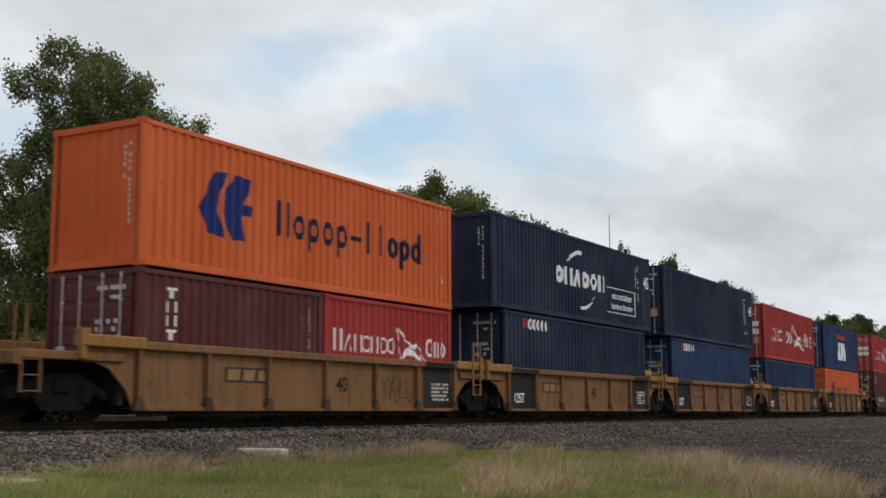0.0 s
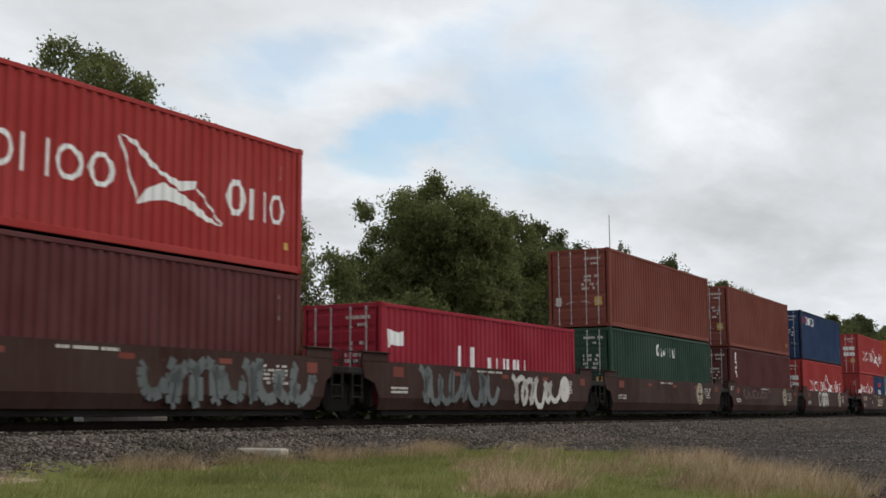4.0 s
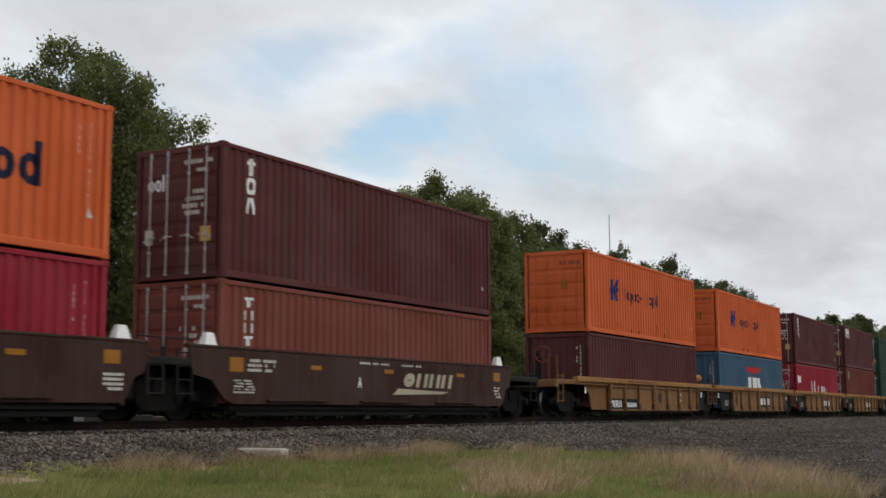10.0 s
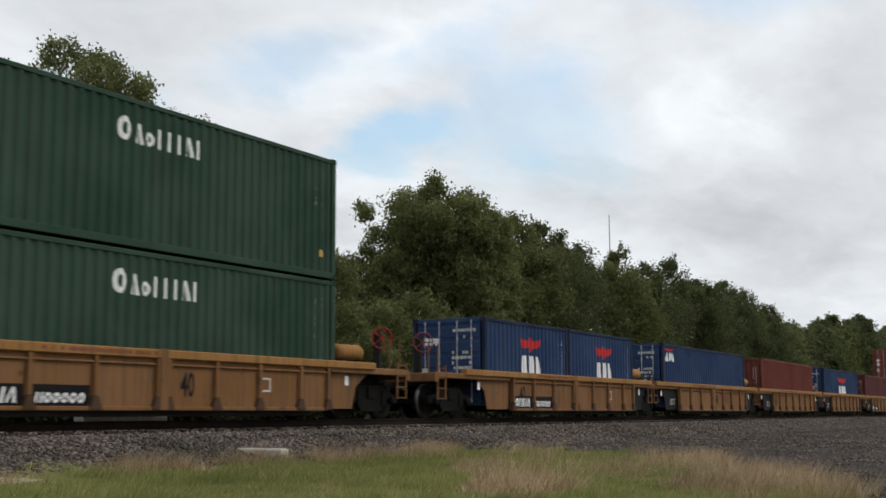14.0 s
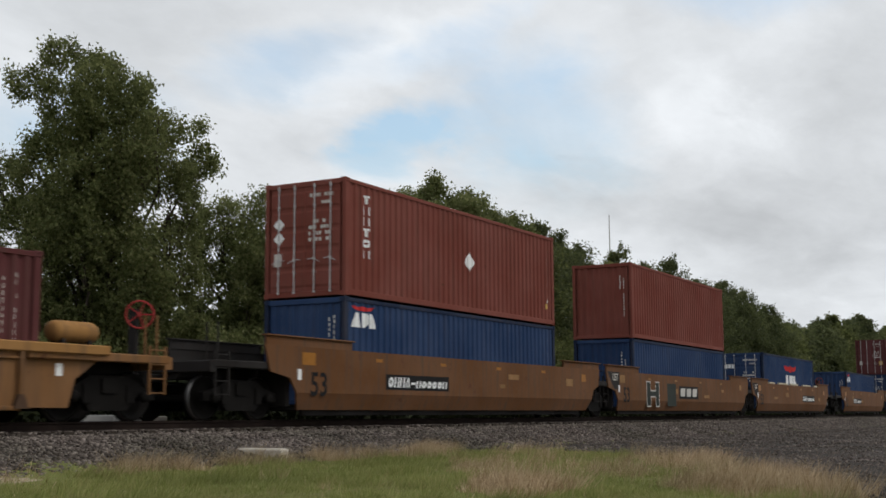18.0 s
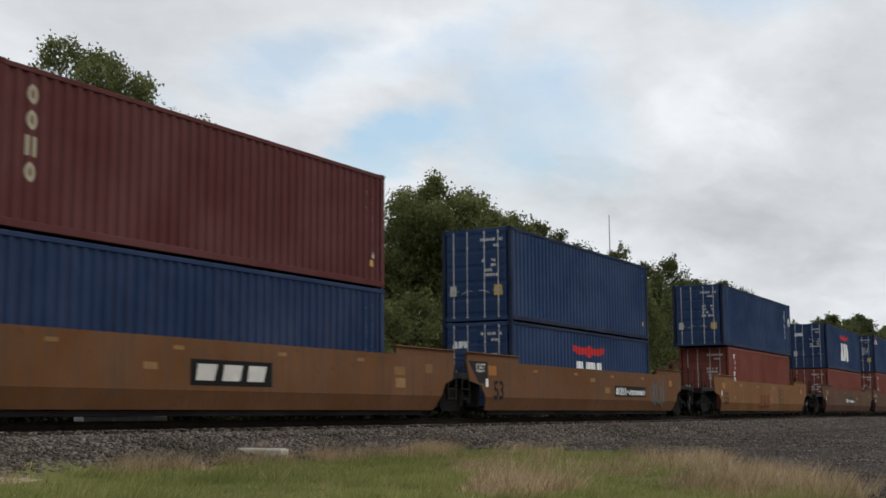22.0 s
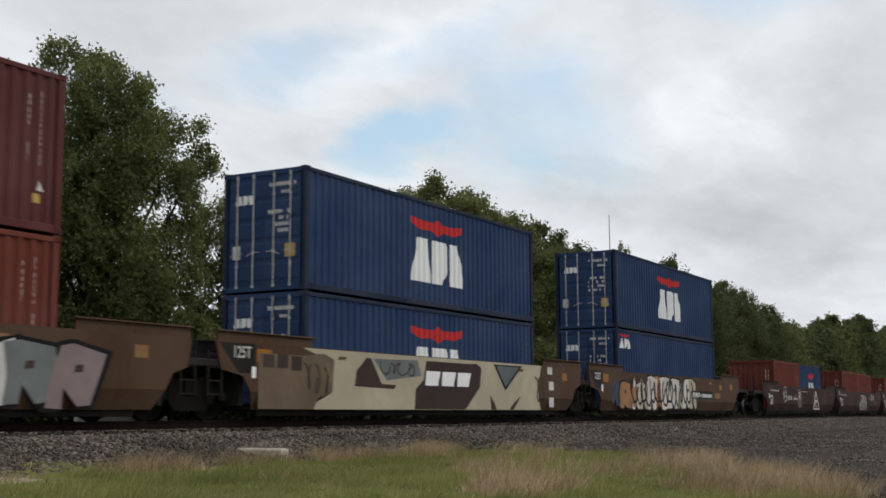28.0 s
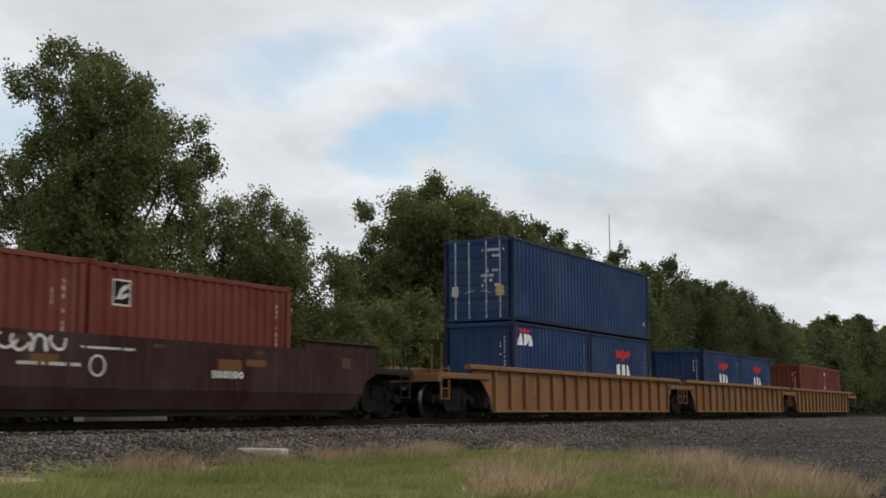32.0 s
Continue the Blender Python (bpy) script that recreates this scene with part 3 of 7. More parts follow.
def logo_marks(kind, L, H):
    """Shapes painted on a container's side: lists of (name, polygons, material, label). Heights count from the container's floor."""
    m = []
    hi = H - 2.896
    if kind == "emblem_wide":
        z = hi - 0.24
        left = [(1.70, 1.60 + z), (2.15, 2.42 + z), (2.62, 2.46 + z), (2.36, 2.05 + z), (2.28, 1.62 + z), (2.55, 1.05 + z), (1.98, 1.12 + z)]
        mid = [(2.48, 2.05 + z), (2.85, 2.46 + z), (3.42, 2.42 + z), (3.15, 1.92 + z), (3.12, 1.85 + z), (3.46, 1.86 + z), (3.42, 1.62 + z), (3.08, 1.62 + z), (3.20, 1.08 + z), (2.72, 1.05 + z), (2.44, 1.60 + z)]
        m.append(("emblem", [left, mid], LOGOBLUE, "dark blue emblem"))
        m.append(("lettering", glyphs(4.25, 10.6, 1.34 + z, 2.14 + z, "Hopop-llopd", 0.14), LETTERBLUE, "row of dark blue lettering strokes"))
    elif kind == "emblem_small":
        z = hi + 0.06
        m.append(("emblem", [[(2.12, 1.55 + z), (2.35, 1.98 + z), (2.60, 2.0 + z), (2.48, 1.62 + z), (2.62, 1.2 + z), (2.30, 1.22 + z)],
                             [(2.62, 1.75 + z), (2.78, 2.0 + z), (3.05, 2.0 + z), (2.92, 1.72 + z), (3.05, 1.68 + z), (3.05, 1.56 + z), (2.9, 1.54 + z), (2.95, 1.22 + z), (2.70, 1.2 + z), (2.58, 1.55 + z)]], LOGOBLUE, "dark blue emblem"))
        m.append(("lettering", glyphs(3.6, 7.4, 1.32 + z, 1.80 + z, "Hopop-llopd", 0.14), LETTERBLUE, "row of dark blue lettering strokes"))
        rnd = random.Random(int(H * 1000))
        drops = []
        for _ in range(16):
            a, top, w = rnd.uniform(0.4, 11.6), rnd.choice((0.30, 0.42, 0.62)) * rnd.uniform(0.7, 1.2), rnd.uniform(0.03, 0.09)
            drops.append([(a, top), (a + w, top), (a + w * 0.7, 0.17), (a + w * 0.2, 0.17)])
        m.append(("rust_run", drops, RUSTRUN, "brown rust runs"))
    elif kind == "bird":
        k = L / 12.192
        z = hi if L > 7 else H - 2.70
        sx = lambda p: [(x * k, zz * (1 if L > 7 else 0.62) + z + (0 if L > 7 else 0.75)) for x, zz in p]
        lo, up = 1.02, 1.88
        word = glyphs(0.75, 1.55, lo, up, "H", 0.08) + glyphs(1.70, 6.4, lo, lo + 0.68, "AHOHOO", 0.085) + glyphs(9.5, 10.25, lo, up - 0.05, "O", 0.10) + glyphs(10.3, 11.6, lo, lo + 0.68, "HO", 0.085)
        m.append(("lettering", [sx(p) for p in word], WHITE, "row of white lettering strokes"))
        wing = [[(6.45, 2.07), (6.85, 2.02), (7.55, 1.55), (8.1, 1.42), (8.62, 1.50), (8.55, 1.32), (8.15, 1.22), (7.7, 1.42), (7.2, 1.62), (6.9, 1.88)],
                [(6.95, 0.78), (7.15, 1.10), (7.65, 1.32), (8.05, 1.22), (8.55, 1.05), (9.0, 0.82), (9.45, 0.66), (8.9, 0.72), (8.35, 0.92), (7.75, 0.98), (7.3, 0.90)],
                [(6.42, 2.02), (6.48, 2.02), (7.0, 0.80), (6.94, 0.80)], [(8.60, 1.36), (8.68, 1.36), (9.46, 0.70), (9.38, 0.70)]]
        wing = [[(x, zz + 0.07) for x, zz in p] for p in wing]
        m.append(("bird_shape", [sx(p) for p in wing], WHITE, "white flying bird shape"))
    elif kind == "blocks":
        k = 1.0 if L > 7 else 0.52
        z = hi if L > 7 else H - 2.896 + 0.02
        off = 4.6 if L > 7 else 2.35
        sx = lambda p: [((x - 4.6) * (k if L < 7 else 1) + off, zz + z) for x, zz in p]
        wing = [(x + 0.12, zz + 0.12) for x, zz in ((4.58, 2.26), (5.2, 2.20), (5.85, 2.20), (5.95, 2.30), (6.12, 2.30), (6.2, 2.20), (6.9, 2.20), (7.46, 2.28), (7.40, 2.08), (6.95, 1.96), (6.32, 1.98), (6.02, 1.82), (5.75, 1.98), (5.10, 1.94), (4.68, 2.06))]
        m.append(("wing_shape", [sx(wing)], LOGORED, "red spread wing shape"))
        m.append(("block_mark", [sx(q) for q in three_blocks(4.70, 0.66, 2.90, 1.18)], WHITE, "three bold white block shapes"))
    elif kind == "blocks_small":
        z = H - 0.72
        m.append(("block_mark", three_blocks(0.34, z, 1.02, 0.36), WHITE, "small white block shapes"))
        m.append(("wing_shape", [[(0.36, z + 0.53), (0.60, z + 0.49), (0.82, z + 0.53), (1.06, z + 0.49), (1.30, z + 0.53), (1.22, z + 0.43), (0.82, z + 0.40), (0.44, z + 0.43)]], LOGORED, "small red wing shape"))
    elif kind == "swoosh":
        word = glyphs(4.6, 9.05, 1.16, 1.76, "OHAOOH", 0.2)
        m.append(("lettering", word, WHITE, "row of white block strokes"))
        m.append(("swoosh", [[(5.55, 1.92), (5.9, 2.22), (6.45, 2.42), (6.85, 2.44), (6.85, 2.30), (6.45, 2.28), (6.0, 2.12)], [(6.78, 0.52), (7.2, 0.55), (7.7, 0.72), (8.15, 1.06), (7.65, 0.62), (7.25, 0.44), (6.8, 0.40)]], WHITE, "white curved sweep"))
        fr = 0.03
        m.append(("frame_line", [rect(9.18, 12.1, 0.50, 0.50 + fr), rect(9.18, 12.1, 1.40, 1.40 + fr), rect(9.18, 9.21, 0.53, 1.40), rect(12.07, 12.1, 0.53, 1.40)], WHITE, "white rectangular frame"))
    elif kind == "rounded":
        z = H - 0.84
        m.append(("lettering", glyphs(1.30, 3.66, z, z + 0.74, "ooooo", 0.30), WHITE, "row of rounded white strokes"))
        m.append(("small_bar", [rect(0.60 + 0.20 * i, 0.74 + 0.20 * i, z + 0.08, z + 0.50) for i in range(3)], LOGORED, "three small red bars"))
    elif kind == "rounded_small":
        z = H - 0.52
        m.append(("lettering", glyphs(1.72, 3.2, z, z + 0.50, "ooooo", 0.30), WHITE, "row of rounded white strokes"))
        m.append(("small_bar", [rect(1.3 + 0.10 * i, 1.37 + 0.10 * i, z + 0.04, z + 0.34) for i in range(3)], LOGORED, "three small red bars"))
    elif kind == "stack3":
        z = H - 1.45
        m.append(("lettering", [rect(0.93, 1.01, z + 0.84, z + 1.22), rect(0.85, 1.10, z + 1.08, z + 1.15)] + glyphs(0.78, 1.16, z + 0.42, z + 0.96, "o", 0.16) + glyphs(0.78, 1.16, z, z + 0.36, "A", 0.2), WHITE, "white strokes stacked upright"))
    elif kind == "stack6":
        z = H - 1.92
        p = []
        for i, c in enumerate("HOlEHl"):
            zz = z + i * 0.275
            p += glyphs(0.78, 1.14, zz, zz + 0.21, c, 0.22)
            if c == "l":
                p += [rect(0.82, 1.10, zz + 0.155, zz + 0.21)]
        m.append(("lettering", p, WHITE, "white strokes stacked upright"))
    elif kind == "stack4":
        z = H - 2.05
        m.append(("lettering", [q for i in range(4) for q in glyphs(0.66, 0.98, z + 0.46 * i, z + 0.46 * i + 0.36, "OEOO"[i], 0.15)], CREAM, "pale yellow strokes stacked upright"))
    elif kind == "serif":
        z = H - 0.87
        m.append(("lettering", glyphs(5.0, 5.42, z, z + 0.48, "O", 0.16) + glyphs(5.46, 7.45, z, z + 0.40, "AolllAl", 0.16), WHITE, "row of white lettering strokes"))
    elif kind == "flag":
        z = H - 2.59
        m.append(("flag_shape", [[(0.40, 1.42 + z), (0.36, 1.92 + z), (0.9, 1.84 + z), (1.08, 1.90 + z), (1.1, 1.52 + z), (0.8, 1.50 + z), (0.5, 1.54 + z)]], WHITE, "white pennant"))
        m.append(("lettering", glyphs(3.95, 5.1, 1.02 + z, 1.66 + z, "H", 0.18) + glyphs(5.6, 8.45, 0.90 + z, 1.40 + z, "lHHE", 0.16), WHITE, "row of white lettering strokes"))
    elif kind == "sign":
        z = H - 0.84
        m.append(("sign_plate", [rect(0.62, 1.86, z, z + 0.60)], WHITE, "white rectangular sign"))
        m.append(("sign_shape", [[(0.92, z + 0.56), (1.82, z + 0.56), (1.82, z + 0.28), (1.4, z + 0.42)]], LABELYELLOW, "yellow wedge on the sign"))
        m.append(("sign_stroke", glyphs(0.72, 1.80, z + 0.04, z + 0.30, "lnonH", 0.3), BLACKPAINT, "dark strokes on the sign"))
    elif kind == "wave":
        z = H - 0.80
        m.append(("sign_plate", [rect(0.62, 1.04, z, z + 0.50)], BLACKPAINT, "small dark square sign"))
        m.append(("sign_shape", [[(0.68, z + 0.12), (0.78, z + 0.32), (0.99, z + 0.43), (0.99, z + 0.34), (0.86, z + 0.26), (0.78, z + 0.12)], [(0.80, z + 0.10), (0.88, z + 0.20), (0.99, z + 0.26), (0.99, z + 0.18)],
                                 rect(0.62, 1.04, z, z + 0.035), rect(0.62, 1.04, z + 0.465, z + 0.50), rect(0.62, 0.65, z + 0.035, z + 0.465), rect(1.01, 1.04, z + 0.035, z + 0.465)], OFFWHITE, "pale frame and wave shapes"))
    elif kind == "patch":
        m.append(("paint_patch", [rect(0.62, 1.10, 0.2, H - 0.30), rect(2.9, 9.25, 0.3, H - 0.90)], PATCHGREEN, "darker green overpainted patch"))
    elif kind == "diamond":
        m += logo_marks("stack6", L, H)
        z = H - 1.42
        m.append(("hazard_diamond", [[(6.1, z), (6.38, z - 0.30), (6.66, z), (6.38, z + 0.30)]], WHITE, "white diamond sticker"))
    return m


# ---------------------------------------------------------------- shipping containers
W2 = 1.219
TRAIN = []          # (thing, place along the train, height over the rail, name of its group)


def container_mesh(kind, L, H):
    """The shared meshes of a container's parts, near end at x = 0."""
    def make():
        s = Shape()
        if kind in ("side_near", "side_far"):
            a, b, z0, z1 = 0.17, L - 0.17, 0.165, H - 0.115
            sg = -1 if kind == "side_near" else 1
            xs = [a + t for t in fold_breaks(0, b - a)]
            pts = [(x, sg * (1.207 - fold(x - a)), z) for x in xs for z in (z0, z1)]
            s.add(pts, [(2 * i, 2 * i + 2, 2 * i + 3, 2 * i + 1) for i in range(len(xs) - 1)])
        elif kind == "end_panel":
            ys = [-1.06 + t for t in fold_breaks(0, 2.12)]
            pts = [(0.035 + fold(y + 1.06), y, z) for y in ys for z in (0.15, H - 0.11)]
            s.add(pts, [(2 * i, 2 * i + 2, 2 * i + 3, 2 * i + 1) for i in range(len(ys) - 1)])
        elif kind == "roof":
            xs = spaced((0.12, L - 0.12, (L - 0.24) / 24))
            pts = [(x, y, H - 0.035 - (0.02 if i % 2 else 0.0)) for i, x in enumerate(xs) for y in (-1.15, 1.15)]
            s.add(pts, [(2 * i, 2 * i + 2, 2 * i + 3, 2 * i + 1) for i in range(len(xs) - 1)])
        elif kind == "floor":
            s.box(0.1, L - 0.1, -1.14, 1.14, 0.10, 0.16)
        elif kind == "bottom_rail":
            s.bar(0, 0.17, L - 0.17, -W2 + 0.002, -W2 + 0.06, 0.02, 0.17, 0.012)
        elif kind == "top_rail":
            s.bar(0, 0.17, L - 0.17, -W2 + 0.002, -W2 + 0.062, H - 0.12, H - 0.02, 0.012)
        elif kind == "post":
            s.bar(2, 0.115, H - 0.115, 0.004, 0.17, -W2 + 0.003, -W2 + 0.12, 0.018)
        elif kind == "end_beam":
            s.bar(1, -1.06, 1.06, 0.006, 0.10, 0.015, 0.15, 0.012)
        elif kind == "casting":
            s.bar(0, 0.0, 0.178, -W2, -W2 + 0.162, 0.0, 0.118, 0.014)
            s.bar(2, 0.03, 0.09, 0.05, 0.13, -W2 - 0.0015, -W2 + 0.01, 0.02)
        elif kind == "door":
            w = 1.045
            prof, step = [(0.16, 0.030)], (H - 0.44) / 5
            for k in range(5):
                z = 0.22 + k * step
                prof += [(z + 0.03, 0.030), (z + 0.09, 0.010), (z + step - 0.09, 0.010), (z + step - 0.03, 0.030)]
            prof += [(H - 0.12, 0.030), (H - 0.12, 0.075), (0.16, 0.075)]
            k = len(prof)
            ys = (-w, -w + 0.07, -0.07, -0.004)
            s.add([((x if y in ys[1:3] else max(x, 0.026)), y, z) for y in ys for z, x in prof],
                  [(a * k + i, a * k + (i + 1) % k, (a + 1) * k + (i + 1) % k, (a + 1) * k + i) for a in range(3) for i in range(k)] + [tuple(range(k))[::-1], tuple(range(3 * k, 4 * k))])
        elif kind == "lock_rod":
            s.rod((-0.012, 0, 0.10), (-0.012, 0, H - 0.08), 0.0165, 8)
            for z in (0.13, H - 0.15, 0.62, H - 0.62):
                s.box(-0.033, 0.03, -0.024, 0.024, z - 0.022, z + 0.022)
        elif kind == "rod_handle":
            s.rod((-0.035, -0.17, 0.86), (-0.035, 0.02, 0.95), 0.010, 6)
            s.rod((-0.035, 0.02, 0.95), (-0.035, 0.19, 0.93), 0.010, 6)
            s.box(-0.040, 0.012, -0.022, 0.022, 0.90, 0.97)
        return s
    return cached((kind, L, H), make)


def mark_stuff(*args):
    return tagged(part(*args), kind="stuff")


def container(L, H, colour, words, end, logo, seed, extra="", stacked=False):
    inset = (L - 12.192) / 2 if L > 7 else 0.0
    c = tagged(new("shipping_container"), words, "container", "containers on the train")
    flip = Matrix.Diagonal((1, -1, 1, 1))
    far = Matrix.Translation((L, 0, 0)) @ Matrix.Diagonal((-1, 1, 1, 1))
    rim = BLUEEDGE if colour is BLUE else colour
    part("side_panel", container_mesh("side_near", L, H), colour, c, "corrugated steel side")
    part("side_panel", container_mesh("side_far", L, H), colour, c)
    part("roof_panel", container_mesh("roof", L, H), colour, c)
    part("floor_panel", container_mesh("floor", L, H), DARKSTEEL, c)
    for sy in (Matrix.Identity(4), flip):
        part("bottom_rail", container_mesh("bottom_rail", L, H), rim, c, "", sy)
        part("top_rail", container_mesh("top_rail", L, H), rim, c, "", sy)
        for sx in (Matrix.Identity(4), far):
            part("corner_post", container_mesh("post", L, H), rim, c, "", sx @ sy)
            for z in (0.0, H - 0.118):
                part("corner_casting", container_mesh("casting", 0, 0), rim, c, "steel corner casting", Matrix.Translation((0, 0, z)) @ sx @ sy)
    if stacked:
        lock = cached(("twist_lock",), lambda: Shape().bar(2, -LOCK, 0.0, 0.04, 0.13, -W2 + 0.03, -W2 + 0.12, 0.015))
        for sx in (Matrix.Translation((inset, 0, 0)), Matrix.Translation((-inset, 0, 0)) @ far):
            for sy in (Matrix.Identity(4), flip):
                part("twist_lock", lock, DARKSTEEL, c, "", sx @ sy)
    for sx in (Matrix.Identity(4), far):
        for z in (0.0, H - 0.165):
            part("end_beam", container_mesh("end_beam", 0, 0), colour, c, "", Matrix.Translation((0, 0, z)) @ sx)
    part("end_panel", container_mesh("end_panel", L, H), colour, c, "", far)
    rnd = random.Random(seed)
    if end == "d":
        for k, (side, at) in enumerate((("near", Matrix.Identity(4)), ("far", flip))):
            d = part("door", container_mesh("door", 0, H), colour, c, "hinged door leaf with pressed panels", at)
            for y in (-0.78, -0.30):
                rod = part("lock_rod", container_mesh("lock_rod", 0, H), colour if colour is ORANGE else ZINC, d, "upright locking rod", Matrix.Translation((0, y, 0)))
                part("rod_handle", container_mesh("rod_handle", 0, 0), colour if colour is ORANGE else ZINC, c, "", at @ Matrix.Translation((0, y, 0)))
        if colour is ORANGE:
            part("door_label", end_mark([rect(0.20, 0.45, 1.5, 1.85)], 0.009).mesh("label"), REFLECTOR, c, "small yellow label")
            mark_stuff("door_print", end_mark(tiny_bars(0.15, 0.95, H - 0.55, H - 0.35, 1, seed, 0.9), 0.009).mesh("print"), BROWN, c, "faint row of strokes")
        else:
            mark_stuff("door_print", end_mark(tiny_bars(0.15, 0.92, H - 0.45, H - 0.30, 1, seed, 0.9) + tiny_bars(0.5, 0.80, H - 0.63, H - 0.50, 1, seed + 1, 0.9) + tiny_bars(0.12, 0.75, H - 1.55, H - 0.95, 4, seed + 2, 0.6), 0.009).mesh("print"), OFFWHITE, c, "rows of white strokes")
            if colour is RED:
                for a, z in ((0.14, H - 1.20), (0.56, H - 1.20), (0.14, H - 1.62), (0.56, H - 1.62)):
                    part("door_label", end_mark([rect(a, a + 0.36, z, z + 0.26)], 0.0085).mesh("label"), WHITE, c, "white label")
                mark_stuff("door_bird", end_mark([[(-0.75, H - 0.42), (-0.3, H - 0.62), (-0.05, H - 0.50), (-0.22, H - 0.68), (-0.5, H - 0.62)], [(-0.62, H - 0.86), (-0.42, H - 0.66), (-0.05, H - 0.84), (-0.35, H - 0.76)]], 0.009).mesh("bird"), WHITE, c, "small white bird shape")
            if logo == "diamond":
                for u, z in ((-0.78, H - 1.05), (-0.78, H - 1.40)):
                    part("hazard_diamond", end_mark([[(u - 0.17, z), (u, z - 0.17), (u + 0.17, z), (u, z + 0.17)]], 0.0085).mesh("diamond"), WHITE, c, "white diamond sticker")
            if rnd.random() < 0.55:
                part("door_label", end_mark([rect(0.62, 0.90, 0.78, 1.10)], 0.009).mesh("label"), LABELYELLOW, c, "yellow square label")
            part("door_label", end_mark([rect(-0.92, -0.70, 0.80, 1.12)], 0.009).mesh("label"), OFFWHITE, c, "pale grey label")
            sign = three_blocks(-0.86, H - 0.80, 0.56, 0.22) if logo in ("blocks", "blocks_small") else glyphs(-0.88, -0.28, H - 0.95, H - 0.58, "oox", 0.2) if logo == "stack3" else glyphs(-0.90, -0.20, H - 0.62, H - 0.40, "OAlo", 0.25) if logo == "serif" else []
            if sign:
                mark_stuff("door_sign", end_mark(sign, 0.008).mesh("sign"), WHITE, c, "white strokes on the door")
    else:
        part("end_panel", container_mesh("end_panel", L, H), colour, c, "corrugated blank end")
        mark_stuff("end_print", end_mark(upright_row(0.86, H * 0.30, H - 0.45, seed) + upright_row(0.72, H * 0.62, H - 0.5, seed + 1)[:5], 0.030).mesh("print"), OFFWHITE, c, "upright row of white strokes")
    for name, polys, mat, label in logo_marks(logo, L, H):
        if name in ("paint_patch", "small_bar", "wing_shape", "flag_shape", "sign_plate", "hazard_diamond"):
            for p in polys:
                part(name, side_mark([p], 0.17).mesh(name, weld=True), mat, c, label)
        else:
            tagged(part(name, side_mark(polys, 0.17, gap=0.006 if name in ("sign_shape", "sign_stroke", "rust_run") else 0.003).mesh(name, weld=True), mat, c, label), kind="stuff" if len(polys) > 1 else "")
    # upright rows of figures near the far end
    if colour is not PALEGREEN:
        xr = L - (0.95 if extra != "long" else 1.75)
        cols = upright_row(xr + 0.40, H * rnd.uniform(0.30, 0.42), H - 0.42, seed + 3) + upright_row(xr + 0.14, H * rnd.uniform(0.40, 0.66), H - 0.50, seed + 4)
        if rnd.random() < 0.5:
            cols.append([(xr + 0.36, 0.72), (xr + 0.56, 0.72), (xr + 0.46, 0.90)])
        tagged(part("side_print", side_mark(cols, 0.17).mesh("print"), OFFWHITE, c, "upright rows of white strokes"), kind="stuff")
        if rnd.random() < 0.45:
            part("side_label", side_mark([rect(xr + 0.30, xr + 0.48, 0.50, 0.66)], 0.17).mesh("label"), LABELYELLOW, c, "small yellow label")
    if logo == "swoosh":
        letters("eco container", 0.36, 10.64, -1.2125, 1.13, WHITE, c)
        letters("bamboo flooring", 0.32, 10.64, -1.2125, 0.75, WHITE, c)
    if extra == "long":
        for x in (0.762, L - 0.762 - 0.16):
            for sy in (Matrix.Identity(4), flip):
                part("inner_post", container_mesh("post", 0, H), colour, c, "", Matrix.Translation((x, 0, 0)) @ sy)
        letters("45", 0.64, L - 0.42, -1.213, H - 1.02, WHITE, c, 0.85)
        if end == "e":
            letters("45", 0.6, 0.028, 0.75, H - 0.62, WHITE, c, 0.9, "end")
    return c


NAMES = {}
for key, mat, words in (("o", ORANGE, "orange"), ("m", MAROON, "dark maroon"), ("n", BROWN, "red-brown"), ("k", BRICK, "brick-red"), ("r", RED, "bright red"), ("c", CRIMSON, "crimson"),
                        ("v", NAVY, "navy"), ("b", BLUE, "blue"), ("d", DARKBLUE, "dark blue"), ("s", STEELBLUE, "steel-blue"), ("g", GREEN, "dark green"), ("p", PALEGREEN, "pale green")):
    NAMES[key] = (mat, words)
MARK_WORDS = {"emblem_wide": "with blue emblem and dark lettering", "emblem_small": "with small blue emblem, rust streaked", "bird": "with white bird mark", "blocks": "with red wing and white blocks",
              "blocks_small": "with small white corner mark", "swoosh": "with white lettering and curves", "rounded": "with rounded white lettering", "rounded_small": "with rounded white lettering",
              "stack3": "with white upright lettering", "stack6": "with white upright lettering", "stack4": "with pale yellow upright lettering", "serif": "with white lettering", "flag": "with white pennant and lettering",
              "sign": "with a white and yellow sign", "wave": "with a small square sign", "patch": "with darker overpainted patches", "diamond": "with a white diamond", "": "without markings"}
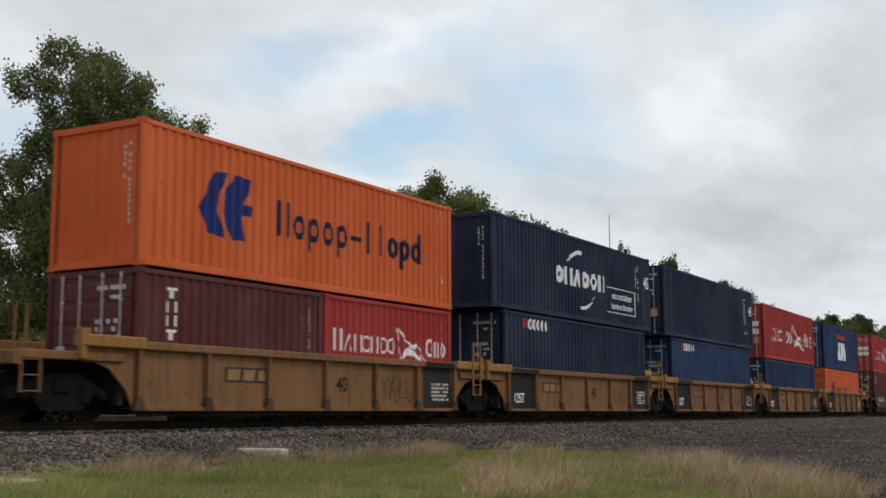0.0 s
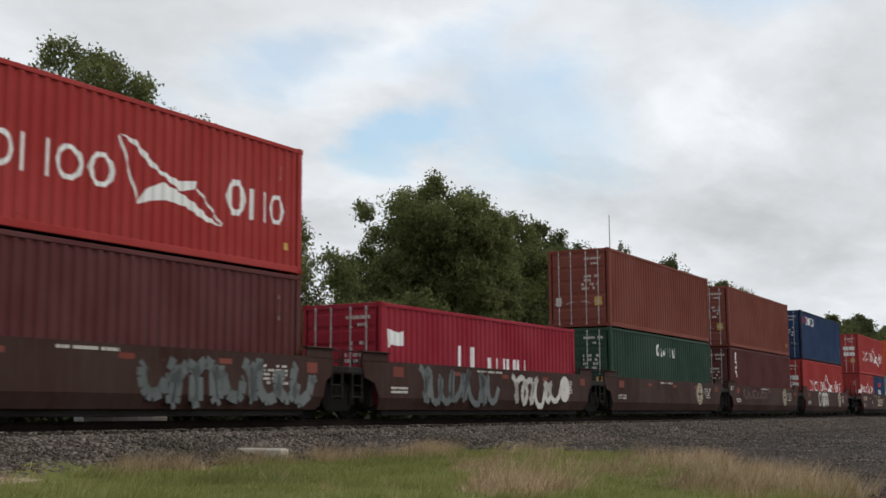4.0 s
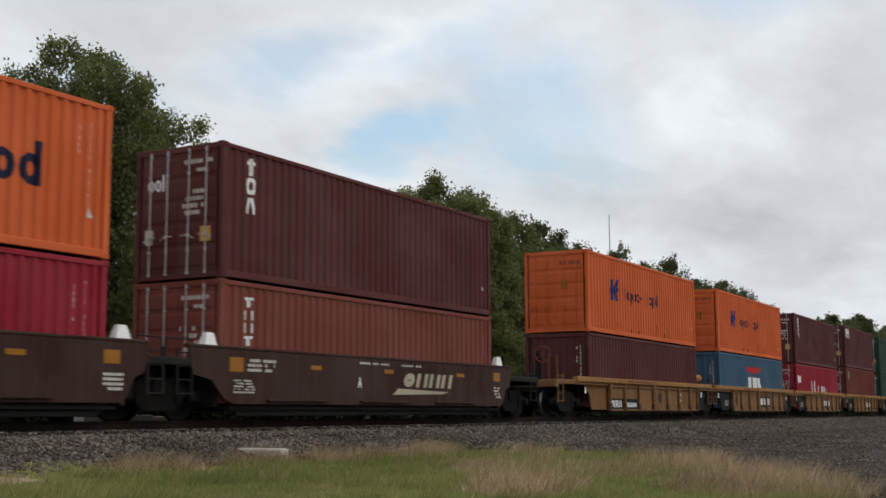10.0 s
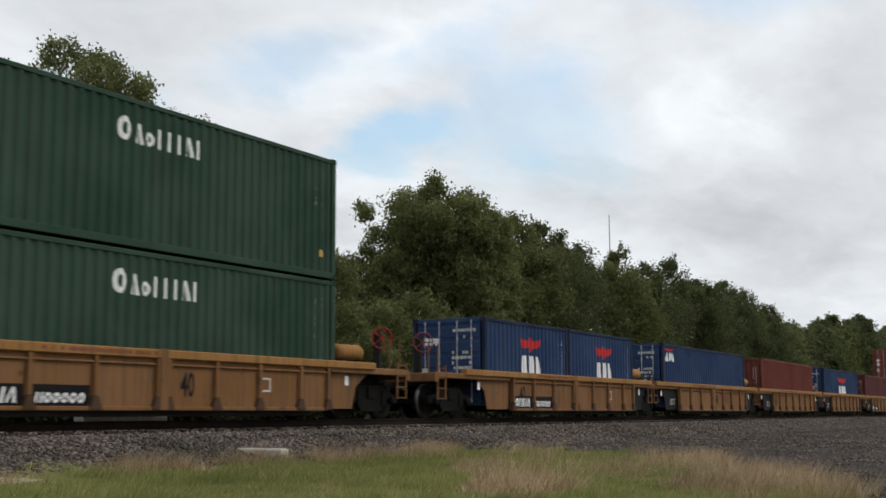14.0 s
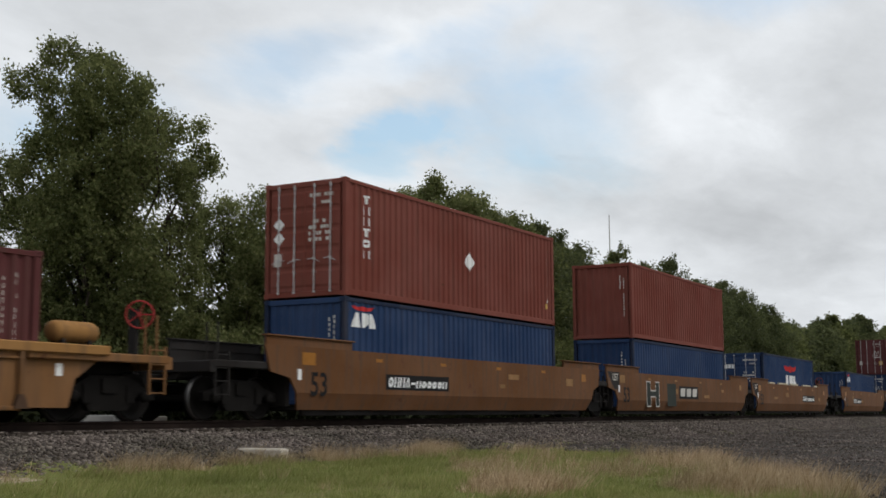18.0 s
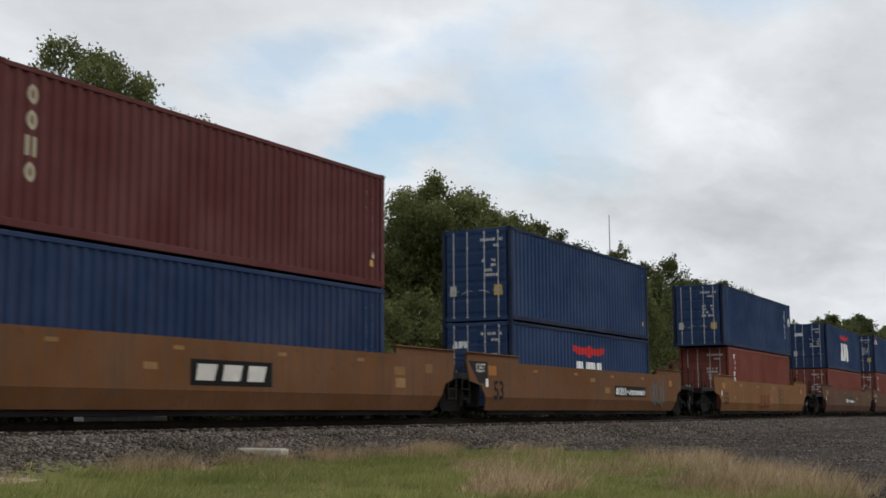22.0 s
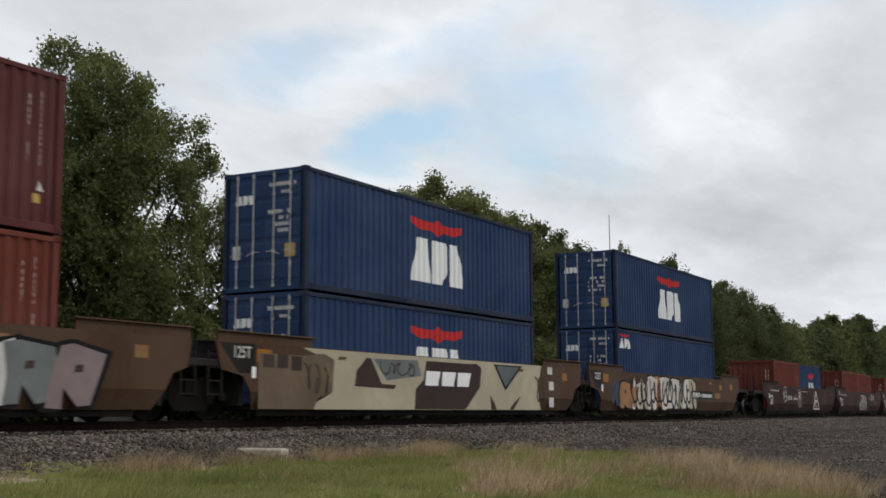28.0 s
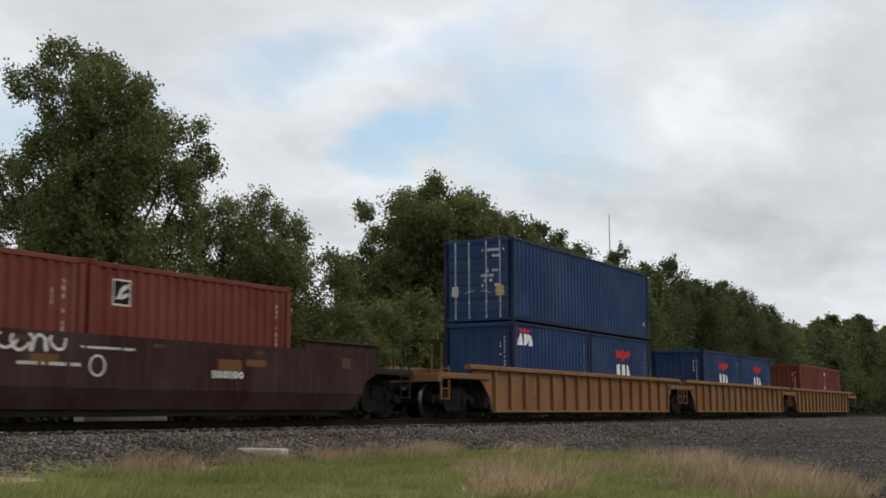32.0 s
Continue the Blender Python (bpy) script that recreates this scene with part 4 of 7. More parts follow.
# car by car: place of the near 40 ft end, kind of car, lower load, upper load.
# a load is length, height (s standard, h high), colour, near end (d doors, e blank), mark
CARS = [
    (16.97, "A", "20smd:stack6 20sre:bird", "40hoe:emblem_wide"), (32.49, "A", "40hvd:rounded_small", "45hve:swoosh"), (48.04, "A", "40hbd:rounded_small", "45hvd:"),
    (63.56, "A", "40sdd:", "40hrd:bird"), (79.07, "A", "40sod:emblem_small", "40hbd:blocks"),
    (98.72, "B", "40hmd:wave", "40hrd:bird"), (114.33, "B", "40scd:flag", ""), (129.94, "B", "40hgd:serif", "40hnd:"), (145.57, "B", "40hmd:stack3", "40hnd:"), (161.32, "B", "40hrd:bird", "40hbd:rounded"),
    (180.94, "C", "20sre:bird 20sbe:blocks", "40hrd:bird"), (196.41, "C", "40hpd:patch", "40hod:emblem_wide"), (211.84, "C", "40hod:emblem_small", "40hod:emblem_wide"), (227.25, "C", "40scd:flag", "40hod:emblem_wide"), (242.64, "C", "40snd:stack6", "40hmd:stack3"),
    (262.35, "D", "40sme:", "40hod:emblem_small"), (278.21, "D", "40sse:blocks", "40hod:emblem_small"), (294.06, "D", "40scd:flag", "40hmd:stack3"), (309.88, "D", "40hkd:wave", "40hmd:sign"), (325.71, "D", "40hgd:serif", "40hgd:serif"),
    (345.59, "D", "20sbd:blocks 20sbe:blocks", ""), (361.34, "D", "40sbd:blocks_small", ""), (377.13, "D", "40ske:", ""), (392.99, "D", "40sbd:blocks", ""), (408.88, "D", "40sme:", ""),
    (430.40, "E", "40sbe:blocks_small", "40hnd:diamond"), (449.92, "E", "40sbe:", "40hne:"), (469.50, "E", "40hbd:blocks", ""),
    (493.04, "E", "40sbe:blocks_small", ""), (512.59, "E", "40hdd:", "40hmd:stack4"), (532.10, "E", "40sbd:blocks", "40hbd:"),
    (555.65, "E", "40hnd:stack6", "45hbd:"),
    (579.27, "E", "40snd:", "40hbd:blocks"), (598.96, "E", "40hnd:stack6", "40hbd:blocks_small"), (618.60, "E", "40hbd:blocks_small", "40hnd:"),
    (641.86, "E", "40hkd:stack6", "40hmd:stack3"), (661.37, "E", "40sbd:blocks", "40hbd:blocks"), (680.87, "E", "40hbd:blocks_small", "40hbd:blocks"),
    (704.40, "F", "20ske: 20sbe:blocks", ""), (723.99, "F", "20ske: 20ske:", ""), (743.54, "F", "20ske:stack6 20ske:wave", ""),
    (767.04, "G", "20sbe:blocks_small 20sbe:blocks", "40sbd:"), (786.35, "G", "20sbe:blocks 20sbe:blocks", ""), (805.69, "G", "20ske: 20ske:stack6", "")]
FLOOR, LOCK = 0.345, 0.022
SIZE = {"20": 6.058, "40": 12.192, "45": 13.716}
TALL = {"s": 2.591, "h": 2.896}


def load_containers():
    seed = 100
    for x, car, lower, upper in CARS:
        top, at = FLOOR, x
        for spec in lower.split():
            seed += 7
            code, mark = spec.split(":")
            L, H = SIZE[code[:2]], TALL[code[2]]
            mat, words = NAMES[code[3]]
            c = container(L, H, mat, "%s %s container %s, in a car" % (words, "short" if L < 7 else "long", MARK_WORDS[mark]), code[4], mark, seed)
            TRAIN.append((c, at, FLOOR))
            at += SIZE["40"] - L
            top = FLOOR + H + LOCK
        if upper:
            seed += 7
            code, mark = upper.split(":")
            L, H = SIZE[code[:2]], TALL[code[2]]
            mat, words = NAMES[code[3]]
            c = container(L, H, mat, "%s container %s, stacked on another" % (words, MARK_WORDS[mark]), code[4], mark, seed, "long" if L > 13 else "", True)
            TRAIN.append((c, x - (L - SIZE["40"]) / 2, top))


load_containers()
# ---------------------------------------------------------------- well cars


def loft(levels, thick=0.05):
    """A side wall on the camera's side: for each height its depth and its two ends."""
    s = Shape()
    pts = []
    for z, y, x0, x1 in levels:
        pts += [(x0, -y, z), (x1, -y, z), (x1, -y + thick, z), (x0, -y + thick, z)]
    n = len(levels)
    faces = [(4 * i + j, 4 * i + (j + 1) % 4, 4 * i + 4 + (j + 1) % 4, 4 * i + 4 + j) for i in range(n - 1) for j in range(4)]
    return s.add(pts, faces + [(0, 3, 2, 1), (4 * n - 4, 4 * n - 3, 4 * n - 2, 4 * n - 1)])


MIRROR = Matrix.Diagonal((1, -1, 1, 1))
CAR = {  # half pitch, side levels, chord (x0, x1, z0, z1, y) or None, ribs, paint, words
    "A": dict(wall=[(0.22, 1.30, -0.15, 12.0), (0.55, 1.30, -0.30, 12.25), (0.95, 1.30, -0.75, 12.75), (1.10, 1.30, -1.25, 13.3), (1.34, 1.30, -1.6, 13.6)], chord=(0.02, 12.1, 1.335, 1.495, 1.42),
              ribs=[-0.10, 1.85, 3.82, 5.96, 8.06, 10.06, 12.0], rib_y=1.40, paint=YELLOW, words="yellow ribbed well car, dusty and rust streaked, carrying stacked containers"),
    "B": dict(wall=[(0.23, 1.27, -0.25, 12.7), (0.52, 1.385, -0.35, 12.85), (0.88, 1.385, -0.55, 12.95), (1.0, 1.385, -1.0, 13.15), (1.42, 1.385, -1.15, 13.25)], chord=None, ribs=[], rib_y=0, paint=CARBROWN,
              words="dark brown smooth-sided well car with graffiti and a pale round emblem"),
    "C": dict(wall=[(0.34, 1.37, 0.30, 12.45), (0.44, 1.37, 0.0, 12.6), (0.82, 1.37, -0.40, 12.8), (0.92, 1.37, -0.95, 13.05), (1.20, 1.37, -1.05, 13.1), (1.48, 1.37, -1.1, 13.15)], chord=(-1.1, 13.15, 1.45, 1.52, 1.385), ribs=[], rib_y=0, paint=CARBROWN,
              words="dark brown well car with yellow reflectors and white corner guides"),
    "D": dict(wall=[(0.23, 1.32, 1.5, 11.7), (1.19, 1.32, 1.5, 11.7)], chord=(-1.5, 13.65, 1.185, 1.36, 1.42), ribs=[1.5, 2.95, 4.45, 6.05, 6.35, 7.75, 9.15, 10.6, 11.65], rib_y=1.405, paint=YELLOW,
              words="yellow well car with black ends and a bright top rail"),
    "E": dict(wall=[(0.22, 1.27, -1.95, 14.5), (0.60, 1.40, -2.15, 14.75), (0.92, 1.40, -2.40, 14.95), (1.04, 1.40, -3.1, 15.35), (1.62, 1.40, -3.28, 15.48)], chord=None, ribs=[], rib_y=0, paint=TAN,
              words="tan smooth-sided well car, stained and rust streaked"),
    "F": dict(wall=[(0.22, 1.27, -2.3, 14.5), (0.60, 1.40, -2.5, 14.75), (0.92, 1.40, -2.75, 14.95), (1.04, 1.40, -3.35, 15.3), (1.56, 1.40, -3.5, 15.4)], chord=None, ribs=[], rib_y=0, paint=DEEPBROWN,
              words="dark brown long well car with white graffiti"),
    "G": dict(wall=[(0.18, 1.30, -1.65, 13.7), (0.6, 1.30, -1.8, 13.9), (1.0, 1.30, -2.25, 14.3), (1.37, 1.30, -3.1, 15.0)], chord=(-3.2, 15.2, 1.36, 1.50, 1.42),
              ribs=[-1.6 + 1.02 * i for i in range(16)], rib_y=1.40, paint=YELLOW, words="yellow well car with many close upright ribs"),
}
HALF = {"A": 7.76, "B": 7.80, "C": 7.71, "D": 7.92, "E": 9.77, "F": 9.77, "G": 9.66}
GROUPS = [(0, 5), (5, 10), (10, 15), (15, 20), (20, 25), (25, 28), (28, 31), (31, 32), (32, 35), (35, 38), (38, 41), (41, 44)]


def scrawl(x0, x1, z0, z1, n, seed, fat=0.14):
    """Looping, swaying strokes of a spray can."""
    rnd = random.Random(seed)
    out, w = [], (x1 - x0) / n
    t = w * fat * 1.8
    prev = None
    for i in range(n):
        a = x0 + (i + 0.5) * w
        hh, mid = (z1 - z0) * rnd.uniform(0.62, 1.0), (z0 + z1) / 2 + rnd.uniform(-0.06, 0.06) * (z1 - z0)
        turn, lean = rnd.choice((-1, 1)), rnd.uniform(-0.15, 0.3)
        rx = w * rnd.uniform(0.25, 0.55)
        for k in range(9):
            q = turn * (k / 8 * 2 * math.pi * rnd.uniform(0.75, 0.95)) + math.pi / 2
            z = mid + hh / 2 * math.sin(q)
            p = (a + rx * math.cos(q) + lean * (z - mid) + w * (k / 8 - 0.5) * 0.8, z)
            if prev and (k > 0 or rnd.random() < 0.6):
                dx, dz = p[0] - prev[0], p[1] - prev[1]
                m = math.hypot(dx, dz) or 1
                ox, oz = -dz / m * t / 2, dx / m * t / 2
                out.append([(prev[0] - ox, prev[1] - oz), (p[0] - ox, p[1] - oz), (p[0] + ox, p[1] + oz), (prev[0] + ox, prev[1] + oz)])
            prev = p
    return out


def ring(cx, cz, rx, rz, t, n=20):
    o = []
    for i in range(n):
        a, b = 2 * math.pi * i / n, 2 * math.pi * (i + 1) / n
        o.append([(cx + rx * math.cos(a), cz + rz * math.sin(a)), (cx + rx * math.cos(b), cz + rz * math.sin(b)), (cx + (rx - t) * math.cos(b), cz + (rz - t) * math.sin(b)), (cx + (rx - t) * math.cos(a), cz + (rz - t) * math.sin(a))])
    return o


def car_fittings(c, kind, spec, left_end, right_end, seed):
    col = spec["paint"]
    half = HALF[kind]
    xl, xr = 6.096 - half, 6.096 + half
    dark_end = DARKSTEEL if kind in "DE" else col
    bl, br = spec["wall"][0][2], spec["wall"][0][3]
    part("well_floor", cached(("well_floor", kind), lambda: Shape().box(bl, br, -1.25, 1.25, 0.225, 0.285).bar(0, bl, br, -0.25, 0.25, 0.20, 0.26, 0.02)), DARKSTEEL, c, "dark steel well floor")
    part("lower_sill", cached(("lower_sill", kind), lambda: Shape().bar(0, bl + 0.35, br - 0.35, -1.16, -1.06, 0.09, 0.25, 0.015)), DARKSTEEL, c, "dark steel lower sill")
    for outer, xe, xt, sg in ((left_end, spec["wall"][1][2], xl, -1), (right_end, spec["wall"][1][3], xr, 1)):
        tip = xt + sg * (1.25 if outer else -0.02)
        a, b = sorted((xe + sg * 0.15, tip))
        part("end_frame", cached(("end_frame", kind, sg, outer), lambda: Shape().bar(0, a, b, -0.42, 0.42, 0.86, 1.12, 0.04).box(min(xe, xe + sg * 0.12), max(xe, xe + sg * 0.12), -1.2, 1.2, 0.30, 1.12)), DARKSTEEL, c, "dark steel end frame")
        part("end_deck", cached(("end_deck", kind, sg, outer), lambda: Shape().bar(0, a, b, -1.22, 1.22, 1.13, 1.19, 0.012)), DARKSTEEL, c, "steel end platform")
        part("end_rail", cached(("end_rail2", kind, sg, outer), lambda: Shape().bar(0, a, b, -1.36, -1.26, 1.08, 1.24, 0.02)), col if kind in "ADG" else DARKSTEEL, c)
        if outer:
            p, q = sorted((tip, xt + sg * 1.98))
            part("coupler", cached(("coupler", kind, sg), lambda: Shape().bar(0, p, q, -0.09, 0.09, 0.78, 0.96, 0.03).bar(2, 0.74, 1.0, q - 0.2 if sg > 0 else p, q if sg > 0 else p + 0.2, -0.16, 0.16, 0.04)), CASTIRON, c, "cast steel coupler")
            part("end_sill", cached(("end_sill", kind, sg), lambda: Shape().bar(1, -1.35, 1.35, tip - 0.09, tip + 0.09, 0.98, 1.22, 0.02)), col if kind in "ADG" else DARKSTEEL, c)
            for y in (-1.25, -0.95):
                part("grab_post", cached(("grab_post",), lambda: Shape().rod((0, 0, 1.15), (0, 0, 2.02), 0.022, 6)), col if kind in "ADG" else DARKSTEEL, c, "", Matrix.Translation((tip - sg * 0.25, y, 0)))
        # ladder at the corner
        lx = tip - sg * (0.30 if outer else 0.42)
        if kind == "A" and not outer:
            if sg > 0:
                part("ladder", cached(("tall_ladder",), lambda: ladder_shape(0.62, 2.12)), BRIGHTYELLOW, c, "tall steel ladder", Matrix.Translation((13.15, -1.46, 0)))
        else:
            part("ladder", cached(("ladder",), lambda: ladder_shape()), col if kind in "ADG" else DARKSTEEL, c, "steel ladder", Matrix.Translation((lx, -1.32, 0)))
        if kind in "BC" or not outer:
            part("hand_rail", cached(("hand_rail",), lambda: Shape().rod((-0.35, 0, 1.62), (0.35, 0, 1.62), 0.018, 6).rod((-0.35, 0, 1.18), (-0.35, 0, 1.62), 0.018, 6).rod((0.35, 0, 1.18), (0.35, 0, 1.62), 0.018, 6)), DARKSTEEL, c, "", Matrix.Translation((lx, -1.15, 0)))
        # covers over the ends of the side walls
        if kind in "BEF":
            zt = spec["wall"][-1][0]
            e0 = spec["wall"][-1][2] + 0.05 if sg < 0 else (12.45 if kind != "B" else 12.2)
            e1 = 0.05 if sg < 0 else spec["wall"][-1][3] - 0.05
            cover = cached(("cover", kind, sg), lambda: Shape().bar(0, e0, e1, -1.395, -1.33, zt - 0.02, zt + 0.20, 0.008).bar(0, e0 - 0.05, e1 + 0.05, -1.45, -1.28, zt + 0.19, zt + 0.225, 0.01))
            part("end_cover", cover, col, c, "raised side plate")
            # the far cover takes dark steel instead of the car's paint
            part("end_cover", cover, DARKSTEEL, c, "dark steel inner plate", MIRROR)
        if kind == "C":
            guide = cached(("corner_guide",), lambda: Shape().add([(-0.2, -1.3, 1.5), (0.2, -1.3, 1.5), (0.2, -1.1, 1.5), (-0.2, -1.1, 1.5), (-0.1, -1.26, 1.78), (0.1, -1.26, 1.78), (0.1, -1.16, 1.78), (-0.1, -1.16, 1.78)], [(0, 1, 2, 3), (4, 7, 6, 5), (0, 4, 5, 1), (1, 5, 6, 2), (2, 6, 7, 3), (3, 7, 4, 0)]))
            part("corner_guide", guide, WHITE, c, "white corner guide", Matrix.Translation((-0.35 if sg < 0 else 12.55, 0, 0)))
    if kind in "ABDE" and not left_end or kind == "D":
        x0 = spec["wall"][-1][3] if kind in "AB" else 12.7
        if kind in "AD" or right_end:
            tank = cached(("air_tank",), lambda: Shape().lathe([(-0.55, 0.10), (-0.50, 0.17), (-0.42, 0.20), (0.42, 0.20), (0.50, 0.17), (0.55, 0.10)], 14), True)
            turn = Matrix.Rotation(radians(90), 4, "Z")
            part("air_tank", tank, BRIGHTYELLOW if kind in "AD" else DARKSTEEL, c, "cylindrical air tank", Matrix.Translation(((13.35 if kind in "ABD" else 14.6), -0.75, 1.62)) @ turn)
            part("tank_bracket", cached(("tank_bracket",), lambda: Shape().box(-0.35, -0.28, -0.15, 0.15, 1.19, 1.48).box(0.28, 0.35, -0.15, 0.15, 1.19, 1.48)), DARKSTEEL, c, "", Matrix.Translation(((13.35 if kind in "ABD" else 14.6), -0.75, 0)))
    if right_end and kind in "ADE" or left_end and kind == "D":
        xb = xr + 0.95 if right_end else xl - 0.9
        wheel = cached(("brake_wheel",), lambda: brake_wheel_shape())
        part("brake_wheel", wheel, RED if kind in "AD" and right_end else BROWN, c, "round spoked brake wheel", Matrix.Translation((xb + 0.3, -0.55, 2.08)) @ Matrix.Rotation(radians(-48), 4, "Z"))
        part("brake_stand", cached(("brake_stand",), lambda: Shape().bar(2, 1.15, 2.2, -0.06, 0.06, -0.10, 0.10, 0.02)), DARKSTEEL, c, "", Matrix.Translation((xb + 0.3, -0.40, 0)))


def ladder_shape(z0=0.50, z1=1.42):
    s = Shape()
    for x in (-0.21, 0.21):
        s.bar(2, z0, z1, x - 0.02, x + 0.02, -0.035, 0.015, 0.006)
    for z in [z0 + 0.03 + 0.27 * k for k in range(int((z1 - z0) / 0.27) + 1)]:
        s.rod((-0.21, -0.012, z), (0.21, -0.012, z), 0.014, 6)
    return s


def brake_wheel_shape():
    s = Shape()
    n = 18
    for i in range(n):
        a, b = 2 * math.pi * i / n, 2 * math.pi * (i + 1) / n
        s.rod((0.27 * math.cos(a), 0, 0.27 * math.sin(a)), (0.27 * math.cos(b), 0, 0.27 * math.sin(b)), 0.022, 6)
    for i in range(5):
        a = 2 * math.pi * i / 5
        s.rod((0, 0, 0), (0.27 * math.cos(a), 0, 0.27 * math.sin(a)), 0.016, 5)
    return s.lathe([(-0.03, 0.05), (0.03, 0.05)], 10)


def plate_marks(c, x, z, w, y, signs, h=0.36):
    singles("number_plate", [rect(x, x + w, z, z + h)], -y, BLACKPAINT, c, "black plate")
    strokes("plate_stroke", [[(px + 0.22 * (pz - z), pz) for px, pz in g] for g in glyphs(x + 0.06, x + w - 0.14, z + 0.06, z + h - 0.06, signs, 0.16)], -y - 0.003, WHITE, c, "white strokes on the plate")


def badge(c, x, z, w, y):
    """A black oblong with three broad white shapes."""
    singles("badge_plate", [rect(x, x + w, z, z + 0.52)], -y, BLACKPAINT, c, "black badge")
    k = w / 2.6
    sh = [[(x + (0.16 + 0.80 * i) * k, z + 0.10), (x + (0.72 + 0.80 * i) * k, z + 0.10), (x + (0.82 + 0.80 * i) * k, z + 0.43), (x + (0.22 + 0.80 * i) * k, z + 0.43)] for i in range(3)]
    strokes("badge_stroke", sh, -y - 0.003, OFFWHITE, c, "broad white strokes")


def strokes(name, polys, y, material, c, label):
    """Many small painted strokes, joined as one part."""
    tagged(part(name, flat_mark(polys, y).mesh(name), material, c, label), kind="stuff")


def singles(name, polys, y, material, c, label):
    for p in polys:
        part(name, flat_mark([p], y).mesh(name), material, c, label)


def mural(c, x0, x1, z0, z1, n, seed, y, mats):
    """Leaning, swollen block shapes over a dark edge, with small dark hearts."""
    rnd = random.Random(seed)
    w = (x1 - x0) / n
    for k in range(n):
        a, b = x0 + k * w - 0.10 * w, x0 + (k + 1) * w + 0.12 * w
        lo, up = z0 + rnd.uniform(0, 0.10), z1 - rnd.uniform(0, 0.16)
        lean, mid = rnd.uniform(-0.25, 0.35) * w, (lo + up) / 2
        m = rnd.uniform(0.30, 0.60)
        u = lambda q: rnd.uniform(-q, q)
        notch = rnd.choice((0.05, 0.30, 0.62)) * (mid - lo)
        shape = [(a + u(0.1) * w, lo), (a + w * 0.42, lo + u(0.04)), (a + w * (0.50 + u(0.08)), lo + notch), (b - w * 0.42, lo + u(0.04)), (b + u(0.12) * w, lo + 0.05), (b + lean * 0.5 + u(0.2) * w, mid + u(0.15)), (b + lean + u(0.1) * w, up - 0.12 + u(0.08)),
                 (a + w * m + lean, up - rnd.choice((0.0, 0.0, 0.28))), (a + lean * 1.1, up - 0.05), (a + u(0.22) * w + lean * 0.6, mid + u(0.18))]
        cx, cz = sum(p[0] for p in shape) / 10, sum(p[1] for p in shape) / 10
        edge = [(cx + (x - cx) * 1.22, min(cz + (z - cz) * 1.12, 1.60)) for x, z in shape]
        depth = 0.0004 * (k % 3)
        singles("graffiti_edge", [edge], -y - 0.001 - depth, BLACKPAINT, c, "dark graffiti edge")
        singles("graffiti_shape", [shape], -y - 0.0035 - depth, mats[k % len(mats)], c, "painted graffiti shape")
        hx, hz = cx + lean * 0.3, mid + 0.12
        singles("graffiti_heart", [[(hx - w * 0.10, hz - 0.07), (hx + w * 0.12, hz - 0.05), (hx + w * 0.14, hz + 0.08), (hx - w * 0.06, hz + 0.07)]], -y - 0.006, DARKGRAF, c, "small dark shape")


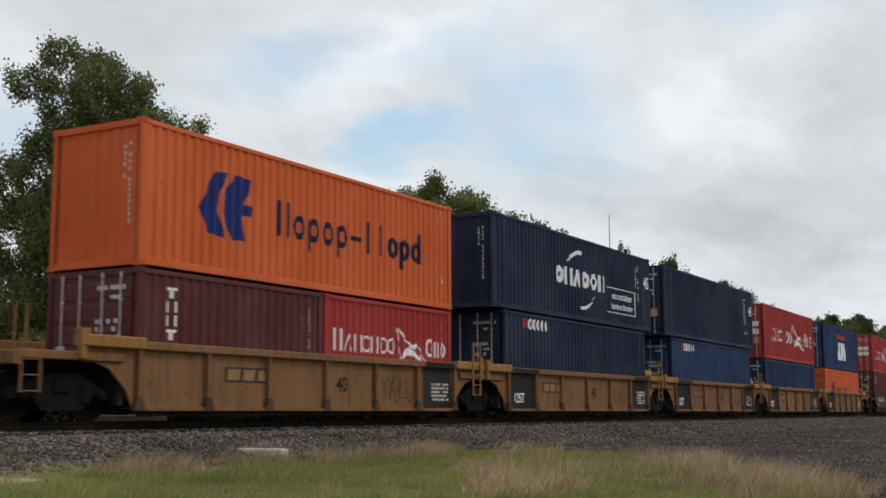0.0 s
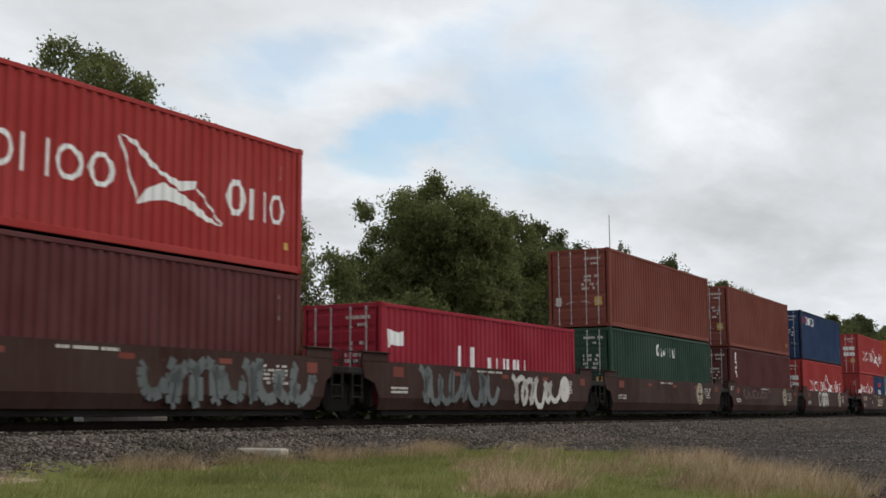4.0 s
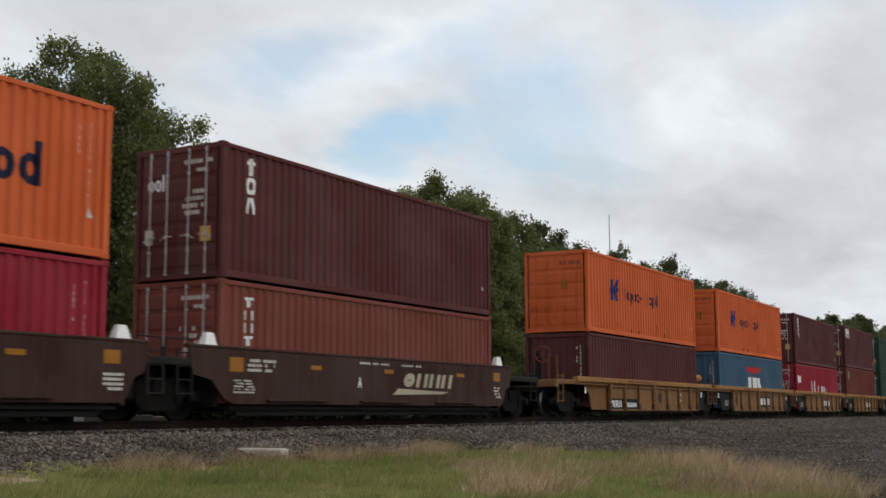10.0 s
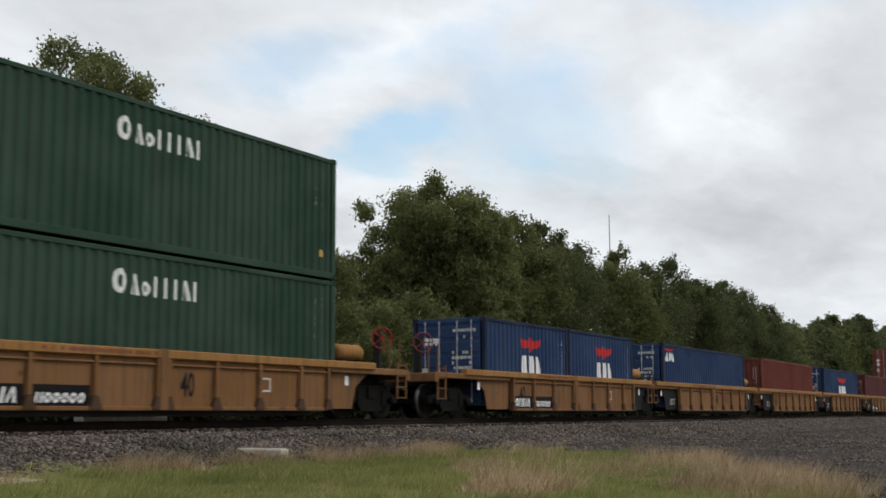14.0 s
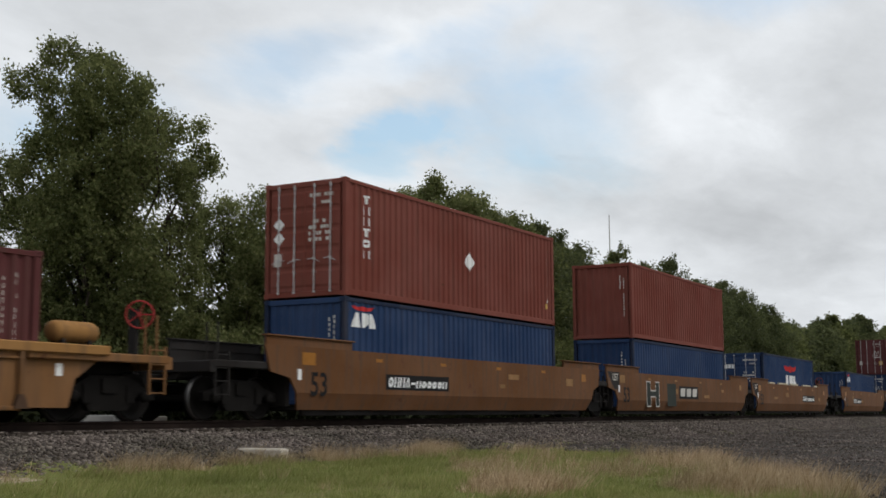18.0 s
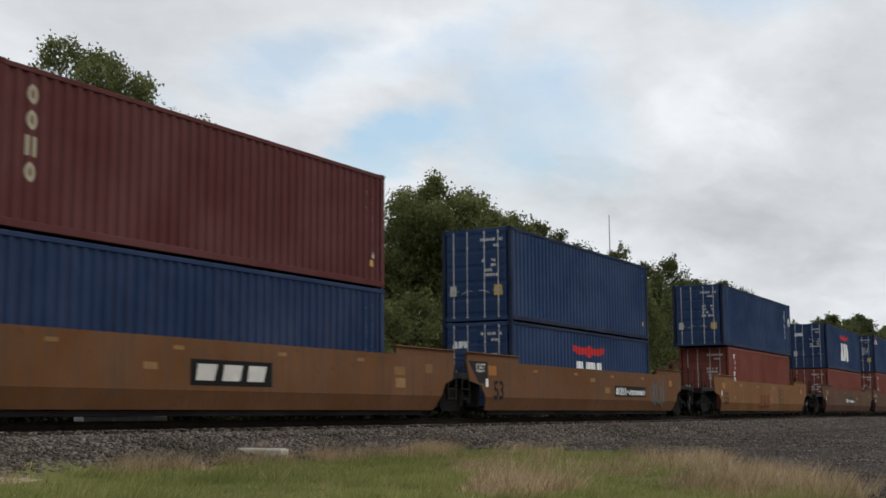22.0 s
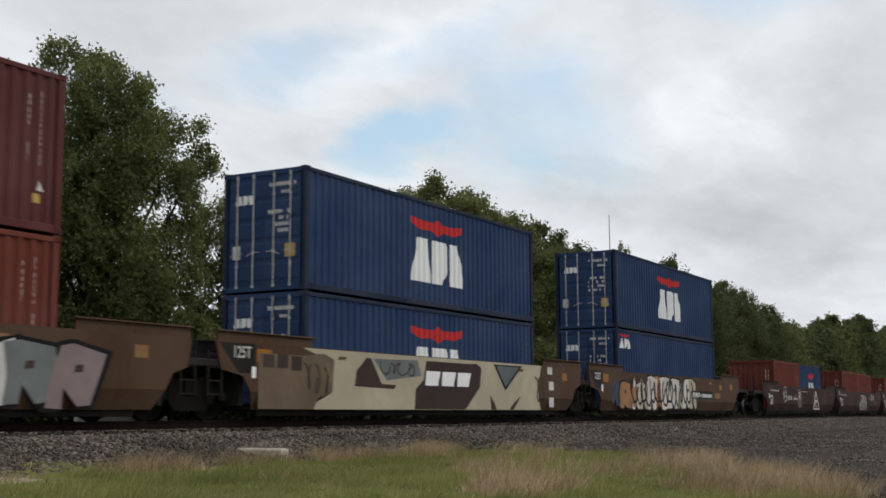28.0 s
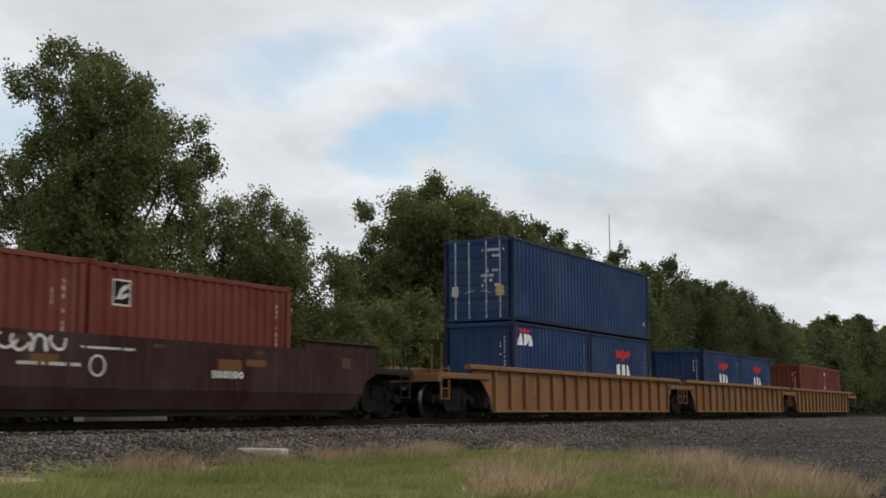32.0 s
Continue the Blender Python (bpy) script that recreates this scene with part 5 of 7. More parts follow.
def car_marks(c, i, kind, left_end, right_end):
    n = i + 1
    rnd = random.Random(900 + n)
    y = {"A": 1.304, "B": 1.389, "C": 1.374, "D": 1.324, "E": 1.404, "F": 1.404, "G": 1.304}[kind]
    if kind == "A":
        letters("40", 0.50, 6.72, -y, 0.80, BLACKPAINT, c, 0.9)
        for x0, x1, on in ((10.46, 11.94, not right_end), (0.06, 1.94, not left_end)):
            if on:
                singles("dark_panel", [rect(x0, x1, 0.24, 1.33)], -y + 0.001, DARKSTEEL, c, "black painted end panel")
                singles("dark_band", [rect(x0 - 0.05, x1 + 0.05, 1.352, 1.478)], -1.4225, DARKSTEEL, c, "black painted length of the top rail")
        if not left_end:
            letters("125T", 0.40, 0.75, -y - 0.004, 0.58, WHITE, c, 0.85)
        strokes("stencil", tiny_bars(10.9, 11.8, 0.45, 0.95, 5, n, 0.8), -y - 0.004, OFFWHITE, c, "small white stencilled strokes")
        singles("worn_plate", [rect(2.45, 4.0, 0.78, 1.10)], -y, DARKGRAF, c, "dark worn plate")
        strokes("plate_stroke", [[(2.55 + 0.5 * k, 0.83), (2.93 + 0.5 * k, 0.83), (2.98 + 0.5 * k, 1.05), (2.58 + 0.5 * k, 1.05)] for k in range(3)], -y - 0.003, FADED, c, "broad faded strokes")
        strokes("graffiti", scrawl(8.4, 9.9, 0.40, 1.05, 5, n, 0.05) + (scrawl(2.2, 3.7, 0.50, 1.18, 6, n + 5, 0.05) + scrawl(4.5, 5.75, 0.42, 1.05, 4, n + 9, 0.05) if right_end else []), -y, DARKGRAF, c, "thin dark graffiti")
    if kind == "D":
        letters("40", 0.66, 2.25 if n % 2 else 6.98, -y - 0.002, 0.68, BLACKPAINT, c, 0.62)
        singles("white_tab", [rect(-0.55, -0.40, 0.80, 1.02), rect(12.55, 12.70, 0.80, 1.02)], -1.249, WHITE, c, "small white tabs")
        if n in (16, 20, 21, 25):
            plate_marks(c, 1.62, 0.27, 1.30, y, "OHHA", 0.38)
            plate_marks(c, 3.07, 0.27, 1.35, y, "nooooo", 0.38)
            singles("white_tab", [rect(9.3, 9.62, 0.60, 0.64), rect(9.3, 9.62, 0.86, 0.90), rect(9.3, 9.34, 0.64, 0.86), rect(9.58, 9.62, 0.64, 0.86)], -y, OFFWHITE, c, "white outlined square")
        elif n >= 22:
            strokes("badge_stroke", glyphs(7.9, 9.0, 0.55, 0.95, "HHA", 0.14), -y, BROWN, c, "brown strokes")
        else:
            badge(c, 6.55, 0.42, 2.25, y)
        if not left_end:
            letters("125-T", 0.34, 0.85, -1.249, 0.56, OFFWHITE, c, 0.8)
        strokes("chord_stencil", tiny_bars(3.2, 6.0, 1.22, 1.33, 1, n, 0.85), -1.424, BROWN, c, "row of small dark strokes")
    if kind in "EF":
        big = DARKGRAF if n in (36, 37, 38) else BLACKPAINT if kind == "E" else OFFWHITE
        letters("53", 0.74 if kind == "E" else 0.66, -1.3 if kind == "E" else -1.58, -y, 0.77, big, c, 0.95)
        singles("reflector", [rect(-1.95, -1.45, 1.22, 1.50)] + [rect(x, x + 0.30, 1.38, 1.46) for x in (1.1, 4.3, 7.6, 10.7)] + [rect(13.9, 14.25, 1.18, 1.42)], -y, RUSTBROWN if kind == "F" else REFLECTOR if n % 3 else FADED, c, "yellow reflective strips")
        singles("white_tab", [rect(-2.12, -1.98, 0.88, 1.12)], -y, WHITE, c, "small white tab")
        if not left_end:
            singles("end_panel_dark", [[(-2.55, 0.98), (-2.0, 0.98), (-2.0, 1.6), (-3.2, 1.6)]], -y + 0.001, DARKSTEEL, c, "dark end plate")
            letters("125T", 0.34, -2.45, -y - 0.003, 1.40, OFFWHITE, c, 0.85)
        singles("wear_patch", [rect(x, x + rnd.uniform(0.25, 0.8), z, z + rnd.uniform(0.10, 0.24)) for x, z in ((rnd.uniform(0, 13), rnd.uniform(0.7, 1.2)) for _ in range(3))], -y + 0.001, TAN if kind == "F" else FADED, c, "pale worn paint patch")
    if n == 32:
        red = [rect(4.75, 5.35, 0.45, 1.03, 0.05), rect(5.45, 6.02, 0.45, 1.03, 0.05), rect(6.12, 6.74, 0.45, 1.03, 0.05)]
        strokes("worn_stroke", red, -y, plain("faded_red_paint", (0.165, 0.058, 0.026), 0.8, 0, 0.3, 4.0), c, "faded red painted strokes")
        strokes("graffiti", scrawl(8.6, 10.1, 0.5, 1.42, 5, 77, 0.07), -y, DARKGRAF, c, "thin brown graffiti")
    if kind == "E" and n not in (32, 36, 37, 38):
        if n in (27, 30, 34):
            badge(c, 4.8, 0.70, 2.6, y)
        else:
            plate_marks(c, {26: 1.55, 28: 8.1, 29: 1.2, 31: 7.95, 32: 6.0, 33: 4.6, 35: 6.5}.get(n, 6.0), 0.72, 3.2, y, "OHHA-noooon", 0.38)
        if n == 28:
            for x0, x1 in ((0.35, 1.5), (2.4, 4.4), (5.2, 7.0), (8.3, 10.3), (11.3, 12.2)):
                part("rolled_guard", Shape().rod((x0, -1.37, 1.66), (x1, -1.37, 1.66), 0.055, 8).mesh("guard"), CREAM, c, "pale rolled guard")
        if n == 27:
            strokes("graffiti", [rect(0.9, 1.3, 0.4, 1.3), rect(1.3, 1.9, 0.75, 0.98), rect(1.9, 2.3, 0.4, 1.3), rect(3.3, 4.4, 0.4, 1.3)], -y, DARKGREEN, c, "grey-green block graffiti")
            strokes("graffiti", [rect(a, b, u, v) for a, b, u, v in ((0.86, 0.90, 0.38, 1.32), (1.30, 1.33, 0.98, 1.32), (1.30, 1.33, 0.38, 0.75), (1.88, 1.91, 0.98, 1.32), (1.88, 1.91, 0.38, 0.75), (2.30, 2.34, 0.38, 1.32), (0.86, 1.33, 1.30, 1.34), (1.88, 2.34, 1.30, 1.34), (1.33, 1.88, 0.96, 1.0), (1.33, 1.88, 0.73, 0.77), (0.86, 1.33, 0.36, 0.40), (1.88, 2.34, 0.36, 0.40))], -y - 0.002, OFFWHITE, c, "thin white graffiti outline")
        if n == 31:
            strokes("graffiti", scrawl(11.7, 13.3, 0.35, 1.45, 6, n, 0.14), -y, GREYGRAF, c, "grey scrawled graffiti")
    if n == 36:
        mural(c, -1.5, 0.9, 0.32, 1.55, 3, 1, y, (GREYGRAF, BLUEGRAF))
        mural(c, 7.2, 12.8, 0.24, 1.50, 6, 2, y, (GREYGRAF, OFFWHITE, PINKGRAF, OFFWHITE, GREYGRAF, PINKGRAF))
        mural(c, 4.35, 5.85, 0.98, 1.50, 3, 5, y, (BLUEGRAF,))
        strokes("graffiti", scrawl(1.15, 3.0, 1.20, 1.44, 12, 4, 0.10) + scrawl(1.9, 3.5, 0.38, 0.72, 7, 6, 0.10), -y - 0.002, CREAM, c, "small pale graffiti")
        strokes("plate_stroke", [[(px + 0.2 * (pz - 0.86), pz) for px, pz in g] for g in glyphs(1.5, 2.55, 0.86, 1.10, "OHHA", 0.2) + glyphs(2.75, 4.1, 0.86, 1.10, "nooooo", 0.2)], -y - 0.002, OFFWHITE, c, "white slanted strokes")
    if n == 37:
        singles("graffiti_ground", [[(-0.2, 0.24), (0.1, 0.23), (12.2, 0.23), (12.0, 0.9), (12.3, 1.60), (-0.3, 1.60), (0.9, 1.30), (0.85, 0.62)]], -y, CREAM, c, "cream painted graffiti ground")
        singles("graffiti_ground", [[(-1.9, 0.24), (0.1, 0.23), (0.3, 0.5), (0.85, 0.62), (0.92, 1.38), (0.5, 1.5), (-0.3, 1.42), (-1.9, 1.42)]], -y - 0.0008, GRIMETAN, c, "brownish painted graffiti ground")
        dark = [[(1.77, 0.78), (1.85, 1.15), (2.3, 1.48), (2.5, 1.46), (2.97, 0.86), (3.65, 0.84), (3.55, 0.74)],
                [(4.55, 0.24), (4.6, 0.75), (5.0, 1.0), (5.15, 1.5), (7.6, 1.5), (7.98, 1.52), (8.26, 1.40), (8.15, 0.85), (7.3, 0.24)],
                [(8.77, 0.67), (9.1, 0.38), (9.18, 0.24), (8.85, 0.24)], [(10.83, 0.66), (10.35, 0.45), (10.0, 0.24), (10.3, 0.24)]]
        singles("graffiti_shape", dark, -y - 0.002, plain("brown_graffiti", (0.050, 0.034, 0.030), 0.7, 0, 0.2, 3.0), c, "dark brown graffiti shape")
        wedge = [(9.02, 1.54), (10.91, 1.54), (9.76, 0.79)]
        singles("graffiti_edge", [wedge], -y - 0.002, BLACKPAINT, c, "dark graffiti edge")
        singles("graffiti_shape", [[(9.2, 1.50), (10.7, 1.50), (9.78, 0.90)], [(2.6, 1.46), (4.7, 1.50), (4.9, 1.10), (3.2, 0.95)]], -y - 0.0035, GREYGRAF, c, "mottled grey graffiti wedge")
        strokes("graffiti", scrawl(-0.3, 0.8, 0.5, 1.35, 3, 8, 0.09) + scrawl(2.9, 4.6, 1.05, 1.42, 4, 12, 0.06) + scrawl(11.8, 12.6, 0.4, 1.35, 2, 9, 0.09), -y - 0.005, DARKGRAF, c, "thin dark graffiti outline")
        singles("block_mark", [rect(-1.75, -1.35, 1.12, 1.40), rect(-1.25, -0.85, 1.12, 1.42), rect(-0.75, -0.35, 1.08, 1.40)], -y - 0.004, DARKGRAF, c, "dark block mark")
        singles("block_mark", [rect(12.75, 13.1, 1.35, 1.58), rect(12.85, 13.2, 0.85, 1.12), rect(12.85, 13.2, 0.32, 0.62)], -y - 0.002, OFFWHITE, c, "pale block mark")
        singles("badge_mark", [[(5.1 + 0.86 * k, 0.86), (5.75 + 0.86 * k, 0.86), (5.9 + 0.86 * k, 1.24), (5.15 + 0.86 * k, 1.24)] for k in range(3)], -y - 0.005, WHITE, c, "broad white stroke")
    if n == 38:
        mural(c, -0.2, 1.3, 0.24, 1.40, 2, 19, y, (ORANGEGRAF,))
        mural(c, 0.9, 8.7, 0.24, 1.56, 9, 11, y, (OFFWHITE, CREAM, OFFWHITE, ORANGEGRAF, OFFWHITE, OFFWHITE, CREAM, OFFWHITE, CREAM))
        strokes("graffiti", scrawl(0.9, 8.4, 0.35, 1.45, 15, 17, 0.12), -y - 0.0075, BLACKPAINT, c, "black graffiti lines")
        strokes("graffiti", scrawl(-1.2, -0.2, 0.35, 1.2, 3, 13, 0.2), -y - 0.002, BLUEGRAF, c, "pale smudged graffiti")
        plate_marks(c, 8.1, 0.72, 3.0, y + 0.008, "OHHA-noooon", 0.34)
    if kind == "B":
        strokes("round_emblem", ring(9.92, 0.94, 0.47, 0.46, 0.06) + ring(9.92, 0.94, 0.37, 0.36, 0.10) + [loop_q for a, b in ((9.62, 9.87), (9.97, 10.22)) for loop_q in (rect(a, b, 0.72, 0.90), rect(a, b, 0.98, 1.16))], -y, CREAM, c, "pale round emblem with a cross") if n >= 8 else None
        singles("reflector", [rect(0.3, 0.8, 1.05, 1.30)] + [rect(x, x + 0.40, 1.15, 1.26) for x in (3.4, 6.4, 9.2)] + [rect(12.2, 12.6, 1.05, 1.28)], -y, BROWN, c, "faded orange reflectors")
        strokes("stencil", tiny_bars(10.65, 11.5, 0.75, 1.2, 5, n, 0.7) + tiny_bars(0.2, 1.0, 0.62, 0.82, 2, n + 50, 0.9) + tiny_bars(4.8, 6.4, 1.26, 1.36, 1, n, 0.8), -y, OFFWHITE, c, "small white stencilled strokes")
        if n == 6:
            strokes("graffiti", scrawl(7.0, 12.3, 0.32, 1.2, 9, 21, 0.24), -y - 0.002, GREYGRAF, c, "grey-green graffiti")
            strokes("graffiti", scrawl(0.6, 3.4, 0.95, 1.3, 8, 22, 0.14), -y - 0.002, OFFWHITE, c, "white graffiti")
        if n == 7:
            strokes("graffiti", scrawl(1.6, 6.0, 0.35, 1.3, 8, 23, 0.2), -y - 0.002, GREYGRAF, c, "grey graffiti")
            strokes("graffiti", scrawl(7.0, 10.4, 0.35, 1.25, 6, 24, 0.18) + ring(10.9, 0.9, 0.4, 0.42, 0.38), -y - 0.002, OFFWHITE, c, "white graffiti")
        if n == 9:
            strokes("graffiti", scrawl(1.3, 6.1, 0.78, 1.26, 11, 25, 0.032), -y - 0.002, PINKGRAF, c, "thin white scrawled graffiti")
            letters("125 T", 0.26, -0.55, -y - 0.002, 1.26, OFFWHITE, c, 0.85)
        if n == 10:
            strokes("graffiti", ring(3.6, 0.95, 0.4, 0.45, 0.12) + scrawl(4.2, 6.2, 0.5, 1.35, 4, 26, 0.2), -y - 0.002, OFFWHITE, c, "white graffiti loops")
    if kind == "C":
        letters({11: "B", 12: "C", 13: "D", 14: "E", 15: "A"}[n], 0.34, 4.2 if n != 15 else 5.0, -y, 0.86, WHITE, c, 0.7)
        singles("reflector", [rect(0.15, 0.60, 1.0, 1.30)] + [rect(x, x + 0.42, 1.12, 1.22) for x in (3.0, 6.1, 9.8)] + [rect(12.0, 12.4, 1.05, 1.30)], -y, REFLECTOR, c, "yellow reflectors")
        strokes("stencil", tiny_bars(0.75, 1.7, 1.0, 1.3, 3, n, 0.8) + tiny_bars(0.3, 1.0, 0.55, 0.85, 5, n + 30, 0.8) + tiny_bars(5.0, 6.3, 1.30, 1.38, 1, n, 0.85) + tiny_bars(6.9, 7.9, 1.30, 1.38, 1, n + 3, 0.85) + tiny_bars(12.0, 12.5, 0.55, 0.9, 4, n + 9, 0.8), -y, OFFWHITE, c, "small white stencilled strokes")
        if n in (11, 13, 15):
            word = [q for q in glyphs(6.9, 9.5, 0.80, 1.16, "OHEE", 0.3)]
            word = [[(x + (z - 0.8) * 0.35, z) for x, z in p] for p in word]
            strokes("slanted_word", word, -y, CREAM, c, "slanted tan strokes")
            strokes("sweep", [[(6.5, 0.60), (6.75, 0.76), (9.3, 0.70), (9.0, 0.64)]], -y, CREAM, c, "tan wedge under the strokes")
        for x0, x1 in ((1.4, 3.6), (5.0, 7.2), (8.6, 10.8)):
            part("side_lip", cached(("side_lip", x0), lambda: Shape().bar(0, x0, x1, -1.43, -1.36, 0.40, 0.44, 0.008)), col_of(kind), c, "projecting lip")
        part("lower_tray", cached(("lower_tray",), lambda: Shape().box(0.4, 12.3, -1.16, -1.12, 0.20, 0.36)), DARKSTEEL, c, "dark lower tray")
    if kind == "F":
        if n == 39:
            tri = [[(x + 0.4, z) for x, z in q] for q in ([(8.2, 0.30), (8.42, 0.30), (9.1, 1.40), (8.95, 1.40)], [(9.8, 0.30), (10.0, 0.30), (9.15, 1.40), (9.0, 1.40)], rect(8.3, 9.9, 0.30, 0.38), rect(8.62, 9.55, 0.78, 0.86))] + ring(9.5, 0.62, 0.28, 0.16, 0.05)
            strokes("graffiti", tri, -y, OFFWHITE, c, "white triangular graffiti figure")
            strokes("graffiti", ring(1.5, 1.12, 0.40, 0.42, 0.04) + scrawl(1.2, 1.8, 0.85, 1.4, 4, 4, 0.07) + ring(4.85, 0.72, 0.28, 0.30, 0.04) + ring(5.25, 0.72, 0.26, 0.30, 0.04) + scrawl(4.6, 5.5, 1.0, 1.45, 4, 6, 0.07), -y, OFFWHITE, c, "white outline graffiti")
            strokes("stencil", glyphs(2.1, 3.1, 0.82, 1.04, "OHEO", 0.2) + glyphs(3.45, 4.45, 0.82, 1.02, "noonoo", 0.2), -y, OFFWHITE, c, "white strokes")
        if n == 40:
            strokes("graffiti", scrawl(5.1, 8.3, 0.25, 0.90, 12, 31, 0.07) + scrawl(5.9, 8.2, 0.75, 1.38, 8, 35, 0.08) + scrawl(10.1, 11.7, 0.95, 1.45, 6, 32, 0.09), -y, OFFWHITE, c, "white scrawled graffiti")
        if n == 41:
            strokes("graffiti", scrawl(4.0, 5.4, 1.2, 1.5, 5, 33, 0.1), -y, OFFWHITE, c, "white scrawled graffiti")
            strokes("stencil", tiny_bars(4.4, 5.8, 0.95, 1.05, 1, 7, 0.8) + glyphs(9.3, 10.3, 0.85, 1.07, "noonoo", 0.2) + ring(6.2, 1.0, 0.2, 0.2, 0.04), -y, OFFWHITE, c, "white strokes")
        strokes("stencil", tiny_bars(-1.9, 0.2, 1.22, 1.36, 1, n + 60, 0.6) + tiny_bars(5.8, 7.2, 1.28, 1.36, 1, n, 0.8), -y, OFFWHITE, c, "small white stencilled strokes")


def col_of(kind):
    return CAR[kind]["paint"]


def well_car(i, kind, left_end, right_end):
    spec = dict(CAR[kind])
    if i in (35, 36, 37):
        spec["paint"], spec["words"] = RUSTBROWN, "rust-brown smooth-sided well car covered in pale graffiti"
    if i == 31:
        spec["paint"], spec["words"] = ORANGETAN, "orange-tan smooth-sided well car with faded red strokes"
    if i in (32, 33, 34):
        spec["paint"], spec["words"] = DULLTAN, "dull rusty tan smooth-sided well car, heavily stained"
    c = tagged(new("well_car"), spec["words"], "rail car", "cars of the freight train")
    wall = cached(("side_wall", kind), lambda: loft(spec["wall"]))
    part("side_wall", wall, spec["paint"], c, "steel side wall")
    # on E and F cars the far wall is dark steel, not car paint
    part("side_wall", wall, DARKSTEEL if kind in "EF" else spec["paint"], c, "dark steel far side wall" if kind in "EF" else "", MIRROR)
    if spec["chord"]:
        x0, x1, z0, z1, y = spec["chord"]
        chord = cached(("top_chord", kind), lambda: Shape().bar(0, x0, x1, -y, -1.235, z0, z1, 0.02))
        top_paint = BRIGHTYELLOW if kind == "D" else spec["paint"]
        part("top_chord", chord, top_paint, c, "heavy top rail")
        part("top_chord", chord, top_paint, c, "", MIRROR)
    if kind == "A":
        for s, x0, x1 in ((-1, -1.58, 0.02), (1, 12.1, 13.62)):
            cap = cached(("chord_end", s), lambda: Shape().bar(0, x0, x1, -1.45, -1.235, 1.335, 1.56, 0.025).bar(2, 1.55, 1.66, x0 if s < 0 else x1 - 0.22, x0 + 0.22 if s < 0 else x1, -1.44, -1.25, 0.015).bar(2, 1.12, 1.34, x0 if s < 0 else x1 - 0.14, x0 + 0.14 if s < 0 else x1, -1.44, -1.33, 0.015))
            part("chord_end", cap, BRIGHTYELLOW, c, "raised stepped end of the top rail")
            part("chord_end", cap, BRIGHTYELLOW, c, "", MIRROR)
    if kind == "D":
        part("side_stiffener", cached(("side_stiffener",), lambda: Shape().bar(0, 1.5, 11.7, -1.375, -1.31, 1.055, 1.095, 0.01)), spec["paint"], c, "slim rail under the top rail")
        part("chord_joint", cached(("chord_joint",), lambda: Shape().bar(2, 0.21, 1.375, 6.12, 6.34, -1.425, -1.29, 0.012)), spec["paint"], c, "broad middle post")
    if spec["wall"][0][1] > 1.28 and kind != "C":
        b0, b1 = spec["wall"][0][2], spec["wall"][0][3]
        part("bottom_sill", cached(("bottom_sill", kind), lambda: Shape().bar(0, b0, b1, -1.38, -1.28, spec["wall"][0][0] - 0.03, spec["wall"][0][0] + 0.05, 0.012)), spec["paint"], c)
    for x in spec["ribs"]:
        z0, z1 = spec["wall"][0][0], spec["chord"][2]
        w = 0.075 if kind == "G" else 0.10
        part("rib", cached(("rib", kind), lambda: Shape().bar(2, z0, z1, 0, w, -spec["rib_y"], -1.29, 0.012)), spec["paint"], c, "", Matrix.Translation((x, 0, 0)))
        if kind in "AD":
            part("rib_foot", cached(("rib_foot", kind), lambda: Shape().add([(-0.10, -spec["rib_y"] - 0.012, z0), (w + 0.10, -spec["rib_y"] - 0.012, z0), (w, -spec["rib_y"] - 0.006, z0 + 0.24), (0, -spec["rib_y"] - 0.006, z0 + 0.24), (-0.10, -1.29, z0), (w + 0.10, -1.29, z0), (w, -1.29, z0 + 0.24), (0, -1.29, z0 + 0.24)], [(0, 1, 2, 3), (0, 4, 5, 1), (1, 5, 6, 2), (2, 6, 7, 3), (3, 7, 4, 0), (4, 7, 6, 5)])), RUSTBROWN, c, "rusty foot of the rib", Matrix.Translation((x, 0, 0)))
    if kind == "D":
        for x0, x1, s in ((0.05, 1.5, -1), (11.7, 12.85, 1)):
            lv = [(0.25, 1.245, x0, x1), (0.75, 1.245, x0 - (0.15 if s < 0 else 0), x1 + (0.15 if s > 0 else 0)), (1.18, 1.245, x0 - (0.8 if s < 0 else 0), x1 + (0.8 if s > 0 else 0))]
            for m in (Matrix.Identity(4), MIRROR):
                outer = left_end if s < 0 else right_end
                part("end_box", cached(("end_box", s), lambda: loft(lv, 0.02)), spec["paint"] if outer else BLACKPAINT, c, "yellow end of the well" if outer else "black end of the well", m)
    car_fittings(c, kind, spec, left_end, right_end, i)
    car_marks(c, i, kind, left_end, right_end)
    return c


# ---------------------------------------------------------------- bogies


def side_frame_shape():
    p = [(-1.20, 0.40), (-1.22, 0.58), (-0.80, 0.66), (-0.48, 0.84), (0.48, 0.84), (0.80, 0.66), (1.22, 0.58), (1.20, 0.40), (0.98, 0.40), (0.94, 0.52), (0.76, 0.50), (0.46, 0.20), (-0.46, 0.20), (-0.76, 0.50), (-0.94, 0.52), (-0.98, 0.40)]
    s = Shape().prism(p, -1.08, -0.94)
    for x in (-0.55, 0.55):
        s.prism([(x - 0.10, 0.34), (x + 0.10, 0.34), (x + 0.10, 0.68), (x - 0.10, 0.68)], -1.11, -1.08)
    return s


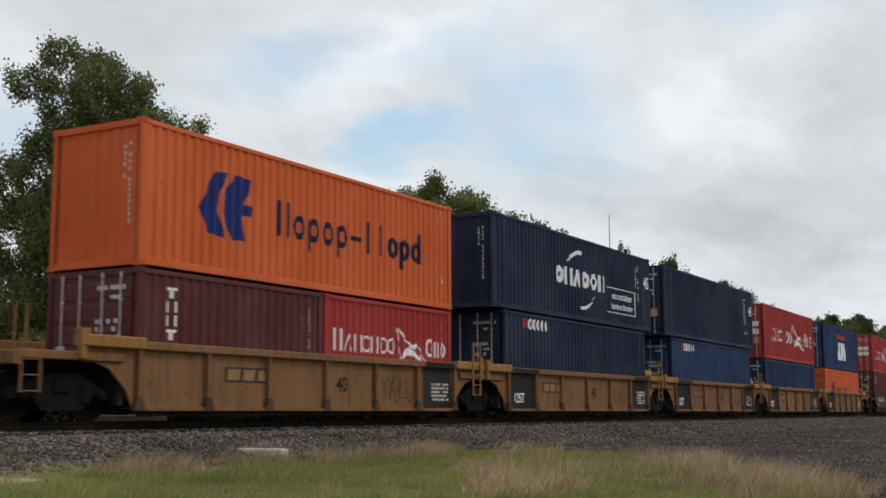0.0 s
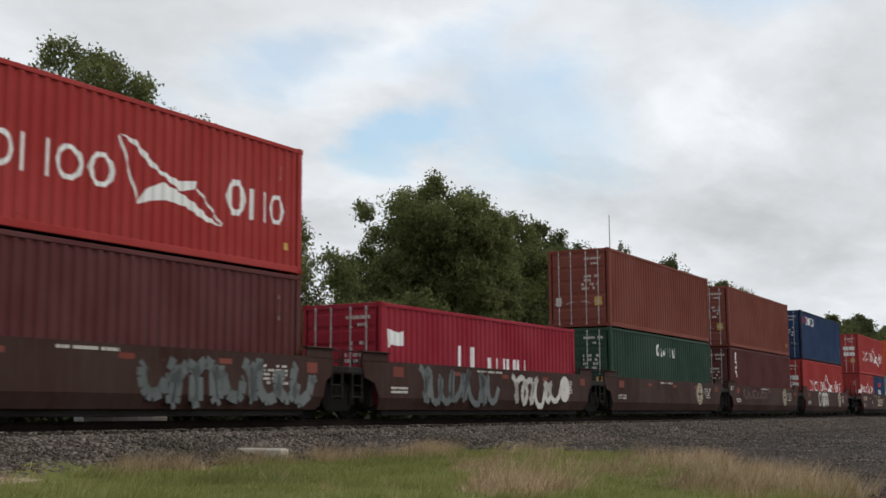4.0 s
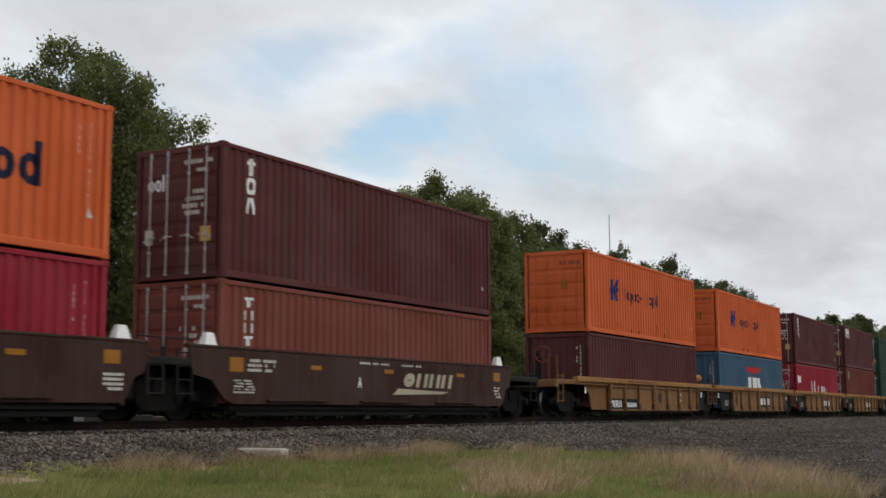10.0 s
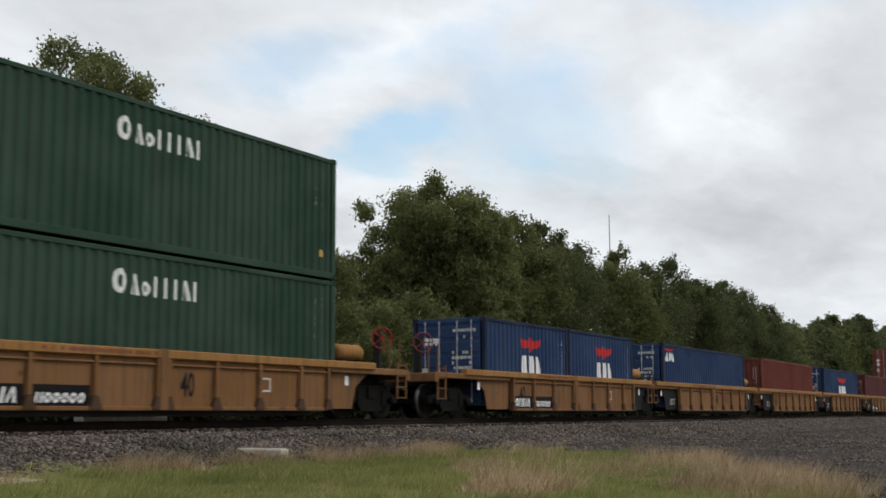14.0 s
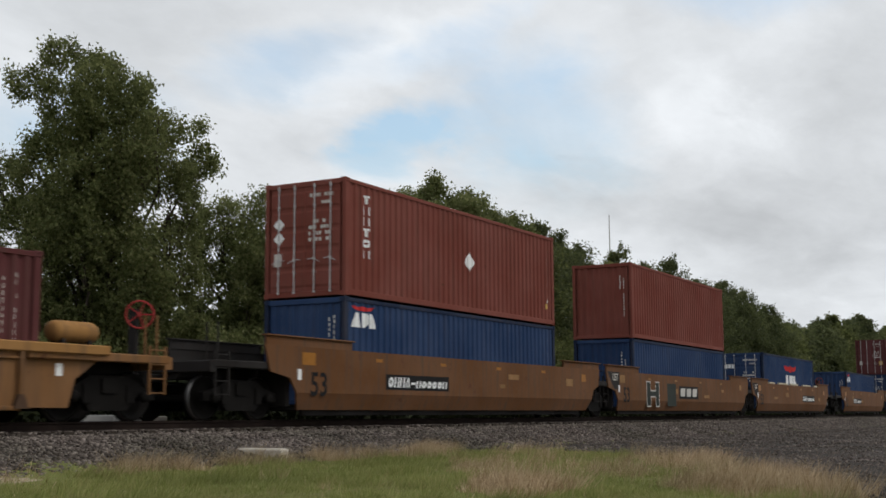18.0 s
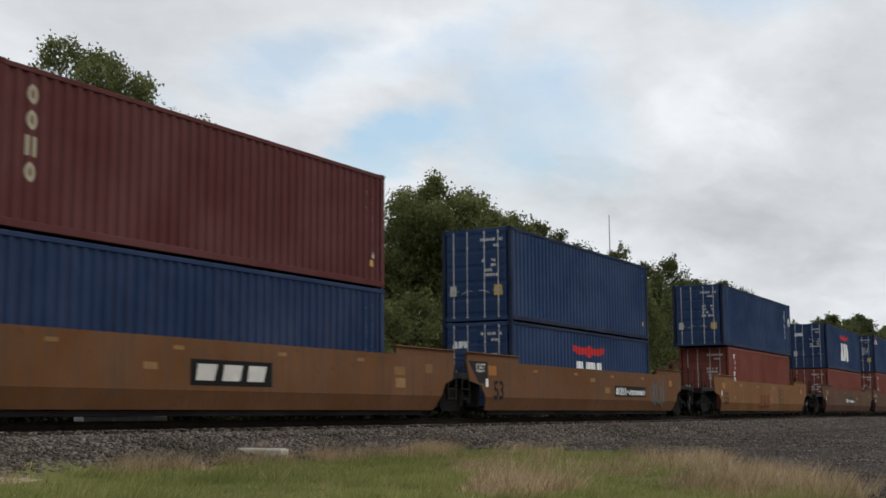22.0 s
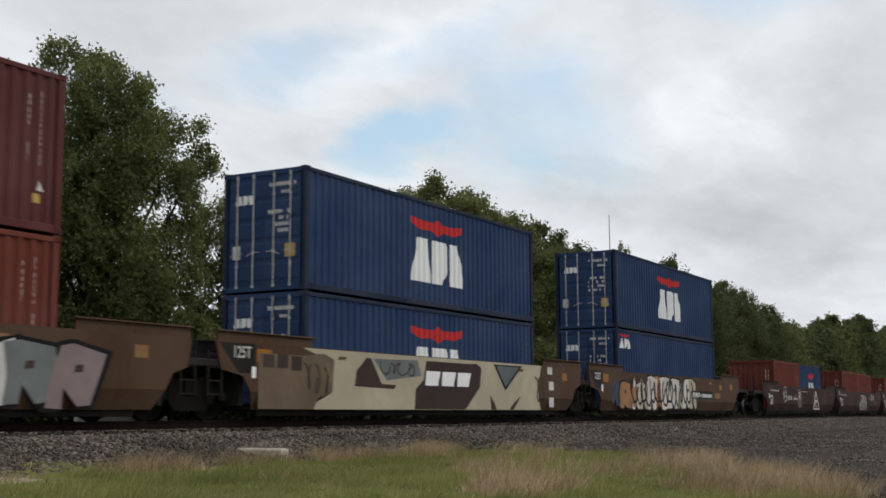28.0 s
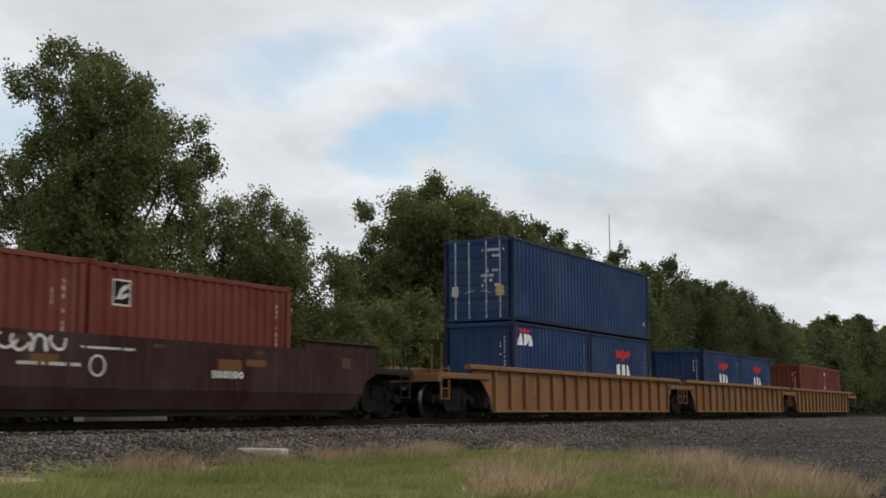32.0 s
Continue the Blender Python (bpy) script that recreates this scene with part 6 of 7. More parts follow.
def bogie():
    b = tagged(new("bogie"), "dark greasy cast steel four-wheel bogie on the rails", "bogie", "bogies under the train")
    frame_me = cached(("side_frame",), side_frame_shape)
    wheel_me = cached(("wheel",), lambda: Shape().lathe([(0.075, 0.10), (0.075, 0.20), (0.03, 0.26), (0.02, 0.37), (0.065, 0.40), (0.065, 0.455), (-0.045, 0.462), (-0.052, 0.487), (-0.075, 0.480), (-0.075, 0.40), (-0.03, 0.36), (-0.04, 0.22), (-0.09, 0.16), (-0.09, 0.10)], 20), True)
    tread_me = cached(("tread",), lambda: Shape().lathe([(0.060, 0.4555), (0.058, 0.460), (-0.040, 0.4655), (-0.042, 0.4555)], 20, caps=False), True)
    cap_me = cached(("bearing_cap",), lambda: Shape().lathe([(0, 0.11), (-0.06, 0.11), (-0.09, 0.08), (-0.10, 0.03)], 12), True)
    for side in (Matrix.Identity(4), MIRROR):
        part("side_frame", frame_me, CASTIRON, b, "cast side frame", side)
        for x in (-0.89, 0.89):
            at = side @ Matrix.Translation((x, -0.754, 0.4625)) @ MIRROR
            w = part("wheel", wheel_me, CASTIRON, b, "steel wheel", at)
            part("tread", tread_me, TREAD, w, "bright worn tread")
            part("bearing_cap", cap_me, CASTIRON, b, "", side @ Matrix.Translation((x, -1.08, 0.46)))
        for x in (-0.22, 0.0, 0.22):
            part("spring", cached(("spring",), spring_shape), CASTIRON, b, "coil spring", side @ Matrix.Translation((x, -1.01, 0)))
    for x in (-0.89, 0.89):
        part("axle", cached(("axle",), lambda: Shape().rod((0, -1.0, 0.4625), (0, 1.0, 0.4625), 0.085, 10)), CASTIRON, b, "", Matrix.Translation((x, 0, 0)))
    part("bolster", cached(("bolster",), lambda: Shape().bar(1, -1.12, 1.12, -0.20, 0.20, 0.52, 0.80, 0.03).lathe([(0, 0.01)] * 2, 3).rod((0, 0, 0.80), (0, 0, 0.87), 0.3, 14)), CASTIRON, b, "cross beam")
    return b


def spring_shape():
    s = Shape()
    for i in range(6):
        s.rod((0, 0, 0.235 + 0.048 * i), (0, 0, 0.265 + 0.048 * i), 0.072, 8)
    return s


def build_cars():
    first = None
    for a, b in GROUPS:
        for i in range(a, b):
            x, kind = CARS[i][0], CARS[i][1]
            left, right = i == a, i == b - 1
            TRAIN.append((well_car(i, kind, left, right), x, 0.0))
            spots = [x + 6.096 - HALF[kind]] if left else []
            spots.append(x + 6.096 + HALF[kind] if right else (x + CARS[i + 1][0]) / 2 + 6.096)
            for p in spots:
                if first is None:
                    first = bogie()
                    TRAIN.append((first, p, 0.0))
                else:
                    TRAIN.append((copy_thing(first, Matrix.Identity(4)), p, 0.0))


build_cars()

# ---------------------------------------------------------------- how the train runs
SPEED = (2.7280653769763558e-06, -0.0002088611852844935, 0.005356308581778662, -0.0245415107513253, 22.219323267675218, -0.022903066260793182)


def run(t):
    """Metres the train has gone at t seconds."""
    s = 0.0
    for k in SPEED:
        s = s * t + k
    return s


SURGE = {23: 0.24, 24: 0.40, 25: -0.16}      # slack running through the train, in metres


def motions():
    for ob, x, z in TRAIN:
        rows = []
        for t in range(33):
            rows.append((float(t), on_track(x - run(t) - SURGE.get(t, 0.06), z)))
        walk(ob, rows)

# ---------------------------------------------------------------- trees and undergrowth
RNG = np.random.default_rng(7)


def leaf_cloud(centres, size, spread, per):
    """Pointed leaves scattered about many twig ends."""
    c = np.repeat(np.asarray(centres), per, axis=0)
    n = len(c)
    c = c + RNG.normal(0, spread, (n, 3))
    a = RNG.normal(0, 1, (n, 3))
    a[:, 2] -= 0.35
    a /= np.linalg.norm(a, axis=1, keepdims=True)
    b = np.cross(a, RNG.normal(0, 1, (n, 3)))
    b /= np.linalg.norm(b, axis=1, keepdims=True) + 1e-9
    ln = size * RNG.uniform(0.6, 1.4, (n, 1))
    w = ln * 0.36
    v = np.stack([c - b * w, c + b * w, c + a * ln], 1).reshape(-1, 3)
    return v, np.arange(3 * n).reshape(n, 3)


def twig_ends(lobes, density):
    """Points along leafy shoots: every bunch (x, y, z, r) throws shoots outwards and upwards, bare near its heart."""
    out = []
    for x, y, z, r in lobes:
        n = max(7, int(density * r * (0.45 + 0.55 * r)))
        d = RNG.normal(0, 1, (n, 3)) + np.array((0, 0, 0.30))
        d /= np.linalg.norm(d, axis=1, keepdims=True)
        reach = r * RNG.uniform(0.60, 1.18, (n, 1))
        droop = np.zeros((n, 3))
        droop[:, 2] = RNG.normal(0.02, 0.10, n) * r
        for f in (0.42, 0.62, 0.80, 0.93, 1.0):
            out.append(np.array((x, y, z)) + d * reach * f + droop * f * f)
    p = np.concatenate(out)
    return p[p[:, 2] > -0.6]


def bunch_points(lobes, density):
    """Points gathered in bunches: every ball (x, y, z, r) carries smaller ones on its skin."""
    out = []
    for x, y, z, r in lobes:
        balls = [(np.array((x, y, z)), r * 0.74)]
        for _ in range(16):
            d = RNG.normal(0, 1, 3) + np.array((0, 0, 0.35))
            d /= np.linalg.norm(d)
            far = RNG.uniform(0.65, 1.22)
            balls.append((np.array((x, y, z)) + d * r * far, r * RNG.uniform(0.16, 0.36) * (1.25 - 0.45 * far)))
        for c, q in balls:
            n = max(5, int(density * q * q))
            d = RNG.normal(0, 1, (n, 3))
            d /= np.linalg.norm(d, axis=1, keepdims=True)
            p = c + d * q * (0.30 + 0.75 * RNG.random((n, 1)) ** 0.55)
            keep = np.array([noise.noise(Vector(k) * 0.8) > -0.22 for k in p])
            out.append(p[keep])
    p = np.concatenate(out)
    return p[p[:, 2] > -0.6]


def limb(s, p0, p1, r0, r1, bends=4):
    p0, p1 = Vector(p0), Vector(p1)
    last, lr = p0, r0
    for i in range(1, bends + 1):
        t = i / bends
        q = p0.lerp(p1, t) + Vector((random.uniform(-1, 1), random.uniform(-1, 1), random.uniform(-0.5, 0.5))) * (p1 - p0).length * 0.05 * (1 if i < bends else 0)
        rr = r0 + (r1 - r0) * t
        s.rod(last, q, lr, 5, rr)
        last, lr = q, rr


def tree(x, y, lobes, trunk_r, leaf, words, size=0.115, density=62, per=32, spread=0.21, name="tree", shoots=False):
    """lobes: (dx, dy, z, r) about the foot of the tree."""
    g = land(x, y)
    t = tagged(new(name), words, "tree" if name == "tree" else "bush", "trees behind the track" if name == "tree" else "bushes behind the track")
    t.location = (x, y, g)
    loc = [(dx, dy, z - g, r) for dx, dy, z, r in lobes]
    top = max(z + r * 0.4 for _, _, z, r in loc)
    crown_z = min(z for _, _, z, _ in loc)
    s = Shape()
    fork = min(crown_z, top * 0.35)
    limb(s, (0, 0, -0.3), (0.1, 0, fork), trunk_r, trunk_r * 0.78, 3)
    part("trunk", s.mesh("trunk", True), BARK, t, "brown trunk")
    for dx, dy, z, r in loc[:26]:
        s = Shape()
        limb(s, (0.1, 0, fork), (dx, dy, z), trunk_r * 0.42, 0.025, 5)
        for _ in range(4):
            e = Vector((dx, dy, z)) + Vector((random.gauss(0, 1), random.gauss(0, 1), random.gauss(0, 1))).normalized() * r * 0.85
            limb(s, (dx * 0.8 + 0.02, dy * 0.8, fork + (z - fork) * 0.8), e, 0.04, 0.012, 3)
        part("limb", s.mesh("limb", True), BARK, t)
    v, f = leaf_cloud(twig_ends(loc, density) if shoots else bunch_points(loc, density), size, spread, per)
    if name == "tree" and not shoots:
        tips = [(dx + random.uniform(-0.5, 0.5) * r, dy + random.uniform(-0.4, 0.4) * r, z + r * random.uniform(0.65, 1.15), r * random.uniform(0.28, 0.55)) for dx, dy, z, r in loc if z > top * 0.70 for _ in range(2)]
        v2, f2 = leaf_cloud(twig_ends(tips, 24), size * 0.9, spread * 0.45, 9)
        v, f = np.concatenate([v, v2]), np.concatenate([f, f2 + len(v)])
    me = big_mesh("crown", v, f)
    tagged(part("crown", me, leaf, t, "crown of small leaves with gaps"), kind="stuff")
    return t


def inside(poly, u, z):
    hit = False
    for (a, b), (c, d) in zip(poly, poly[1:] + poly[:1]):
        if (b > z) != (d > z) and u < a + (z - b) / (d - b) * (c - a):
            hit = not hit
    return hit


def edge_distance(poly, u, z):
    best = 99.0
    for (a, b), (c, d) in zip(poly, poly[1:] + poly[:1]):
        k = max(0.0, min(1.0, ((u - a) * (c - a) + (z - b) * (d - b)) / ((c - a) ** 2 + (d - b) ** 2)))
        best = min(best, math.hypot(u - a - k * (c - a), z - b - k * (d - b)))
    return best


def bunches(x, y, outline, thick, gap, seed):
    """Leafy bunches that fill a crown of the given outline (across, height), spread over its depth."""
    rnd = random.Random(seed)
    across = Vector((y, -x, 0)).normalized()
    back = Vector((x, y, 0)).normalized()
    us, zs = [p[0] for p in outline], [p[1] for p in outline]
    out = []
    tries = 0
    while tries < 2600:
        tries += 1
        u, z = rnd.uniform(min(us), max(us)), rnd.uniform(min(zs), max(zs))
        if not inside(outline, u, z):
            continue
        e = edge_distance(outline, u, z)
        r = min(0.95, max(0.30, e * 0.95)) * rnd.uniform(0.8, 1.1)
        w = rnd.uniform(-1, 1) * thick * min(1.0, 0.25 + e / 2.2)
        q = across * u + back * w
        if noise.noise(Vector((u * 0.55, z * 0.55, w * 0.35 + seed))) < -0.24:
            continue
        if all((q.x - a) ** 2 + (q.y - b) ** 2 + (z - c) ** 2 > (gap * (0.45 + 0.55 * max(r, k) / 0.95)) ** 2 for a, b, c, k in out):
            out.append((q.x, q.y, z, r))
    return out


BIG = [(-3.6, 0.0), (-3.5, 7.6), (-2.6, 8.2), (-2.15, 8.9), (-1.95, 9.6), (-2.9, 10.4), (-2.8, 11.0), (-1.75, 11.0), (-2.25, 12.0), (-1.2, 12.0), (0.2, 11.3), (1.65, 10.3), (2.3, 9.6), (3.1, 9.4), (2.8, 8.9), (3.4, 8.2), (2.85, 7.4), (3.1, 0.0)]
SECOND = [(-1.9, 0.0), (-1.8, 7.7), (-0.9, 7.8), (-0.3, 8.3), (0.6, 8.2), (1.3, 7.5), (1.9, 7.4), (2.4, 6.6), (3.3, 5.9), (4.1, 5.4), (4.4, 0.0)]
THIRD = [(-4.9, 0.0), (-4.6, 6.5), (-3.2, 7.6), (-2.9, 8.9), (-3.6, 9.9), (-1.9, 10.4), (-0.6, 10.8), (0.3, 11.3), (1.0, 10.5), (2.6, 10.2), (3.2, 9.2), (3.7, 8.5), (4.4, 0.0)]
tree(27.6, 28.3, bunches(27.6, 28.3, BIG, 2.0, 0.86, 3), 0.28, LEAFLIGHT, "tall leafy cottonwood with an uneven crown leaning out", size=0.105, density=26, per=10, spread=0.15, shoots=True)
tree(34.9, 28.6, bunches(34.9, 28.6, SECOND, 1.6, 0.88, 5), 0.20, LEAFLIGHT, "smaller pale green tree beside a taller one", size=0.11, density=25, per=10, spread=0.16, shoots=True)
tree(48.8, 28.8, bunches(48.8, 28.8, THIRD, 2.2, 0.95, 9), 0.28, LEAFLIGHT, "broad dark green tree with a ragged top", size=0.135, density=26, per=11, spread=0.18, shoots=True)


def wood_lobes(half, top, seed):
    rnd = random.Random(seed)
    out = []
    n = max(3, int(half * 1.1))
    for i in range(n):
        dx = -half + 2 * half * (i + 0.5) / n + rnd.uniform(-0.5, 0.5)
        z = top * (0.84 - 0.14 * abs(dx) / half) + rnd.uniform(-0.5, 0.35)
        out.append((dx, rnd.uniform(-0.5, 0.5), z, rnd.uniform(1.0, 1.5)))
        out.append((dx + rnd.uniform(-0.6, 0.6), rnd.uniform(-0.8, 0.8), top * 0.58, rnd.uniform(1.9, 2.5)))
        out.append((dx + rnd.uniform(-0.8, 0.8), rnd.uniform(-0.8, 0.8), top * 0.28, rnd.uniform(2.0, 2.7)))
    return out


for i, (x, top, half) in enumerate(((57.6, 10.4, 3.2), (63.6, 10.7, 3.4), (69.4, 10.5, 3.0), (75.6, 10.2, 3.2), (82.0, 10.6, 3.4), (88.5, 11.2, 3.6), (96.0, 11.2, 4.0), (104.5, 11.6, 4.0), (112.5, 11.5, 3.4), (119.0, 10.2, 2.6))):
    tree(x, track_y(x) + 11.2 + (i % 3) * 0.5, wood_lobes(half, top * 1.05, 40 + i), 0.22, LEAF if i in (0, 3) else WOODLEAF, "leafy green tree in a dense row behind the track", size=0.17, density=30, per=22, spread=0.24)
for i, (x, top, half) in enumerate(((129, 9.2, 4.5), (140, 10.4, 5.5), (153, 11.6, 6), (168, 13.2, 6.5), (184, 14.8, 7), (202, 15.0, 8), (222, 15.6, 9))):
    tree(x, track_y(x) + 12 + (i % 2), wood_lobes(half, top, 70 + i), 0.3, WOODLEAF if i % 3 else LEAF, "distant leafy tree at the end of the row", size=0.36, density=15, per=16, spread=0.38)
# lower bushes along the edge of the wood
for i, x in enumerate((19.0, 24.5, 30.8, 37.2, 41.5, 44.6, 55.0, 61.0, 68.0, 78.0)):
    h = (2.6, 2.2, 2.8, 3.0, 4.6, 4.2, 3.4, 3.2, 3.4, 3.2)[i]
    lob = [(dx, random.uniform(-0.4, 0.4), h - 1.0 + random.uniform(-0.5, 0.4), random.uniform(0.9, 1.3)) for dx in (-1.4, -0.3, 0.8, 1.7)] + [(dx, 0, 0.7, 1.2) for dx in (-1.5, 0, 1.5)]
    tree(x, 25.9 + (i % 3) * 0.35, lob, 0.06, LEAFLIGHT if i in (4, 5, 2, 8) else LEAF, "rounded leafy bush at the edge of the trees", size=0.13, density=46, per=18, spread=0.18, name="bush")

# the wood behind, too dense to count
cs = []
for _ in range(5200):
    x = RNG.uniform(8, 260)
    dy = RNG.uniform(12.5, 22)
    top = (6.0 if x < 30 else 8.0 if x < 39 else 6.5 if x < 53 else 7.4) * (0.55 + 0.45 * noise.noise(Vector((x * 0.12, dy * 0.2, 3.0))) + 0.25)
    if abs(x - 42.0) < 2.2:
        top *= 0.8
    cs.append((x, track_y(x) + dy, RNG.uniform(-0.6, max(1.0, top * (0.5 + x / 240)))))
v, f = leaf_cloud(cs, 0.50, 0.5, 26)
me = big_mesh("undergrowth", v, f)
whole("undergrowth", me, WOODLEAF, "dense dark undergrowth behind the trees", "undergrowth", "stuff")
# low scrub beyond the track; its shade is put into the leaf colour
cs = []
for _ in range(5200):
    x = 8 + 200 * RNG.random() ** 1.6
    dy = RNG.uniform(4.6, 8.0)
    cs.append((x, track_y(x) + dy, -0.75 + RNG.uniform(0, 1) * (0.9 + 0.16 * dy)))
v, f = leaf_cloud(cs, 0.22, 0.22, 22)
whole("scrub", big_mesh("scrub", v, f), SHADETINTLEAF, "low scrub beyond the track, shade put into its dark leaves", "scrub", "stuff")

# ---------------------------------------------------------------- meadow, stones and small things


def in_grass(x, y):
    return y < track_y(x) - 3.9 and x < road_edge(y) + 0.25 * math.sin(y * 3.1)


def blades(n, area, height, width, lean, dense, clump=0.0, many=24):
    roots, hs, tilts = [], [], []
    k = 0
    while len(roots) < n and k < n * 12:
        k += 1
        x, y = RNG.uniform(*area[0]), RNG.uniform(*area[1])
        if not in_grass(x, y) or RNG.random() > dense(x, y):
            continue
        m = 1 if clump == 0 else many
        r = clump * RNG.uniform(0.5, 1.2)
        hh = height * (RNG.uniform(0.6, 1.25) if m == 1 else RNG.uniform(0.35, 1.45))
        tilt = (0.0, 0.0, 0.0) if m == 1 else (RNG.normal(0, 0.30), RNG.normal(0, 0.30), 0.0)
        for _ in range(m):
            px, py = (x, y) if m == 1 else (x + RNG.normal(0, r), y + RNG.normal(0, r))
            roots.append((px, py, land(px, py) - 0.02))
            hs.append(hh * RNG.uniform(0.55, 1.15))
            tilts.append(tilt)
    p, h = np.array(roots), np.array(hs)[:, None]
    q = len(p)
    ang = RNG.uniform(0, 2 * np.pi, q)
    side = np.stack([np.cos(ang), np.sin(ang), np.zeros(q)], 1) * width * RNG.uniform(0.6, 1.3, (q, 1))
    bend = RNG.normal(0, lean, (q, 3)) * h + np.array((0.16, -0.20, 0)) * h + np.array(tilts) * h
    bend[:, 2] = 0
    up = np.array((0, 0, 1.0)) * h
    v = np.stack([p - side, p + side, p + up + bend], 1).reshape(-1, 3)
    return v, np.arange(3 * q).reshape(q, 3)


# thick stands of straw: place, half width across, half length, thickness
STRAW = [(13.2, 6.7, 0.60, 1.3, 1.0), (21.3, 12.9, 0.60, 1.2, 0.7), (15.4, 5.0, 0.55, 1.4, 1.0), (15.0, 3.4, 0.80, 1.6, 1.0), (18.3, 7.4, 0.55, 1.6, 0.6), (17.4, 4.6, 0.80, 2.0, 0.8), (17.8, 9.6, 0.60, 2.0, 0.5), (20.5, 6.6, 0.80, 2.4, 0.7)]


def dry(x, y):
    """Where the tall straw stands: along the road, in one stretch of the meadow and thinly at the foot of the ballast."""
    e = road_edge(y) - x
    u, w = 0.5 * x - 0.866 * y, 0.866 * x + 0.5 * y
    n = noise.noise(Vector((u * 0.95, w * 0.42, 9.0))) + 0.75 * noise.noise(Vector((u * 2.9, w * 1.3, 4.0)))
    patch = smooth_step(-0.06, 0.36, n)
    along = max(0.0, 1 - abs(e - 0.6) / (1.5 + 0.10 * x)) * (1.0 if y < 9.0 else 0.3)
    mid = max(0.0, 1 - abs(y - 0.53 * x + 0.6 + 0.8 * n) / (0.5 + 0.045 * x)) * smooth_step(12.5, 16.5, x) * 0.6
    foot = max(0.0, 1 - abs(track_y(x) - 4.1 - y) / 0.7) * (0.30 if x < 15.5 else 0.10)
    stand = 0.0
    for sx, sy, rx, rl, amount in STRAW:
        dx, dy = x - sx, y - sy
        q = math.hypot((0.5 * dx - 0.866 * dy) / rx, (0.866 * dx + 0.5 * dy) / rl) + 0.5 * n
        stand = max(stand, amount * smooth_step(1.25, 0.45, q))
    return min(1.0, max(stand, 0.5 * along * (0.06 + 0.94 * patch), 0.7 * mid * patch * patch, foot * patch, 0.02))


def sandy(x, y):
    return smooth_step(0.9, 1.5, 0.25 + math.hypot(x - 11.2, y - 13.2) + 0.5 * noise.noise(Vector((x * 1.6, y * 1.6, 0.0))))


def lush(x, y):
    foot = smooth_step(0.1, 1.0, track_y(x) - 4.0 - y + 0.6 * noise.noise(Vector((x * 0.9, y, 6.0))))
    return max(0.12, 1.0 - 0.75 * dry(x, y)) * foot * sandy(x, y) * (0.55 + 0.45 * smooth_step(-0.25, 0.1, noise.noise(Vector((x * 1.3, y * 1.3, 2.0))))) * (0.5 + 0.5 * min(1.0, 12.0 / max(x, 1.0)))


v, f = blades(200000, ((4, 27), (1.2, 14.2)), 0.070, 0.0060, 0.5, lush)
v2, f2 = blades(52000, ((4, 27), (1.2, 14.2)), 0.17, 0.0052, 0.45, lambda x, y: lush(x, y) * smooth_step(0.0, 0.35, noise.noise(Vector((x * 1.1, y * 1.6, 7.0)))), 0.11, 30)
v, f = np.concatenate([v, v2]), np.concatenate([f, f2 + len(v)])
whole("green_grass", big_mesh("green_grass", v, f), GRASSGREEN, "short green meadow grass with taller tufts", "grass", "stuff")
v, f = blades(27000, ((7, 27), (2.0, 14.4)), 0.29, 0.0040, 0.38, lambda x, y: max(0.002, dry(x, y) - 0.10) ** 1.3, 0.085, 44)
v2, f2 = blades(26000, ((7, 27), (2.0, 14.4)), 0.11, 0.0050, 0.5, dry)
v3, f3 = blades(9000, ((9, 24), (9.0, 14.6)), 0.26, 0.0040, 0.45, lambda x, y: smooth_step(0.75, 0.1, abs(track_y(x) - 4.2 - y)) * smooth_step(-0.1, 0.4, noise.noise(Vector((x * 1.3, y, 3.0)))), 0.06, 12)
v, f = np.concatenate([v, v2, v3]), np.concatenate([f, f2 + len(v), f3 + len(v) + len(v2)])
whole("dry_grass", big_mesh("dry_grass", v, f), GRASSDRY, "tall straw-coloured dry grass in tufts", "dry grass", "stuff")


def stones(n, place, lo, hi):
    base = np.array([(x, y, z) for x in (-1, 1) for y in (-1, 1) for z in (-1, 1)], float)
    quads = np.array([(0, 1, 3, 2), (4, 6, 7, 5), (0, 4, 5, 1), (2, 3, 7, 6), (0, 2, 6, 4), (1, 5, 7, 3)])
    vs = []
    for _ in range(n):
        c = place()
        r = RNG.uniform(lo, hi) * np.array((1, RNG.uniform(0.6, 1), RNG.uniform(0.45, 0.8))) * 0.58
        b = (base + RNG.normal(0, 0.28, base.shape)) * r
        a = RNG.uniform(0, 6.3)
        rot = np.array(((math.cos(a), -math.sin(a), 0), (math.sin(a), math.cos(a), 0), (0, 0, 1)))
        vs.append(b @ rot.T + c)
    v = np.concatenate(vs)
    f = (quads[None] + (np.arange(n) * 8)[:, None, None]).reshape(-1, 4)
    return v, f


def on_slope():
    x = RNG.uniform(0, 1) ** 1.6 * 85 + 9
    d = -RNG.uniform(1.0, 4.2)
    return np.array((x, track_y(x) + d, lerp_table(BED, d) + 0.012))


def on_road():
    while True:
        x, y = 12 + 60 * RNG.random() ** 1.3, RNG.uniform(2, 15)
        if x > road_edge(y) - 0.4 and y < track_y(x) - 4.0:
            return np.array((x, y, land(x, y) + 0.055))


v, f = stones(30000, on_slope, 0.025, 0.058)
whole("ballast_stones", big_mesh("ballast_stones", v, f), STONE, "loose crushed stones on the ballast slope", "stones", "stuff")
v, f = stones(16000, on_road, 0.018, 0.045)
whole("road_stones", big_mesh("road_stones", v, f), STONE, "loose small stones on the gravel road", "stones", "stuff")

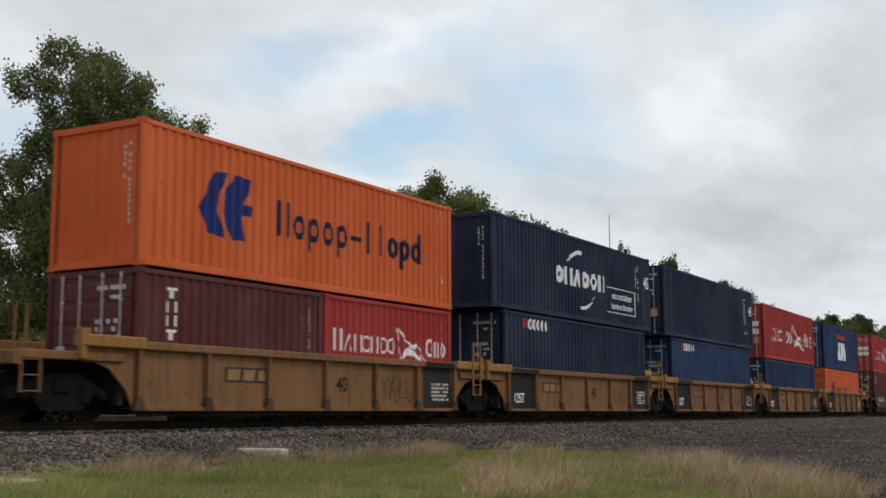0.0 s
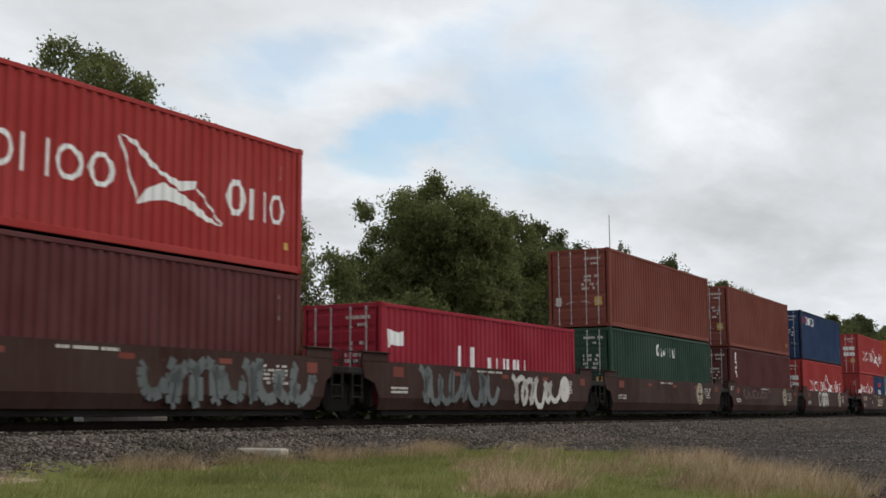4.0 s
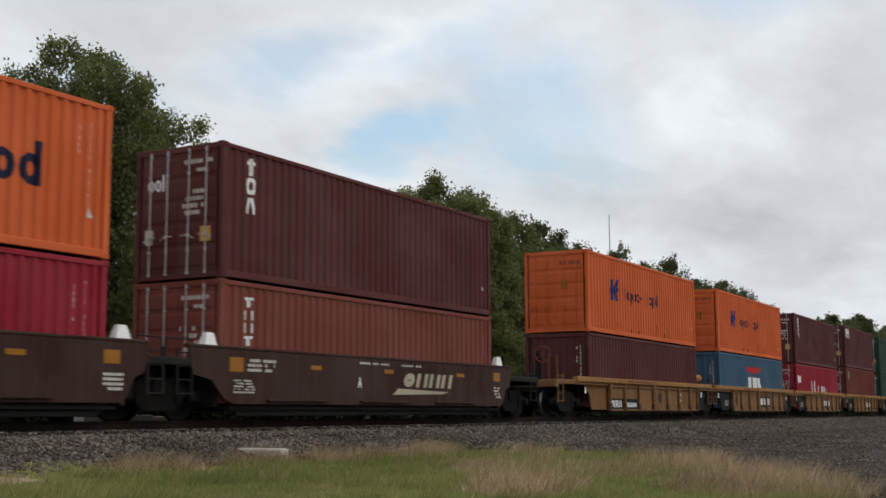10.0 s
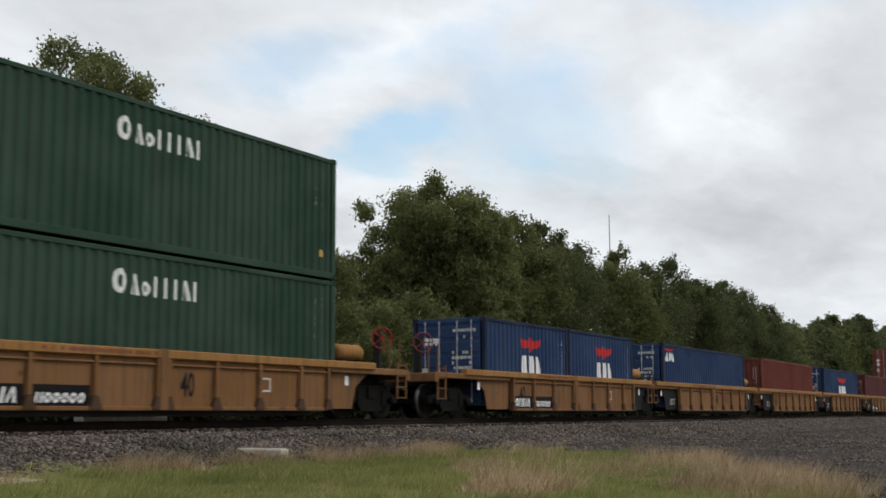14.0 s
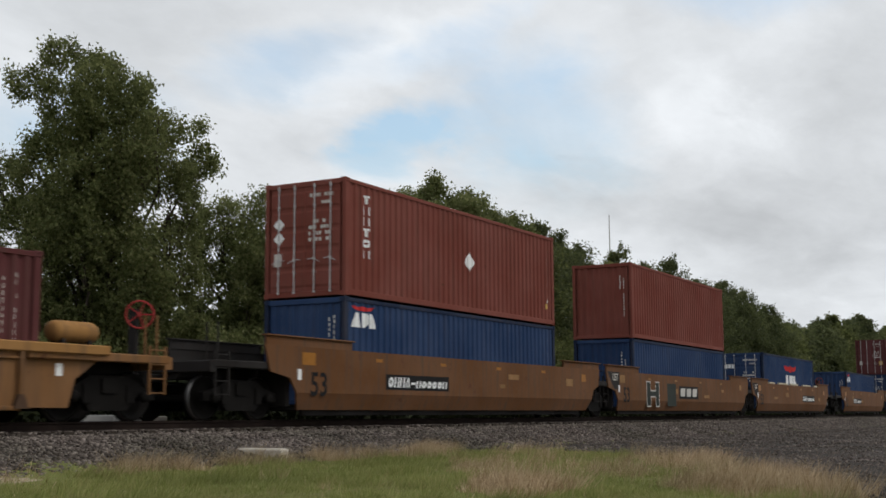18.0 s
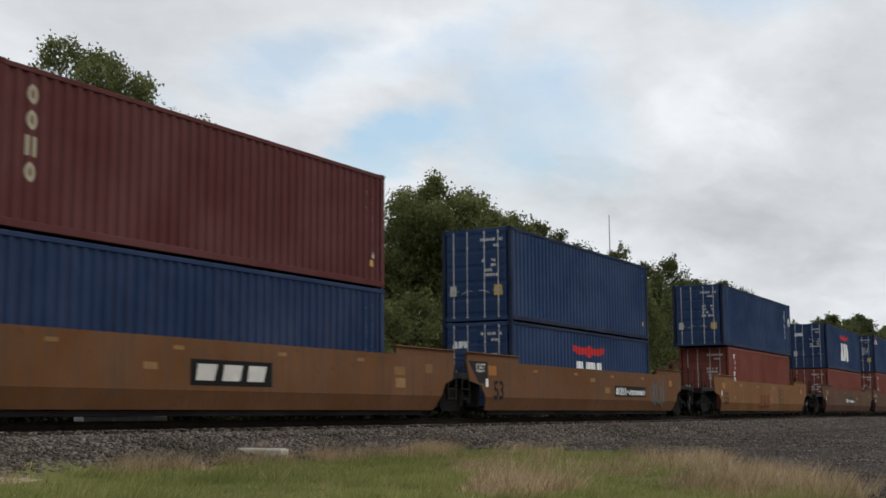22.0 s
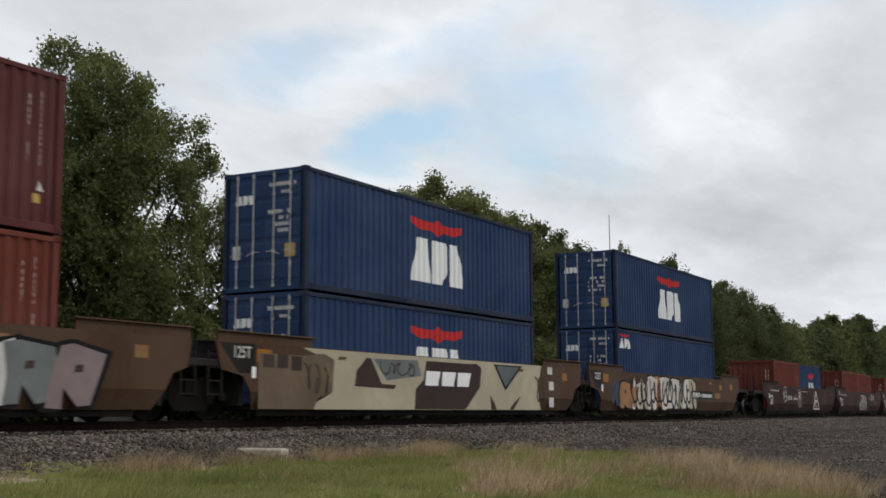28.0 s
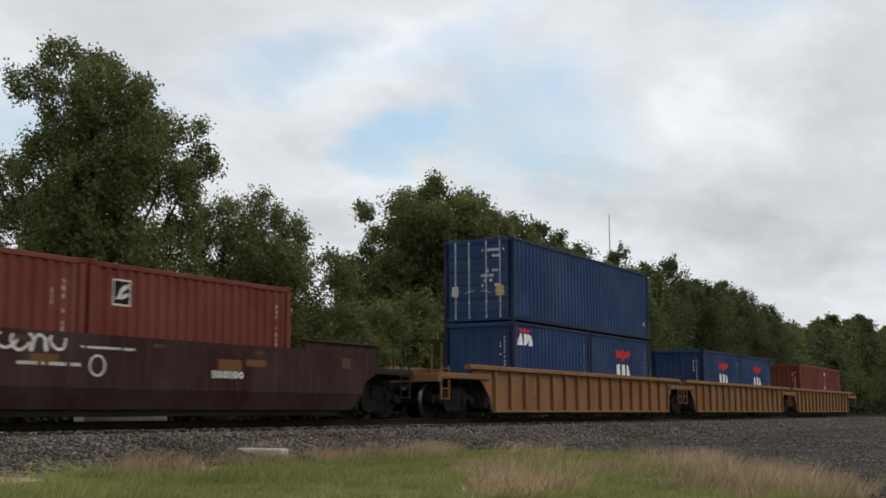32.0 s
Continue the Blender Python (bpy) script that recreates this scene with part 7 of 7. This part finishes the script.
slab = Shape()
slab.add([(-0.62, -0.75, -0.75), (0.62, -0.78, -0.75), (0.66, 0.75, -0.75), (-0.64, 0.74, -0.75), (-0.62, -0.75, -0.47), (0.62, -0.78, -0.47), (0.66, 0.75, -0.45), (-0.64, 0.74, -0.45),
          (-0.56, -0.69, -0.44), (0.56, -0.72, -0.44), (0.60, 0.69, -0.425), (-0.58, 0.68, -0.425)],
         [(0, 3, 2, 1), (0, 1, 5, 4), (1, 2, 6, 5), (2, 3, 7, 6), (3, 0, 4, 7), (4, 5, 9, 8), (5, 6, 10, 9), (6, 7, 11, 10), (7, 4, 8, 11), (8, 9, 10, 11)])
sl = whole("concrete_slab", slab, CONCRETE, "pale weathered concrete slab set in the ballast foot", "concrete slab")
sl.matrix_world = pose(17.74, 14.12, -0.060, 0, 0, 20) @ Matrix.Diagonal((0.34, 0.62, 1, 1))

# pale trough lying beyond the far rail
tro = tagged(new("cable_trough"), "long pale grey metal trough lying beyond the track", "cable trough")
tro.matrix_world = pose(20.7, track_y(20.5) + 2.75, -0.175)
part("body", Shape().bar(0, -1.35, 0.80, -0.16, 0.16, 0.0, 0.30, 0.012).mesh("body"), TROUGHGREY, tro, "pale painted body")
part("end_box", Shape().bar(0, 0.80, 1.30, -0.14, 0.14, 0.0, 0.27, 0.02).mesh("end_box"), CONCRETE, tro, "greyer end box")
for x in (-0.45, 0.35):
    part("strap", Shape().bar(2, 0.0, 0.305, x - 0.03, x + 0.03, -0.165, 0.165, 0.008).mesh("strap"), ZINC, tro, "metal strap")

# thin radio mast far off behind the wood
mast = tagged(new("radio_mast"), "thin grey radio mast far behind the trees", "mast")
mast.location = (221.7, 90.0, -1.0)
part("pole", Shape().rod((0, 0, 0), (0, 0, 26), 0.26, 8, 0.18).rod((0, 0, 26), (0, 0, 40.1), 0.17, 8, 0.10).mesh("pole"), ZINC, mast, "grey tapering pole")
part("foot", Shape().bar(2, 0.0, 0.6, -0.6, 0.6, -0.6, 0.6, 0.05).mesh("foot"), CONCRETE, mast, "concrete foot")


motions()
